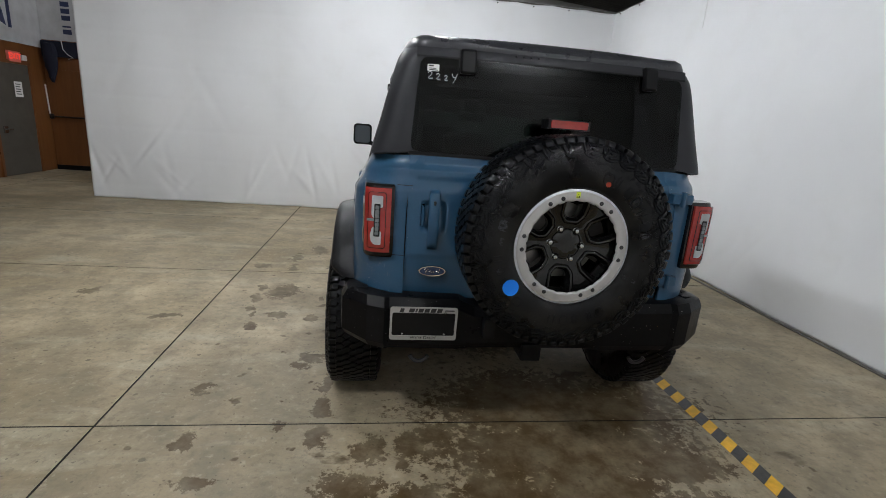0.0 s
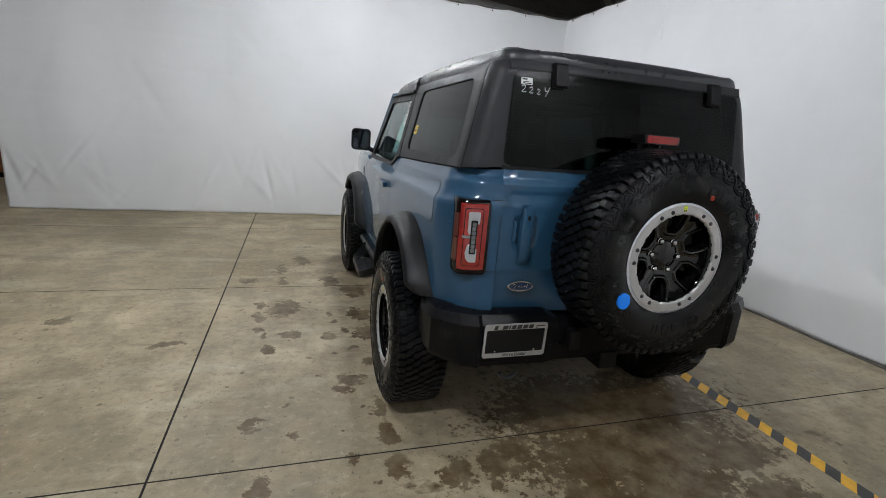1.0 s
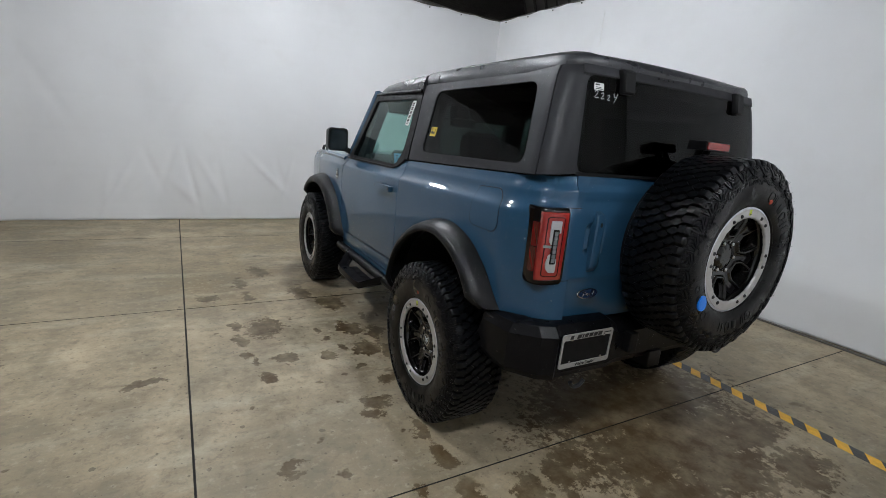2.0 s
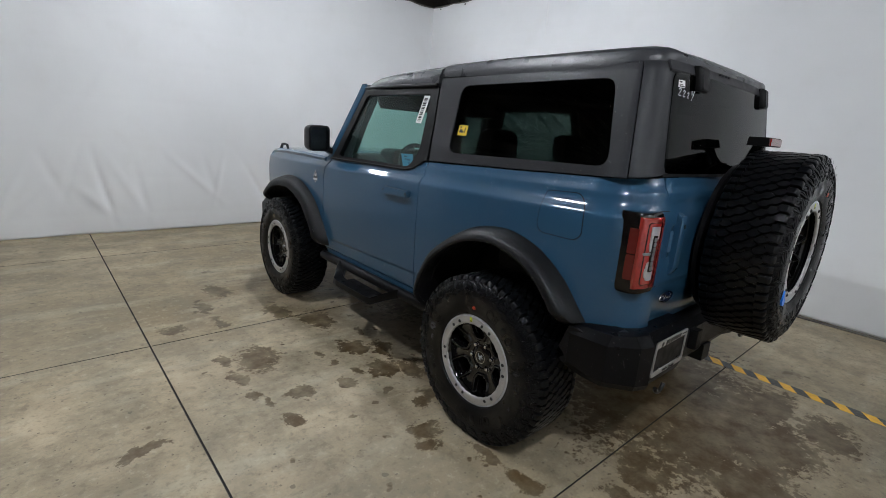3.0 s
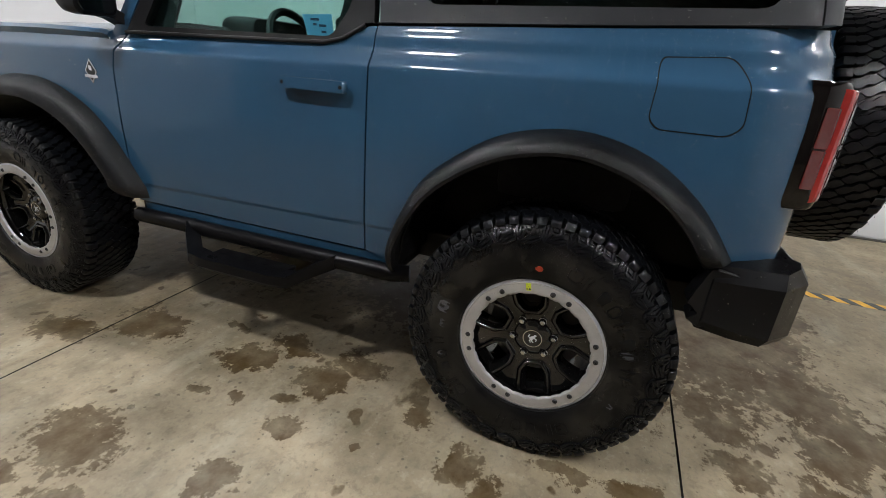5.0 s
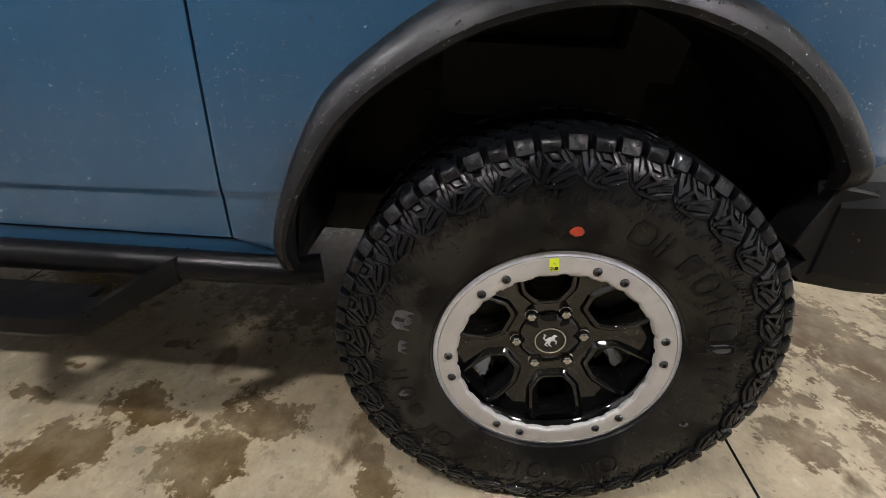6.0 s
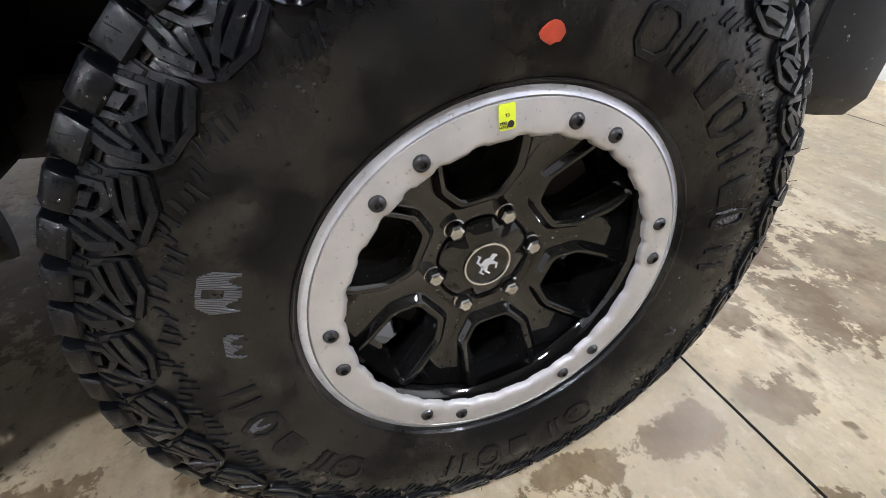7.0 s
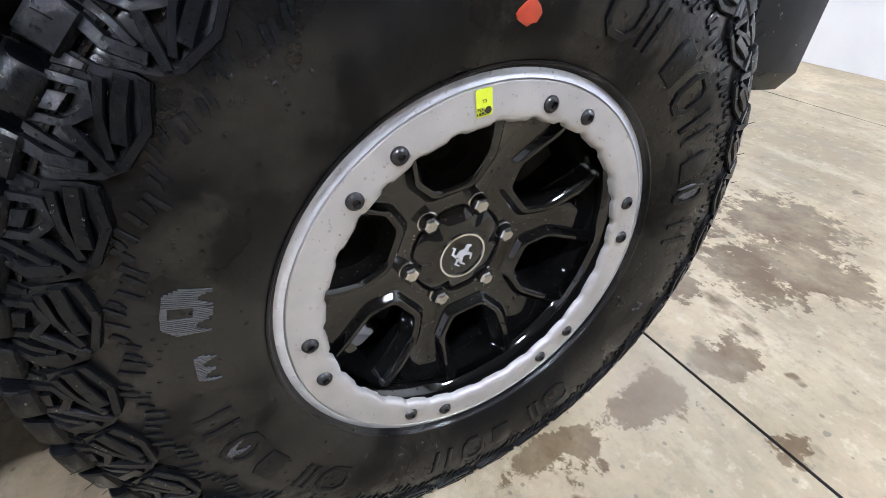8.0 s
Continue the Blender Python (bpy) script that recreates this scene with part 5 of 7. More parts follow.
# bonnet, cowl, windscreen, nose
bm = bmesh.new()
rings = []
for y, dz in ((1.90, -0.006), (1.93, 0.0), (2.3, 0.002), (2.7, -0.006), (2.95, -0.018), (3.09, -0.034), (3.16, -0.062), (3.20, -0.12)):
    tp = 0.085 * max(0.0, (y - 1.95) / 1.2) ** 2
    half = [(0.877 - tp, 1.278), (0.862 - tp, 1.294), (0.80 - tp, 1.304), (0.60 - tp, 1.306), (0.56 - tp, 1.322), (0.3, 1.330), (0.0, 1.332)]
    top = [(-x, y, z + dz) for x, z in half] + [(x, y, z + dz) for x, z in half[-2::-1]]
    rings.append(top + [(p[0] * 0.98, p[1], min(p[2], 1.30 + dz) - 0.03) for p in reversed(top)])
loft(bm, rings)
part("bonnet", bm, PAINT, car, "glossy blue-grey bonnet", True)
bm = bmesh.new()
box(bm, -0.80, 0.80, 1.70, 1.93, 1.16, 1.285, 0.012)
part("cowl", bm, BLACK, car)
bm = bmesh.new()
loft(bm, [[(-x, y, z), (x, y, z), (x, y + 0.006, z + 0.004), (-x, y + 0.006, z + 0.004)] for x, y, z in ((0.79, 1.845, 1.285), (0.75, 1.72, 1.55), (0.695, 1.585, 1.825))])
part("windscreen", bm, GLASS_FRONT, car, "green-tinted windscreen")
bm = bmesh.new()
box(bm, -0.70, 0.70, 1.52, 1.60, 1.795, 1.835, 0.01)
part("windscreen_header", bm, BLACK, car)
bm = bmesh.new()
box(bm, -0.78, 0.78, 3.05, 3.19, 0.86, 1.20, 0.02)
gr = part("grille", bm, BLACK, car, "black grille")
for k in range(7):
    bm = bmesh.new()
    box(bm, -0.48, 0.48, 3.19, 3.205, 0.95 + 0.03 * k, 0.965 + 0.03 * k, 0.003)
    part("grille_slat", bm, DARK_STEEL, gr)
bm = bmesh.new()
rings = []
for x, y in ((-0.93, 2.98), (-0.92, 3.10), (-0.80, 3.24), (-0.5, 3.32), (0.5, 3.32), (0.80, 3.24), (0.92, 3.10), (0.93, 2.98)):
    inn = 0.86 if abs(x) > 0.6 else 1.0
    rings.append([(x, y, 0.60), (x, y, 0.74), (x * 0.97, y - 0.05, 0.80), (x * inn, y - 0.14, 0.80), (x * inn, y - 0.14, 0.58)])
loft(bm, rings)
part("front_bumper", bm, POWDER, car, "black steel front bumper", False)

# rear bumper
bm = bmesh.new()
rings = []
for x, y, zt, zb in ((-0.905, -0.455, 0.79, 0.615), (-0.935, -0.475, 0.797, 0.585), (-0.943, -0.57, 0.805, 0.575), (-0.932, -0.655, 0.805, 0.566), (-0.815, -0.742, 0.8, 0.545), (-0.735, -0.763, 0.795, 0.538), (-0.712, -0.746, 0.792, 0.535), (-0.38, -0.746, 0.785, 0.53), (-0.3, -0.725, 0.745, 0.53), (0.3, -0.725, 0.745, 0.53), (0.38, -0.746, 0.785, 0.53), (0.712, -0.746, 0.792, 0.535), (0.735, -0.763, 0.795, 0.538), (0.815, -0.742, 0.8, 0.545), (0.932, -0.655, 0.805, 0.566), (0.943, -0.57, 0.805, 0.575), (0.935, -0.475, 0.797, 0.585), (0.905, -0.455, 0.79, 0.615)):
    side = abs(x) > 0.85
    k = 0.90 if side else 1.0
    dyi = 0.0 if side else 0.16
    rings.append([(x * 0.985, y + 0.012, zb), (x, y, zb + 0.03), (x, y, zt - 0.05), (x * (0.975 if side else 1), y + (0.0 if side else 0.030), zt - 0.008), (x * (0.93 if side else 1), y + dyi * 0.4, zt), (x * (k - 0.03), y + dyi, zt), (x * (k - 0.03), y + dyi, zb), ])
loft(bm, rings)
bumper = part("rear_bumper", bm, POWDER, car, "black powder-coated steel rear bumper", True)
bumper.data.set_sharp_from_angle(angle=radians(18))
for sx in (-1, 1):
    bm = bmesh.new()
    prism(bm, [(-0.425, 0.665), (-0.46, 0.635), (-0.435, 0.61), (-0.47, 0.59), (-0.54, 0.605), (-0.58, 0.68), (-0.57, 0.77), (-0.465, 0.785)], lambda u, v, w: (sx * (0.84 + w), u, v), 0.09, 0.004)
    part("bumper_end", bm, BLACK, bumper, "black inner bumper end")
for x in (-0.56, 0.56):
    bm = bmesh.new()
    ang = [(x + 0.045 * math.cos(a), -0.745, 0.515 + 0.045 * math.sin(a)) for a in (radians(200 + 14 * k) for k in range(11))]
    tube(bm, ang, 0.010, 8)
    part("tow_loop", bm, DARK_STEEL, bumper, "dark steel tow loop", True)
bm = bmesh.new()
box(bm, -0.05, 0.05, -0.74, -0.60, 0.47, 0.56, 0.006)
part("tow_receiver", bm, BLACK, bumper)
bm = bmesh.new()
box(bm, -0.26, -0.20, -0.765, -0.71, 0.60, 0.70, 0.006)
part("trailer_socket", bm, BLACK, bumper)
plate = empty("plate_holder", "silver-framed black dealer plate", "", parent=bumper)
bm = bmesh.new()
PT = lambda u, v, w: (u + 0.018, -0.747 - w - (0.668 - v) * -0.02, v)
prism(bm, round_rect(-0.720, -0.412, 0.590, 0.748, 0.010, 3), PT, 0.006)
part("plate_blank", bm, BLACK, plate, "black plate blank")
bm = bmesh.new()
oo, ii = round_rect(-0.724, -0.408, 0.586, 0.752, 0.012, 4), round_rect(-0.714, -0.418, 0.607, 0.724, 0.008, 4)
loft(bm, [[PT(u, v, 0.006) for u, v in oo], [PT(u, v, 0.012) for u, v in oo], [PT(u, v, 0.012) for u, v in ii], [PT(u, v, 0.006) for u, v in ii]], caps=False)
part("plate_surround", bm, SILVER, plate, "silver plate surround")
bm = bmesh.new()
for u0, u1, v0, v1, sk in ((-0.682, -0.664, 0.727, 0.746, 0.006), (-0.640, -0.615, 0.727, 0.746, 0.006), (-0.610, -0.602, 0.727, 0.746, 0.006), (-0.596, -0.574, 0.727, 0.746, 0.006), (-0.568, -0.545, 0.727, 0.746, 0.006), (-0.539, -0.515, 0.727, 0.746, 0.006), (-0.509, -0.486, 0.727, 0.746, 0.006), (-0.470, -0.425, 0.735, 0.740, 0.002)):
    prism(bm, [(u0, v0), (u1, v0), (u1 + sk, v1), (u0 + sk, v1)], lambda u, v, w: PT(u, v, w + 0.012), 0.001)
part("plate_print", bm, INK, plate, "dark dealer mark")
text_part("plate_words", "We're Dealin'", 0.022, Matrix.Translation((-0.548, -0.7612, 0.599)) @ Matrix.Rotation(radians(90), 4, "X"), INK, plate, "dark lettering")
for x in (-0.665, -0.467):
    for z in (0.619, 0.725):
        bm = bmesh.new()
        bmesh.ops.create_uvsphere(bm, u_segments=8, v_segments=6, radius=0.006, matrix=Matrix.Translation((x + 0.018, -0.758, z)))
        part("plate_screw", bm, STEEL, plate, "", True)

# underbody
bm = bmesh.new()
box(bm, -0.60, -0.50, -0.62, 2.95, 0.48, 0.60, 0.01)
box(bm, 0.50, 0.60, -0.62, 2.95, 0.48, 0.60, 0.01)
for y in (-0.55, 0.75, 1.9):
    box(bm, -0.55, 0.55, y, y + 0.10, 0.50, 0.58, 0.01)
part("chassis_frame", bm, BLACK, car, "black chassis rails")
for y in (0.0, 2.535):
    bm = bmesh.new()
    tube(bm, [(-0.80, y, 0.43), (-0.2, y, 0.43), (-0.1, y, 0.43), (0.1, y, 0.43), (0.2, y, 0.43), (0.80, y, 0.43)], [0.042, 0.045, 0.11, 0.11, 0.045, 0.042], 14)
    part("axle", bm, CAST, car, "cast iron axle", True)
bm = bmesh.new()
tube(bm, [(0.30, -0.30, 0.52), (0.30, -0.32, 0.52), (-0.30, -0.32, 0.52), (-0.30, -0.30, 0.52)], [0.05, 0.09, 0.09, 0.05], 14)
part("silencer", bm, CAST, car, "dark silencer", True)
bm = bmesh.new()
box(bm, -0.80, 0.80, 0.60, 1.88, 0.56, 0.70, 0.01)
part("cabin_floor", bm, BLACK, car)
for name_, dims in (("load_floor", (-0.50, 0.50, -0.62, 0.62, 0.60, 0.86)), ("tail_panel", (-0.83, 0.83, -0.60, -0.50, 0.72, 1.20)), ("engine_block", (-0.50, 0.50, 1.85, 3.05, 0.56, 1.18))):
    bm = bmesh.new()
    box(bm, *dims, 0.015)
    part(name_, bm, BLACK, car)

# cabin
bm = bmesh.new()
box(bm, -0.68, 0.68, -0.52, 1.50, 1.826, 1.842, 0.004)
part("headliner", bm, CABIN, car)
bm = bmesh.new()
loft(bm, [[(x, y, z) for y, z in ((1.86, 0.75), (1.86, 1.26), (1.76, 1.335), (1.55, 1.34), (1.46, 1.29), (1.44, 1.02), (1.52, 0.75))] for x in (-0.78, 0.78)])
dash = part("dashboard", bm, CABIN, car)
bm = bmesh.new()
prism(bm, round_rect(-0.15, 0.15, 1.14, 1.32, 0.015, 3), lambda u, v, w: (u, 1.452 - w, v), 0.012, 0.003)
part("centre_screen", bm, LENS_SMOKE, dash)
bm = bmesh.new()
loft(bm, [[(-0.38 + u * g, y, 1.30 + v * g) for u, v in round_rect(-0.20, 0.20, -0.06, 0.09, 0.04, 4)] for y, g in ((1.60, 0.9), (1.56, 1.0), (1.44, 1.0), (1.42, 0.94))])
part("instrument_hood", bm, CABIN, dash, "", True)
bm = bmesh.new()
wheel_c = Matrix.Translation((-0.38, 1.32, 1.26)) @ Matrix.Rotation(radians(65), 4, "X")
rings = [[wheel_c @ Vector(((0.185 + 0.017 * math.cos(b)) * math.cos(a), (0.185 + 0.017 * math.cos(b)) * math.sin(a), 0.017 * math.sin(b))) for b in (2 * math.pi * j / 8 for j in range(8))] for a in (2 * math.pi * k / 36 for k in range(37))]
loft(bm, rings, caps=False)
for a in (0, 180, 270):
    tube(bm, [wheel_c @ Vector((0.03 * math.cos(radians(a)), 0.03 * math.sin(radians(a)), -0.02)), wheel_c @ Vector((0.18 * math.cos(radians(a)), 0.18 * math.sin(radians(a)), 0))], 0.018, 6)
part("steering_wheel", bm, CABIN, car, "black steering wheel", True)


def seat(x, y, w, rear=False):
    bm = bmesh.new()
    hz = 1.30 if rear else 1.34
    box(bm, x - w, x + w, y, y + 0.50, 0.80, 0.98, 0.05)
    rings = []
    for k, (z, dy, t, g) in enumerate(((0.90, 0.02, 0.07, 0.96), (1.05, 0.0, 0.075, 1.0), (1.2, -0.03, 0.07, 0.97), (hz, -0.06, 0.05, 0.82), (hz + 0.02, -0.065, 0.03, 0.7))):
        rings.append([(x + u * g, y + dy + v * t, z) for u, v in round_rect(-w, w, -1, 1, 0.06, 3)])
    loft(bm, rings)
    s_ = part("rear_seat" if rear else "front_seat", bm, SEAT, car, "dark cloth seat", True)
    for hx in (x,):
        bm = bmesh.new()
        rings = []
        for z, t, g in ((hz + 0.055, 0.03, 0.75), (hz + 0.08, 0.05, 0.95), (hz + 0.16, 0.055, 1.0), (hz + 0.22, 0.045, 0.95), (hz + 0.245, 0.02, 0.75)):
            rings.append([(hx + u * g, y - 0.07 + v * t, z) for u, v in round_rect(-0.125, 0.125, -1, 1, 0.05, 3)])
        loft(bm, rings)
        for u in (-0.05, 0.05):
            tube(bm, [(hx + u, y - 0.065, hz - 0.02), (hx + u, y - 0.07, hz + 0.10)], 0.007, 6)
        part("headrest", bm, SEAT, s_, "", True)


seat(-0.38, 0.62, 0.25)
seat(0.38, 0.62, 0.25)
seat(-0.33, -0.22, 0.27, True)
seat(0.33, -0.22, 0.27, True)
bm = bmesh.new()
for sx in (-1, 1):
    tube(bm, [(sx * 0.72, 0.60, 0.9), (sx * 0.70, 0.60, 1.5), (sx * 0.64, 0.60, 1.80), (sx * 0.60, 0.3, 1.80), (sx * 0.60, -0.38, 1.78), (sx * 0.70, -0.45, 1.35)], 0.035, 10)
    tube(bm, [(sx * 0.64, 0.60, 1.80), (sx * 0.60, 1.50, 1.79)], 0.03, 8)
tube(bm, [(-0.64, 0.60, 1.80), (0.64, 0.60, 1.80)], 0.035, 10)
part("roll_cage", bm, CABIN, car, "black roll cage", True)
bm = bmesh.new()
rings = []
for y, g in ((1.40, 0.9), (1.41, 1.0), (1.43, 0.95), (1.45, 0.6)):
    rings.append([(u * g, y, 1.655 + v * g) for u, v in round_rect(-0.125, 0.125, -0.036, 0.036, 0.025, 4)])
loft(bm, rings)
box(bm, -0.06, 0.06, 1.44, 1.56, 1.68, 1.80, 0.015)
part("rear_view_mirror", bm, BLACK, car, "black rear-view mirror", True)
# sun visors and pillar trims
for sx in (-1, 1):
    bm = bmesh.new()
    loft(bm, [[(sx * x, 1.56, 1.80), (sx * x, 1.54, 1.805), (sx * x, 1.46, 1.685), (sx * x, 1.475, 1.675)] for x in (0.12, 0.66)])
    part("sun_visor", bm, CABIN, car, "dark folded sun visor")
    bm = bmesh.new()
    loft(bm, [[(sx * (x0 + a), y0 + b, z0) for a, b in ((0.0, -g_), (-0.11, 0.05 - g_ * 0.5), (-0.115, 0.075), (0.0, 0.03))] for x0, y0, z0, g_ in ((0.815, 1.80, 1.24, 0.17), (0.757, 1.66, 1.54, 0.09), (0.700, 1.545, 1.80, 0.05))])
    part("pillar_trim", bm, CABIN, car, "black pillar trim")
# papers and labels on the windows


def side_glass(s, z, d):
    p = top_map(s, z)
    return Vector((p.x + 0.010 - d, p.y, p.z))


def flat_label(name, poly, material, parent, off, label=""):
    bm = bmesh.new()
    prism(bm, poly, lambda u, v, w: side_glass(u, v, off + w), 0.0008)
    return part(name, bm, material, parent, label)


left_door = next(o for o in car.children if o.name == "door")
left_window = next(o for o in car.children if o.name == "quarter_window")
flat_label("window_sticker", [(-0.815, 1.752), (-0.872, 1.755), (-0.897, 1.590), (-0.840, 1.587)], PAPER, left_door, 0.002, "white bar-code sheet on the door glass")
for k in range(16):
    v = 1.600 + 0.0092 * k
    sh = (v - 1.590) * -0.15
    flat_label("bar", [(-0.855 - sh, v), (-0.885 - sh, v), (-0.885 - sh, v + 0.003 + 0.0025 * (k % 3)), (-0.855 - sh, v + 0.003 + 0.003 * (k % 3))], INK, left_door, 0.003)
flat_label("warning_label", round_rect(-0.490, -0.420, 1.537, 1.592, 0.004, 2), YELLOW, left_window, 0.004, "yellow warning label with a black pictogram")
for p_ in ([(-0.482, 1.552), (-0.447, 1.552), (-0.447, 1.562), (-0.456, 1.562), (-0.460, 1.570), (-0.474, 1.570), (-0.482, 1.562)], [(-0.442, 1.548), (-0.436, 1.548), (-0.434, 1.580), (-0.440, 1.580)], [(-0.480, 1.576), (-0.468, 1.576), (-0.468, 1.588), (-0.480, 1.588)]):
    flat_label("pictogram_bar", p_, INK, left_window, 0.005)
bm = bmesh.new()
loft(bm, [[(x, 0.870, 1.318), (x, 0.880, 1.398), (x, 1.000, 1.392), (x, 0.975, 1.314)] for x in (-0.802, -0.800)])
paper = part("blue_paper", bm, CYAN, car, "light blue paper tucked inside the door glass")
for y0, y1, z in ((0.90, 0.93, 1.355), (0.94, 0.955, 1.358), (0.90, 0.92, 1.335), (0.93, 0.965, 1.374)):
    bm = bmesh.new()
    box(bm, -0.8032, -0.8025, y0, y1, z, z + 0.008)
    part("written_bar", bm, PRINT_BLUE, paper)
bm = bmesh.new()
box(bm, -0.52, -0.44, 1.425, 1.43, 1.27, 1.325)
part("dash_display", bm, CYAN, car, "small blue display")

# ---- wheels ----
PROFILE = [(0.0, 0.428), (-0.06, 0.427), (-0.10, 0.424), (-0.130, 0.414), (-0.144, 0.398), (-0.151, 0.375), (-0.156, 0.345), (-0.157, 0.315), (-0.153, 0.280), (-0.143, 0.250), (-0.128, 0.232), (-0.110, 0.226)]
ARC = [0.0]
for a, b in zip(PROFILE, PROFILE[1:]):
    ARC.append(ARC[-1] + math.dist(a, b))
PITCHES = 32
PITCH_LENGTH = 2 * math.pi * 0.42 / PITCHES


def on_tyre(p, a, h):
    """A point h above the tyre's skin: p metres from the crown across it (minus: the inner side), a radians round it."""
    q = abs(p)
    x, r = float(np.interp(q, ARC, [v[0] for v in PROFILE])), float(np.interp(q, ARC, [v[1] for v in PROFILE]))
    e = 0.006
    x0, x1 = (float(np.interp(q + k, ARC, [v[0] for v in PROFILE])) for k in (-e, e))
    r0, r1 = (float(np.interp(q + k, ARC, [v[1] for v in PROFILE])) for k in (-e, e))
    n = Vector((r1 - r0, -(x1 - x0)))
    n = n.normalized() if n.length > 1e-9 else Vector((0, 1))
    if q < 0.004:
        n = Vector((0, 1))
    if n.y < 0 and q < 0.2 or n.x > 0:
        n = -n
    x, r = x + n.x * h, r + n.y * h
    return Vector((x if p >= 0 else -x, r * math.cos(a), r * math.sin(a)))


def lug(bm, poly, turn, h, k=0.86, mi=0):
    """A raised block on the tyre from an outline (p, arc fraction of a pitch)."""
    unit = 2 * math.pi / PITCHES
    cp, ca = sum(v[0] for v in poly) / len(poly), sum(v[1] for v in poly) / len(poly)
    base = [on_tyre(p, (turn + a) * unit, -0.002) for p, a in poly]
    mid = [on_tyre(cp + (p - cp) * 0.97, (turn + ca + (a - ca) * 0.97) * unit, h * 0.8) for p, a in poly]
    top = [on_tyre(cp + (p - cp) * k, (turn + ca + (a - ca) * k) * unit, h) for p, a in poly]
    loft(bm, [base, mid, top], mi=mi)


def band(pts, w):
    """Corner points of a bent stripe of width w (p by arc fraction)."""
    out = []
    for a, b in zip(pts, pts[1:]):
        d = Vector((b[0] - a[0], (b[1] - a[1]) * PITCH_LENGTH))
        n = Vector((-d.y, d.x)).normalized() * w / 2
        out.append([(a[0] + n.x, a[1] + n.y / PITCH_LENGTH), (b[0] + n.x, b[1] + n.y / PITCH_LENGTH), (b[0] - n.x, b[1] - n.y / PITCH_LENGTH), (a[0] - n.x, a[1] - n.y / PITCH_LENGTH)])
    return out


def ridge(bm, pts, w, turn, h, mi=1):
    """A continuous moulded rib with softened edges along a bent line (p by arc fraction)."""
    unit = 2 * math.pi / PITCHES
    flat_ = [Vector((p, a * PITCH_LENGTH)) for p, a in pts]
    rings = []
    last = len(flat_) - 1
    for i, c in enumerate(flat_):
        e0 = (c - flat_[max(i - 1, 0)]) if i else (flat_[1] - c)
        e1 = (flat_[min(i + 1, last)] - c) if i < last else e0
        n0, n1 = Vector((-e0.y, e0.x)).normalized(), Vector((-e1.y, e1.x)).normalized()
        m_ = (n0 + n1).normalized()
        k = 1.0 / max(0.55, m_.dot(n0))
        ring = []
        for t, z in ((-0.5, -0.002), (-0.46, h * 0.80), (-0.38, h), (0.38, h), (0.46, h * 0.80), (0.5, -0.002)):
            q = c + m_ * (w * t * k)
            ring.append(on_tyre(q.x, (turn + q.y / PITCH_LENGTH) * unit, z))
        rings.append(ring)
    loft(bm, rings, mi=mi)


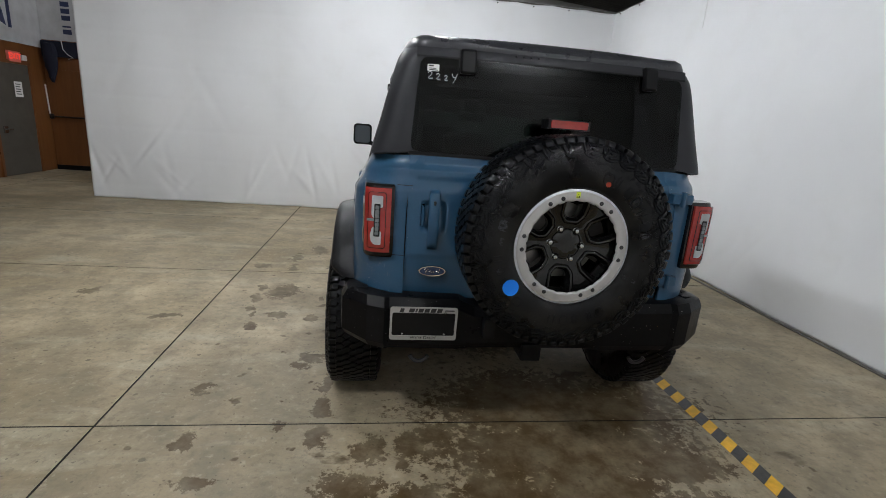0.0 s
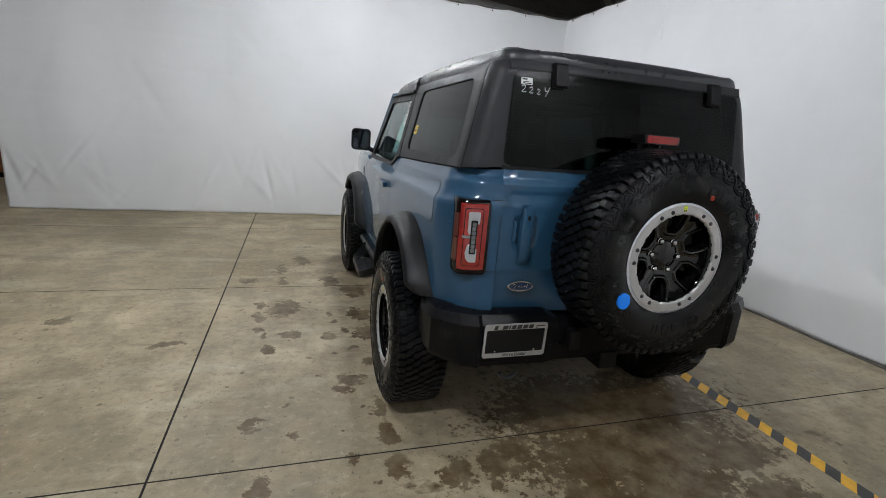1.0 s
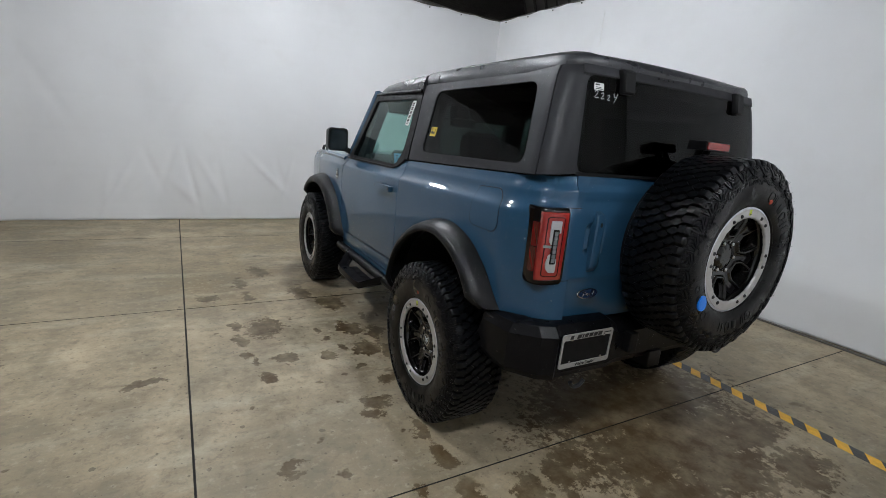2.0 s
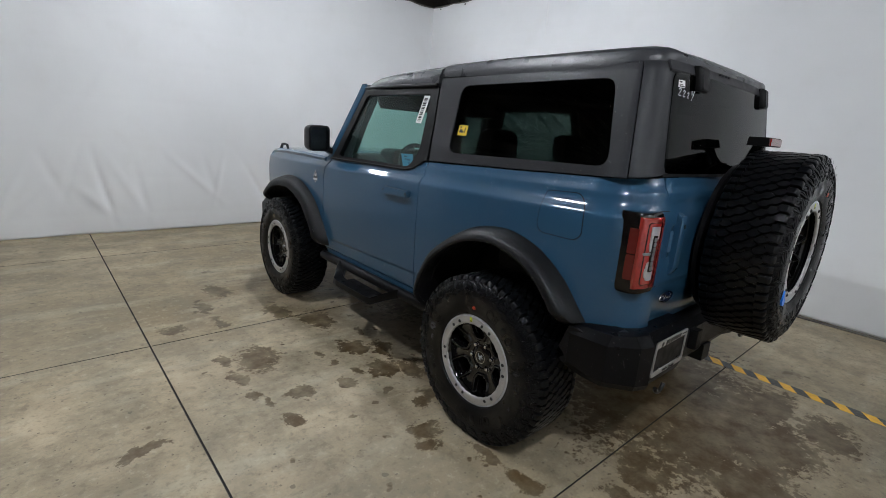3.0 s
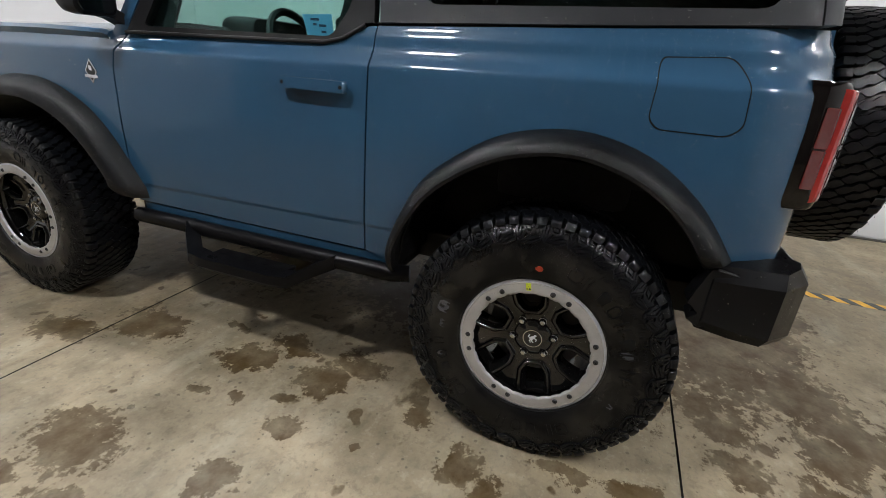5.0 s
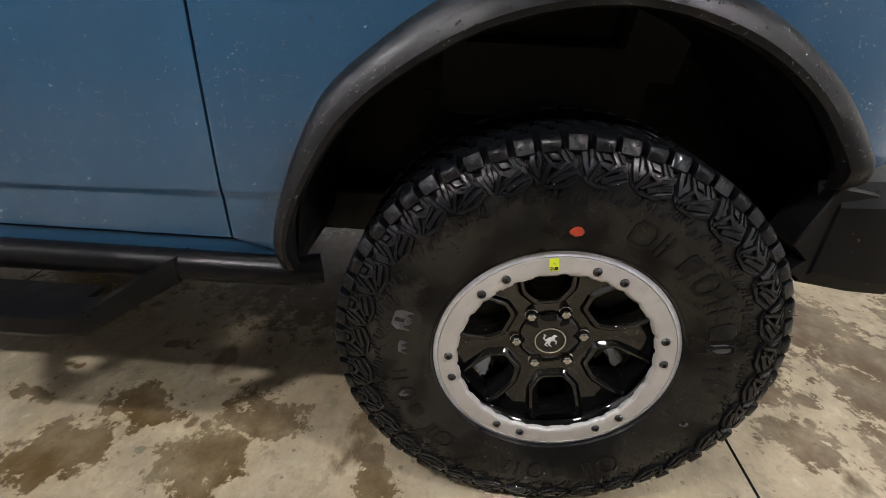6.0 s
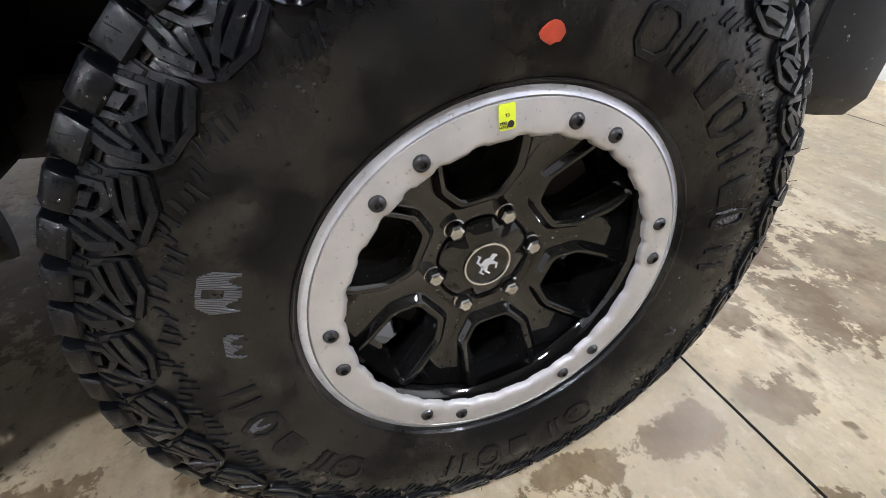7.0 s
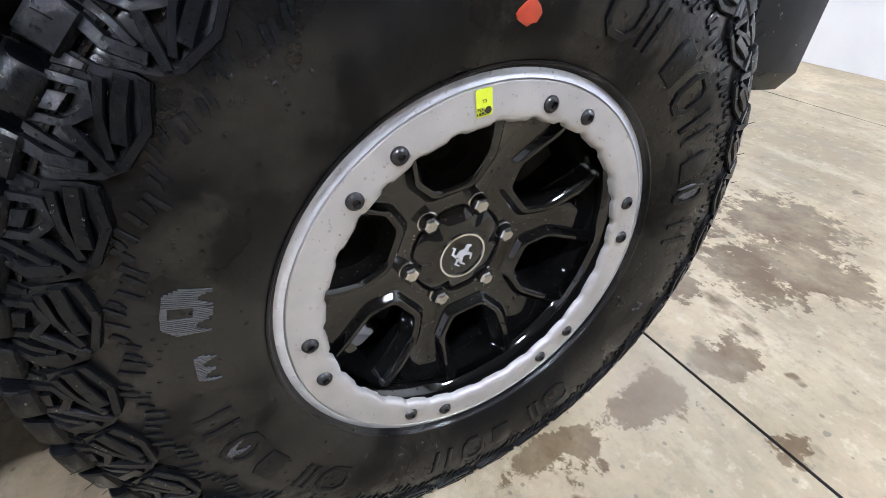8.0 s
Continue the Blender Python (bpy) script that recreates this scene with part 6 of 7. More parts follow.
def make_tyre(name, parent, flat):
    bm = bmesh.new()
    loops = PROFILE[::-1] + [(-x, r) for x, r in PROFILE[1:]]
    ring_x(bm, loops, 124)
    # fine rings moulded into the sidewall
    for q, h in ((0.1385, 0.0035), (0.309, 0.0025)):
        x, r = float(np.interp(q, ARC, [v[0] for v in PROFILE])), float(np.interp(q, ARC, [v[1] for v in PROFILE]))
        ring_x(bm, [(x + 0.002, r + 0.003), (x - h, r + 0.001), (x - h, r - 0.001), (x + 0.002, r - 0.003)], 124)
    for k in range(PITCHES):
        for s in (1, -1):
            t = k + (0.0 if s > 0 else 0.25)
            # shoulder blocks, one longer than the other
            for a, e in ((0.0, 0.0), (0.5, 0.004)):
                rows_ = []
                for f in (0.03, 0.055, 0.365, 0.39):
                    ang = (t + a + f) * 2 * math.pi / PITCHES
                    edge = 0.002 if f in (0.03, 0.39) else 0.0
                    rows_.append([(-s * x, r * math.cos(ang), r * math.sin(ang)) for x, r in ((0.090, 0.418), (0.093, 0.4425 - edge), (0.122, 0.4410 - edge), (0.1300 - e, 0.4375 - edge), (0.1350 - e - edge, 0.430), (0.1365 - edge, 0.4195), (0.1330, 0.4145), (0.110, 0.412))])
                loft(bm, rows_, mi=1)
        # a lattice of staggered diamond blocks across the tread
        for c in range(5):
            p = -0.072 + 0.036 * c
            for j in (0.0, 0.5):
                a = j + 0.25 * (c % 2) + 0.03 * ((k + c) % 3)
                lug(bm, [(p - 0.0290, a - 0.055), (p - 0.012, a - 0.205), (p + 0.008, a - 0.185), (p + 0.0290, a + 0.035), (p + 0.012, a + 0.190), (p - 0.008, a + 0.170)], k, 0.0150, 0.90, 1)
        # side blocks below the shoulder: a raised plate with a walled pocket, a pointed tongue and slanted bars
        wob = 0.02 * math.sin(k * 2.4)
        lug(bm, [(0.126, -0.335), (0.126, 0.62), (0.150, 0.67), (0.167, 0.780), (0.177, 0.79), (0.1905, 0.43), (0.1880, 0.02), (0.178, -0.15), (0.160, -0.27)], k, 0.0044, 0.975, 1)
        for pts, w_, h_ in (([(0.173, 0.76), (0.1862, 0.42), (0.1840, 0.02)], 0.0066, 0.0058),
                            ([(0.163, 0.70), (0.1695, 0.46), (0.1775, 0.19 + wob)], 0.0105, 0.0068),
                            ([(0.154, 0.60), (0.162, 0.34), (0.1770, 0.05)], 0.0062, 0.0060),
                            ([(0.130, 0.05), (0.151, 0.16), (0.1580, 0.33), (0.151, 0.49), (0.131, 0.39)], 0.0064, 0.0063),
                            ([(0.152, 0.15), (0.165, 0.050), (0.1790, -0.060)], 0.0080, 0.0066),
                            ([(0.129, -0.16), (0.149, -0.17 + wob), (0.1685, -0.08)], 0.0100, 0.0068),
                            ([(0.129, -0.04), (0.146, -0.03), (0.1600, -0.060 + wob)], 0.0062, 0.0056)):
            ridge(bm, pts, w_, k, h_)
        lug(bm, [(0.134, 0.14), (0.145, 0.20), (0.147, 0.38), (0.135, 0.31)], k, 0.0058, 0.9, 1)
        lug(bm, [(0.128, 0.46), (0.148, 0.57), (0.148, 0.63), (0.128, 0.59)], k, 0.0058, 0.85, 1)
        # short slanted teeth along the lower border
        for i in range(7):
            a = i / 7 + 0.03 * math.sin(k * 3.1 + i * 1.7)
            deep = 0.0035 * ((i * 2 + k) % 3)
            p_ = 0.193 - 0.006 * math.cos(2 * math.pi * (a - 0.35))
            ridge(bm, [(p_, a), (p_ + 0.006, a - 0.035), (p_ + 0.010 + deep, a - 0.09)], 0.0056, k, 0.0020)
    # raised letter-sized blocks on the sidewall
    unit = 2 * math.pi / PITCHES
    for centre, count, step, p0, p1, h_ in ((146.0, 8, 0.176, 0.226, 0.270, 0.0024), (-27.0, 5, 0.168, 0.226, 0.260, 0.0016), (262.0, 5, 0.176, 0.226, 0.266, 0.0020)):
        for i in range(count):
            a0 = (radians(centre) + (i - count / 2) * step) / unit
            w2 = step * 0.80 / unit * (0.95, 0.72, 0.9, 0.45)[(i * 3 + i // 4) % 4]
            m0, m1, mid = p0 + 0.010, p1 - 0.010, (p0 + p1) / 2
            if i % 3 == 0:
                ridge(bm, [(p0, w2 * 0.25), (p0, w2 * 0.75), (m0, w2), (m1, w2), (p1, w2 * 0.75), (p1, w2 * 0.25), (m1, 0), (m0, 0), (p0, w2 * 0.25)], 0.0085, a0, h_)
            elif i % 3 == 1:
                for q in (0.12, 0.82):
                    ridge(bm, [(p0, w2 * q), (mid, w2 * q), (p1, w2 * q)], 0.0105, a0, h_)
            else:
                lug(bm, [(p0, w2 * 0.15), (p0, w2 * 0.7), (m0, w2 * 0.9), (p1, w2 * 0.9), (p1, w2 * 0.1), (m0, 0.0)], a0, h_, 0.93, 1)
    # serrated panels: fine ribs that catch the light, their glint painted in as paler rubber
    for centre, n_, p0, p1, hole in ((11.6, 24, 0.2235, 0.2605, (9, 14)), (0.5, 20, 0.2445, 0.2625, (99, 99)), (-20.0, 9, 0.226, 0.250, (99, 99)), (165.0, 12, 0.235, 0.270, (99, 99)), (203.0, 9, 0.238, 0.255, (99, 99))):
        for i in range(n_):
            a0 = (radians(centre) + i * 0.0060) / unit
            bow = 0.010 * max(0.0, abs(2 * i / (n_ - 1) - 1) - 0.7) / 0.3
            spans = [(p0 + bow, p1 - 0.012 * abs(math.sin(i * 0.42)))] if not hole[0] <= i < hole[1] else [(p0, p0 + 0.005), (p0 + 0.022, p1)]
            for q0, q1 in spans:
                if q1 - q0 > 0.003:
                    lug(bm, [(q0, 0), (q1, 0), (q1, 0.0038 / unit), (q0, 0.0038 / unit)], a0, 0.0016, 0.8, 2)
    if flat:
        for v in bm.verts:
            if v.co.z < -0.4295:
                v.co.z = -0.4295
    return part(name, bm, [RUBBER, RUBBER_WET, HATCH_GLINT], parent, "black mud-terrain tyre with chunky lugs, wet", True)


def whiskers(parent):
    """Thin moulding hairs along the shoulder."""
    bm = bmesh.new()
    rng = random.Random(4)
    for k in range(170):
        a = 2 * math.pi * k / 170 + rng.uniform(-0.01, 0.01)
        p = on_tyre(0.12 + rng.uniform(-0.02, 0.02), a, 0.014)
        q = p + Vector((rng.uniform(-0.004, 0.001), math.cos(a) * 0.010, math.sin(a) * 0.010))
        tube(bm, [p, q], [0.0006, 0.0004], 3)
    return tagged(part("moulding_hairs", bm, RUBBER, parent), kind="stuff")


def make_rim(parent):
    """Gloss black six-spoke rim, machined ring with twelve bolts, six nuts and a cap; axis along x, outside at minus x."""
    bm = bmesh.new()
    ring_x(bm, [(-0.118, 0.240), (-0.112, 0.222), (-0.104, 0.212), (-0.085, 0.206), (0.0, 0.200), (0.10, 0.205), (0.115, 0.222), (0.125, 0.232), (0.118, 0.236), (0.10, 0.226), (0.0, 0.214), (-0.09, 0.222)], 96, True)
    part("barrel", bm, RIM, parent, "gloss black rim barrel", True)

    bm = bmesh.new()
    half = radians(30)
    # one window with its raised frame, seen along the axis: u outward, v round
    win = [(0.1125, -0.017), (0.1125, 0.017), (0.131, 0.0315), (0.160, 0.0345), (0.196, 0.0355), (0.196, -0.0355), (0.160, -0.0345), (0.131, -0.0315)]

    def widen(d):
        """The window's outline set out by d, its outer edge staying behind the ring."""
        out = []
        n = len(win)
        for k in range(n):
            p, a, b = Vector(win[k]), Vector(win[k - 1]), Vector(win[(k + 1) % n])
            e0, e1 = (p - a).normalized(), (b - p).normalized()
            n0, n1 = Vector((-e0.y, e0.x)), Vector((-e1.y, e1.x))
            if n0.dot(p - Vector((0.15, 0))) < 0:
                n0 = -n0
            if n1.dot(p - Vector((0.15, 0))) < 0:
                n1 = -n1
            m_ = (n0 + n1).normalized()
            q = p + m_ * d / max(0.3, m_.dot(n0))
            out.append((min(q.x, 0.197), q.y))
        return round_poly(out, 0.008, 3)

    def depth(u, v):
        r = math.hypot(u, v)
        return float(np.interp(r, [0.0, 0.055, 0.062, 0.085, 0.13, 0.18, 0.21], [-0.071, -0.071, -0.069, -0.070, -0.078, -0.092, -0.095]))

    for s in range(6):
        a = radians(60 * s + 30)
        ca, sa = math.cos(a), math.sin(a)
        put = lambda u, v, x: (x, u * ca - v * sa, u * sa + v * ca)
        loops = []
        for d, dx, fixed in ((0.0, None, -0.030), (0.0, 0.016, None), (0.0025, 0.0125, None), (0.0075, 0.0015, None), (0.0100, -0.0040, None), (0.0125, -0.0068, None), (0.0155, -0.0080, None), (0.0185, -0.0076, None), (0.0210, -0.0052, None), (0.0245, 0.0004, None), (0.0260, 0.0020, None), (0.0280, 0.0028, None)):
            loops.append([put(u, v, fixed if fixed is not None else depth(u, v) + dx) for u, v in widen(d)])
        # the valley out to the sector's border
        edge = []
        for u, v in widen(0.0280):
            e = Vector((u - 0.15, v))
            e = e.normalized() if e.length > 1e-9 else Vector((1, 0))
            best = 9.0
            for sgn in (-1, 1):
                nx, ny = -math.sin(half), sgn * math.cos(half)
                den = e.x * nx + e.y * ny
                if den > 1e-9 and (-0.15 * nx) / den > 0:
                    best = min(best, (-0.15 * nx) / den)
            B = 2 * 0.15 * e.x
            best = min(best, (-B + math.sqrt(B * B - 4 * (0.15 ** 2 - 0.203 ** 2))) / 2)
            disc = B * B - 4 * (0.15 ** 2 - 0.040 ** 2)
            if disc > 0 and (-B - math.sqrt(disc)) / 2 > 0:
                best = min(best, (-B - math.sqrt(disc)) / 2)
            best = max(best, math.hypot(u - 0.15, v) + 0.0005)
            edge.append((0.15 + e.x * best, e.y * best))
        loops.append([put(u, v, depth(u, v) + 0.003) for u, v in edge])
        loft(bm, loops, caps=False)
    bmesh.ops.remove_doubles(bm, verts=bm.verts, dist=0.0004)
    part("spokes", bm, RIM, parent, "gloss black six-spoke wheel face", True)
    bm = bmesh.new()
    lobes = lambda k, r: [(x, r_ * math.cos(a), r_ * math.sin(a)) for a in (2 * math.pi * i / 72 for i in range(72)) for x, r_ in ((k, r * (1 - 0.15 * max(0.0, math.cos(6 * a)) ** 2)),)]
    loft(bm, [lobes(-0.040, 0.067), lobes(-0.0655, 0.067), lobes(-0.0700, 0.0645), lobes(-0.0735, 0.058), lobes(-0.0765, 0.048), lobes(-0.0780, 0.042), lobes(-0.0782, 0.036)])
    part("hub", bm, RIM, parent, "lobed hub plate", True)
    bm = bmesh.new()
    ring_x(bm, [(-0.078, 0.0335), (-0.0805, 0.0325), (-0.0805, 0.0300), (-0.078, 0.0292)], 40)
    cap = part("cap_ring", bm, CHROME, parent, "chrome-ringed centre cap", True)
    bm = bmesh.new()
    for pts, r_ in (([(-0.006, -0.002), (0.000, 0.003), (0.007, 0.004)], (0.0055, 0.0060, 0.0045)), ([(0.006, 0.005), (0.010, 0.011), (0.014, 0.009)], (0.004, 0.0034, 0.0018)), ([(-0.008, 0.000), (-0.013, 0.007), (-0.009, 0.014), (-0.012, 0.017)], (0.0024, 0.0020, 0.0018, 0.001)), ([(-0.006, -0.004), (-0.011, -0.010), (-0.006, -0.015)], (0.0032, 0.0020, 0.0012)), ([(-0.002, -0.004), (-0.003, -0.011), (0.002, -0.016)], (0.0030, 0.0018, 0.0012)), ([(0.007, 0.000), (0.013, -0.004), (0.011, -0.011)], (0.0030, 0.0018, 0.0012))):
        tube(bm, [(-0.0786, -u, v) for u, v in pts], list(r_), 8)
    for v in bm.verts:
        v.co.x = -0.0786 + (v.co.x + 0.0786) * 0.25
    part("cap_shape", bm, SILVER_EDGE, cap, "small silver emblem shape")
    # beadlock ring with a notched inner edge
    seg = 288
    bm = bmesh.new()
    loops = [(-0.100, 0.2445), (-0.1285, 0.2448), (-0.1345, 0.2415), (-0.1385, 0.2318), (-0.1362, 0.2306), (-0.1390, 0.2292), (-0.140, 0.205), (-0.1405, 0.1965), (-0.1390, 0.1930), (-0.136, 0.1908), (-0.130, 0.1905)]
    rows = []
    for x, r in loops:
        row = []
        for k in range(seg):
            a = 2 * math.pi * k / seg
            notch = 0.0
            if r < 0.198:
                c = math.cos(30 * a + 0.7 * math.sin(6 * a))
                notch = 0.0030 * max(0.0, min(1.0, (c - 0.35) * 3.0))
            rr = r + notch
            row.append(bm.verts.new((x, rr * math.cos(a), rr * math.sin(a))))
        rows.append(row)
    for n_, (a, b) in enumerate(zip(rows, rows[1:])):
        for i in range(seg):
            j = (i + 1) % seg
            bm.faces.new((a[i], a[j], b[j], b[i])).material_index = 1 if n_ in (1, 2) else 0
    ring = part("beadlock_ring", bm, [SILVER, SILVER_EDGE], parent, "silver-painted ring with a notched inner edge and twelve bolts", True)
    bm = bmesh.new()
    ring_x(bm, [(-0.139, 0.0088), (-0.1415, 0.0086), (-0.1440, 0.0068), (-0.1452, 0.0040), (-0.1415, 0.0033), (-0.1412, 0.0005)], 18)
    bolt = part("ring_bolt", bm, DARK_STEEL, ring, "dark domed bolt", True)
    spots = [radians(60 * s + d_) for s in range(6) for d_ in (-7.5, 7.5)]
    bolt.location = (0, 0.2095 * math.cos(spots[0]), 0.2095 * math.sin(spots[0]))
    for a in spots[1:]:
        o = bolt.copy()
        scene.collection.objects.link(o)
        o.location = (0, 0.2095 * math.cos(a), 0.2095 * math.sin(a))
    bm = bmesh.new()
    rows = ring_x(bm, [(-0.054, 0.0116), (-0.070, 0.0116), (-0.0765, 0.0110), (-0.0785, 0.0094), (-0.0798, 0.0070), (-0.0802, 0.0005)], 6)
    ring_x(bm, [(-0.064, 0.0145), (-0.0665, 0.0145), (-0.068, 0.0122)], 20)
    nut = part("lug_nut", bm, STEEL, parent, "bright steel lug nut", False)
    nut.location = (0, 0.0695, 0)
    for s in range(1, 6):
        o = nut.copy()
        scene.collection.objects.link(o)
        o.location = (0, 0.0695 * math.cos(radians(60 * s)), 0.0695 * math.sin(radians(60 * s)))
    bm = bmesh.new()
    ring_x(bm, [(0.02, 0.165), (0.0, 0.165), (0.0, 0.085), (-0.02, 0.08), (-0.02, 0.001)], 48)
    part("brake_disc", bm, BRAKE, parent, "bare steel brake disc", True)
    bm = bmesh.new()
    loft(bm, [[(x, r * math.cos(a), r * math.sin(a)) for x, r in ((-0.03, 0.10), (-0.03, 0.185), (0.045, 0.185), (0.045, 0.10))] for a in (radians(140 + 8 * k) for k in range(9))])
    part("brake_caliper", bm, CAST, parent, "brake caliper")


def spot(parent, name, p, angle, poly, material, label, h=0.001):
    """A mark on the sidewall; poly in metres (across, round)."""
    unit = 2 * math.pi / PITCHES
    r = float(np.interp(p, ARC, [v[1] for v in PROFILE]))
    bm = bmesh.new()
    lug(bm, [(p + u, v / r / unit) for u, v in poly], radians(angle) / unit, h, 0.97)
    return part(name, bm, material, parent, label)


def blob(rx, ry, n=20, seed=0, rough_=0.0):
    rng = random.Random(seed)
    return [(rx * (1 + rough_ * rng.uniform(-1, 1)) * math.cos(2 * math.pi * k / n), ry * (1 + rough_ * rng.uniform(-1, 1)) * math.sin(2 * math.pi * k / n)) for k in range(n)]


def ring_label(parent, angle, r=0.2165):
    bm = bmesh.new()
    a = radians(angle)
    er, et = Vector((0, math.cos(a), math.sin(a))), Vector((0, -math.sin(a), math.cos(a)))
    P_ = lambda u, v, w: Vector((-0.1402 - w, 0, 0)) + er * (r + v * 0.92) + et * u * 0.80
    prism(bm, round_rect(-0.0105, 0.0105, -0.0135, 0.0135, 0.002, 2), P_, 0.0008)
    lab = part("ring_label", bm, LIME, parent, "small lime-yellow label on the ring")
    bm = bmesh.new()
    prism(bm, [(0.0045 + 0.0042 * math.cos(t), -0.0080 + 0.0038 * math.sin(t)) for t in (2 * math.pi * k / 12 for k in range(12))], lambda u, v, w: P_(u, v, w + 0.0008), 0.0004)
    part("label_print", bm, INK, lab)
    turn = Matrix((et, er, Vector((-1, 0, 0)))).transposed().to_4x4()
    for words, u, v in (("T3", 0.0, 0.0015), ("PEEL", -0.0045, -0.0062), ("HERE", -0.0045, -0.0104)):
        text_part("print_line", words, 0.0042, Matrix.Translation(P_(u, v, 0.0012)) @ turn, INK, lab, "", 0.0002)


TRACK = 0.885
# one wheel of parts under the car: tyre with its marks, rim pieces turned by their own angle
KEY = {}


def build_wheel(name_label, place, spin, flat, share=None):
    w = empty("wheel", name_label, "", parent=car)
    w.matrix_basis = place
    if share is None:
        tyre = make_tyre("tyre", w, flat)
        whiskers(w)
        before = set(w.children)
        make_rim(w)
        for o in w.children:
            if o not in before:
                o.matrix_basis = pose(0, 0, 0, spin, 0, 0) @ o.matrix_basis
        KEY["wheel"], KEY["spin"] = w, spin
        return w
    turn = pose(0, 0, 0, spin - KEY["spin"], 0, 0)
    for o in share.children:
        if o.name.startswith(("ring_label", "red_mark", "round_label")) or (not flat and o.name.startswith("cap_ring")):
            continue
        keep = o.name.startswith(("tyre", "moulding_hairs"))
        if keep and not flat and o.name.startswith("tyre"):
            make_tyre("tyre", w, False)
            continue
        c = o.copy()
        scene.collection.objects.link(c)
        c.parent = w
        if not keep:
            c.matrix_basis = turn @ o.matrix_basis
        for q in o.children:
            d_ = q.copy()
            scene.collection.objects.link(d_)
            d_.parent = c
            d_.matrix_parent_inverse = q.matrix_parent_inverse
    return w


rear_left = build_wheel("wheel with gloss black spokes and a silver ring", pose(-TRACK, 0, 0.43), -10.0, True)
ring_label(rear_left, 81.5)
spot(rear_left, "red_mark", 0.266, 88.6, blob(0.0095, 0.0125, 16, 2, 0.1), RED_DOT, "red paint dot on the sidewall")
build_wheel("wheel with gloss black spokes and a silver ring", pose(-0.862, 2.535, 0.43), 4.0, True, rear_left)
build_wheel("wheel with gloss black spokes and a silver ring", pose(TRACK, 0, 0.43, 0, 0, 180), 20.0, True, rear_left)
build_wheel("wheel with gloss black spokes and a silver ring", pose(0.862, 2.535, 0.43, 0, 0, 180), 40.0, True, rear_left)
spare = build_wheel("spare wheel carried upright behind the tailgate", pose(0.0, -0.895, 1.135, 0, 0, 90), 4.0, False, rear_left)
ring_label(spare, 88.0)
spot(spare, "red_mark", 0.268, 111.0, blob(0.010, 0.011, 16, 2, 0.1), RED_DOT, "red paint dot on the sidewall", 0.0034)
spot(spare, "round_label", 0.258, -35.0, blob(0.034, 0.034, 24), BLUE_DOT, "round bright blue label on the sidewall", 0.0075)

# spare carrier and high brake lamp
bm = bmesh.new()
tube(bm, [(0, -0.66, 1.135), (0, -0.80, 1.135)], 0.10, 16)
box(bm, -0.22, 0.22, -0.72, -0.66, 1.03, 1.24, 0.02)
# dark disc added to keep the gap behind the spare dark
loft(bm, [[(0.37 * g * math.cos(a), y, 1.135 + 0.37 * g * math.sin(a)) for a in (2 * math.pi * k / 48 for k in range(48))] for y, g in ((-0.696, 0.95), (-0.701, 1.0), (-0.722, 1.0), (-0.727, 0.93))])
carrier = part("spare_carrier", bm, BLACK, car, "black spare wheel carrier with an added dark disc", True)
bm = bmesh.new()
tube(bm, [(-0.03, -0.71, 1.22), (-0.03, -0.715, 1.42), (-0.03, -0.745, 1.55), (-0.03, -0.765, 1.604)], 0.016, 8)
tube(bm, [(0.03, -0.71, 1.22), (0.03, -0.715, 1.42), (0.03, -0.745, 1.55), (0.03, -0.765, 1.604)], 0.016, 8)
part("lamp_arm", bm, BLACK, carrier, "", True)
bm = bmesh.new()
loft(bm, [[(x * s_, y, z) for y, z in ((-0.735, 1.594), (-0.74, 1.634), (-0.822, 1.634), (-0.827, 1.594))] for x, s_ in ((-0.095, 0.97), (-0.088, 1.0), (0.088, 1.0), (0.095, 0.97))])
hl = part("high_brake_lamp", bm, BLACK, carrier, "high brake lamp above the spare wheel")
bm = bmesh.new()
prism(bm, round_rect(-0.082, 0.082, 1.598, 1.630, 0.006, 3), lambda u, v, w: (u, -0.825 - w, v), 0.006, 0.002)
part("red_lens", bm, LENS_RED, hl, "red lens", True)
bm = bmesh.new()
tube(bm, [(0.05, -0.655, 1.475), (0.05, -0.72, 1.50)], 0.012, 8)
box(bm, -0.02, 0.12, -0.735, -0.705, 1.485, 1.515, 0.01)
part("wiper_motor", bm, BLACK, car, "small black wiper spindle", True)


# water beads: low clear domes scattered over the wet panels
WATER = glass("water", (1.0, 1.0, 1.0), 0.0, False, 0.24)


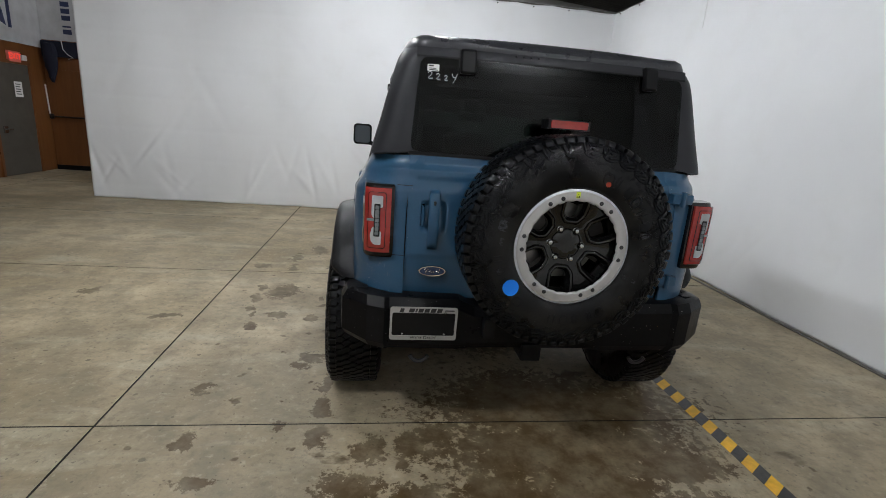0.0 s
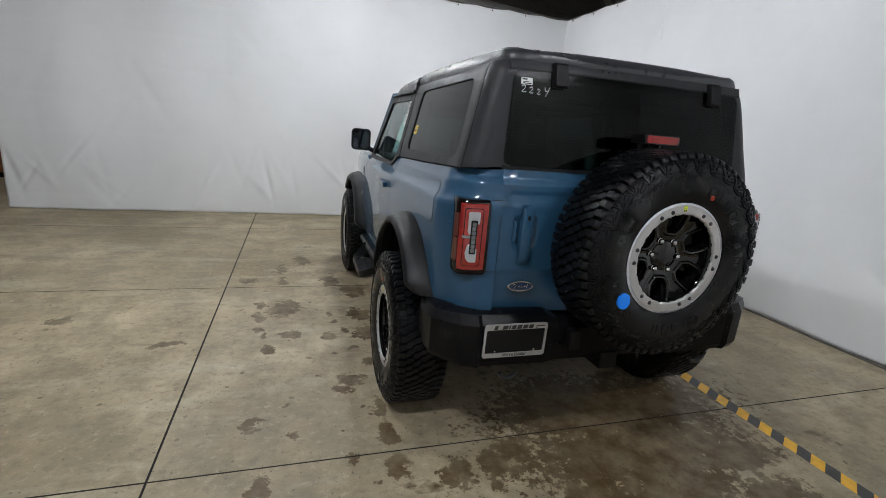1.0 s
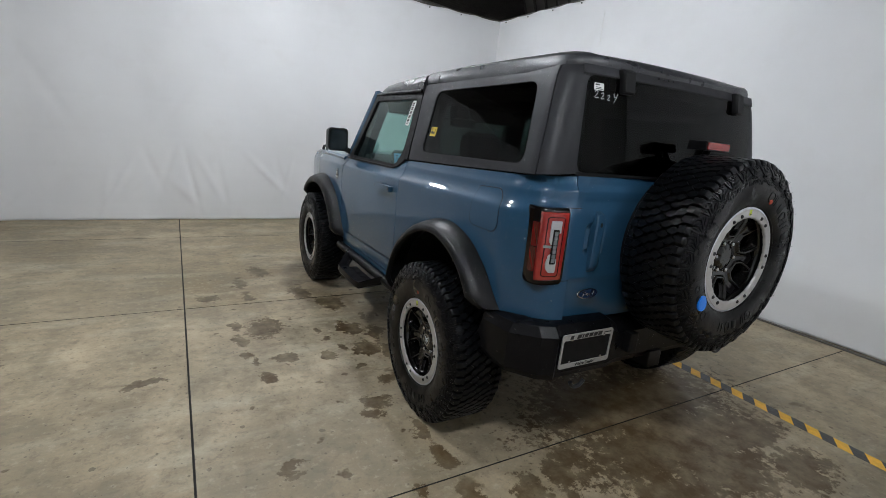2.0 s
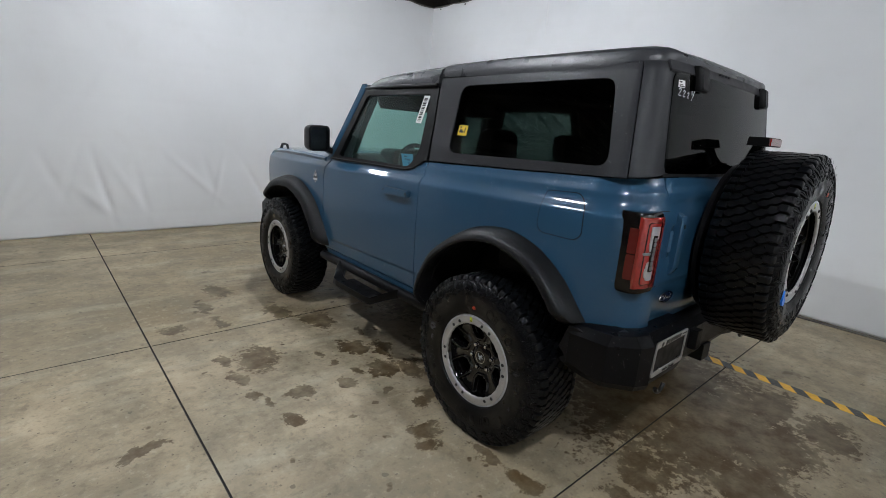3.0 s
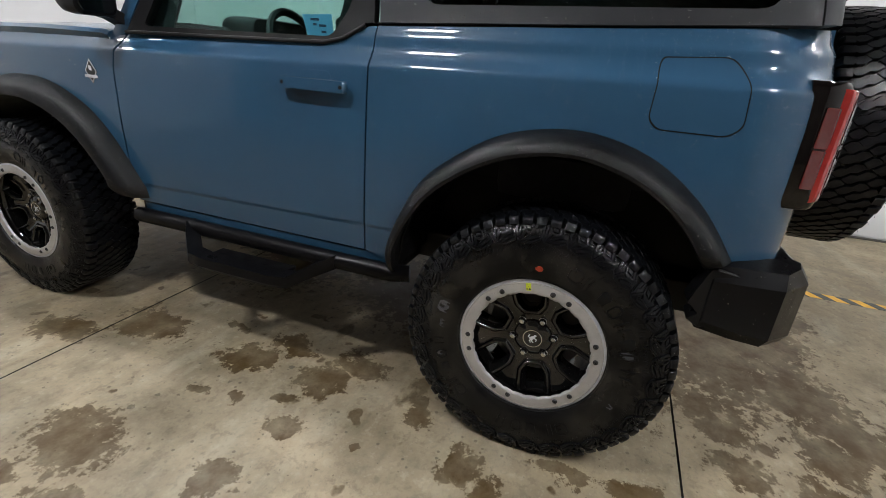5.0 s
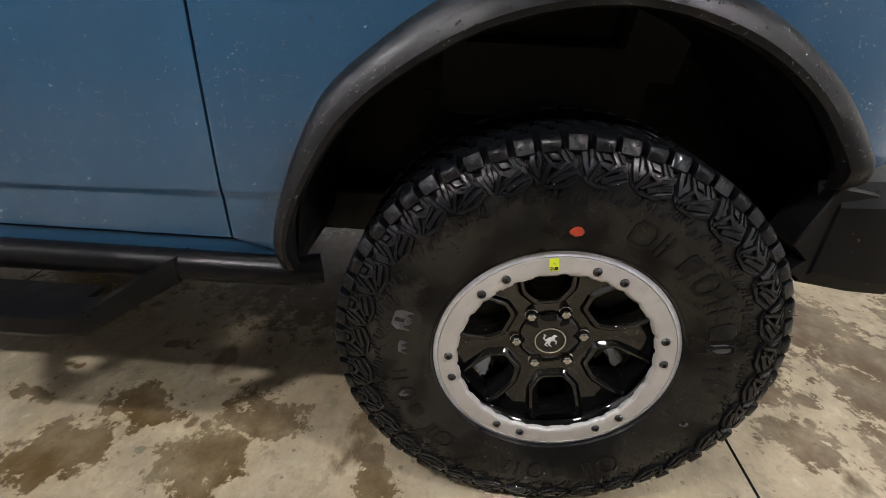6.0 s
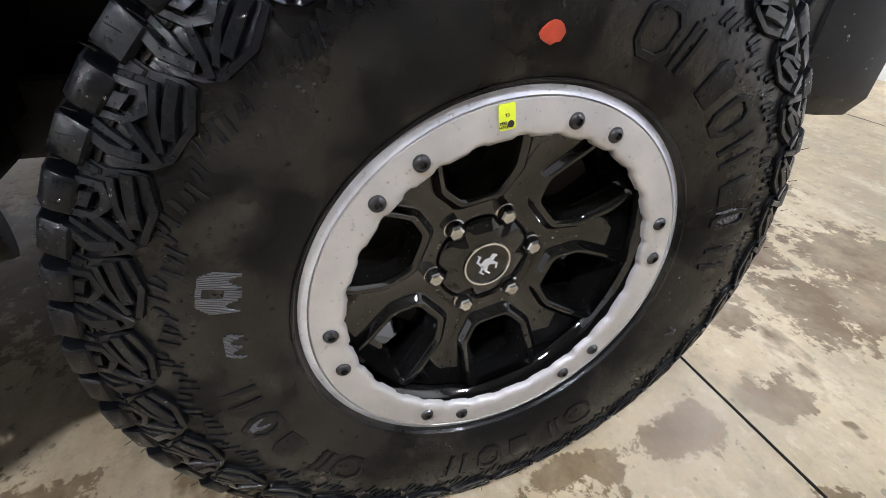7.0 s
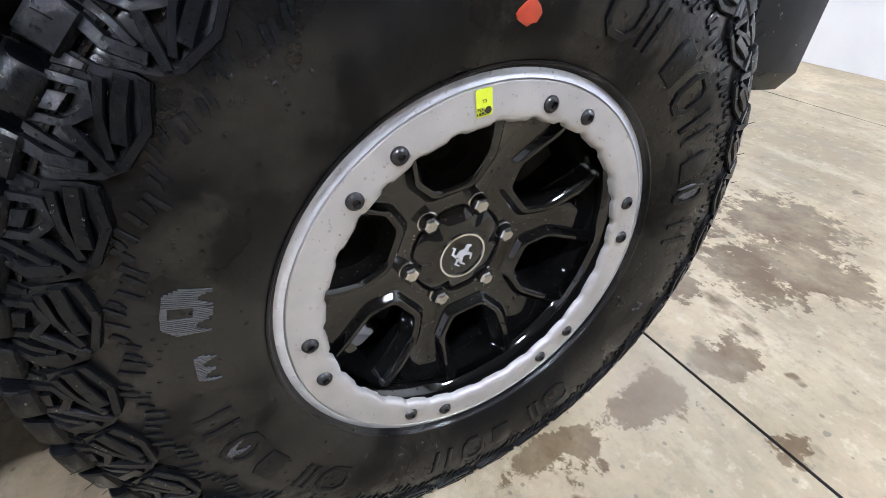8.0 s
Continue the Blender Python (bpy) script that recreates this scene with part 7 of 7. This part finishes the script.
def rain_water(source, count, seed, size, keep=lambda p, n: True):
    """One part of many small domes on the outer faces of a panel."""
    rng = random.Random(seed)
    me = source.data
    tris = []
    for f in me.polygons:
        if f.area > 1e-6 and keep(f.center, f.normal):
            tris.append(f)
    if not tris:
        return
    pick = rng.choices(tris, weights=[f.area for f in tris], k=count)
    verts, faces = [], []
    for f in pick:
        ids = list(f.vertices)
        w = [rng.random() ** 1.5 for _ in ids]
        c = sum((me.vertices[i].co * q for i, q in zip(ids, w)), Vector()) / sum(w)
        n = f.normal
        u = n.orthogonal().normalized()
        v = n.cross(u)
        r = size * rng.choice((0.45, 0.6, 0.6, 0.8, 1.0, 1.35))
        sx_, sy_ = rng.uniform(0.8, 1.2), rng.uniform(0.8, 1.3)
        base = len(verts)
        for rad, h in ((1.0, -0.15), (0.78, 0.32)):
            for k in range(6):
                a = math.pi * k / 3
                verts.append(tuple(c + u * r * rad * sx_ * math.cos(a) + v * r * rad * sy_ * math.sin(a) + n * r * h))
        verts.append(tuple(c + n * r * 0.5))
        for k in range(6):
            j = (k + 1) % 6
            faces.append((base + k, base + j, base + 6 + j, base + 6 + k))
            faces.append((base + 6 + k, base + 6 + j, base + 12))
    out = bpy.data.meshes.new("rain_water")
    out.from_pydata(verts, [], faces)
    for p in out.polygons:
        p.use_smooth = True
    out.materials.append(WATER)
    ob = new("rain_water", out)
    ob.parent = source
    return tagged(ob, "clear beads of water", kind="stuff")


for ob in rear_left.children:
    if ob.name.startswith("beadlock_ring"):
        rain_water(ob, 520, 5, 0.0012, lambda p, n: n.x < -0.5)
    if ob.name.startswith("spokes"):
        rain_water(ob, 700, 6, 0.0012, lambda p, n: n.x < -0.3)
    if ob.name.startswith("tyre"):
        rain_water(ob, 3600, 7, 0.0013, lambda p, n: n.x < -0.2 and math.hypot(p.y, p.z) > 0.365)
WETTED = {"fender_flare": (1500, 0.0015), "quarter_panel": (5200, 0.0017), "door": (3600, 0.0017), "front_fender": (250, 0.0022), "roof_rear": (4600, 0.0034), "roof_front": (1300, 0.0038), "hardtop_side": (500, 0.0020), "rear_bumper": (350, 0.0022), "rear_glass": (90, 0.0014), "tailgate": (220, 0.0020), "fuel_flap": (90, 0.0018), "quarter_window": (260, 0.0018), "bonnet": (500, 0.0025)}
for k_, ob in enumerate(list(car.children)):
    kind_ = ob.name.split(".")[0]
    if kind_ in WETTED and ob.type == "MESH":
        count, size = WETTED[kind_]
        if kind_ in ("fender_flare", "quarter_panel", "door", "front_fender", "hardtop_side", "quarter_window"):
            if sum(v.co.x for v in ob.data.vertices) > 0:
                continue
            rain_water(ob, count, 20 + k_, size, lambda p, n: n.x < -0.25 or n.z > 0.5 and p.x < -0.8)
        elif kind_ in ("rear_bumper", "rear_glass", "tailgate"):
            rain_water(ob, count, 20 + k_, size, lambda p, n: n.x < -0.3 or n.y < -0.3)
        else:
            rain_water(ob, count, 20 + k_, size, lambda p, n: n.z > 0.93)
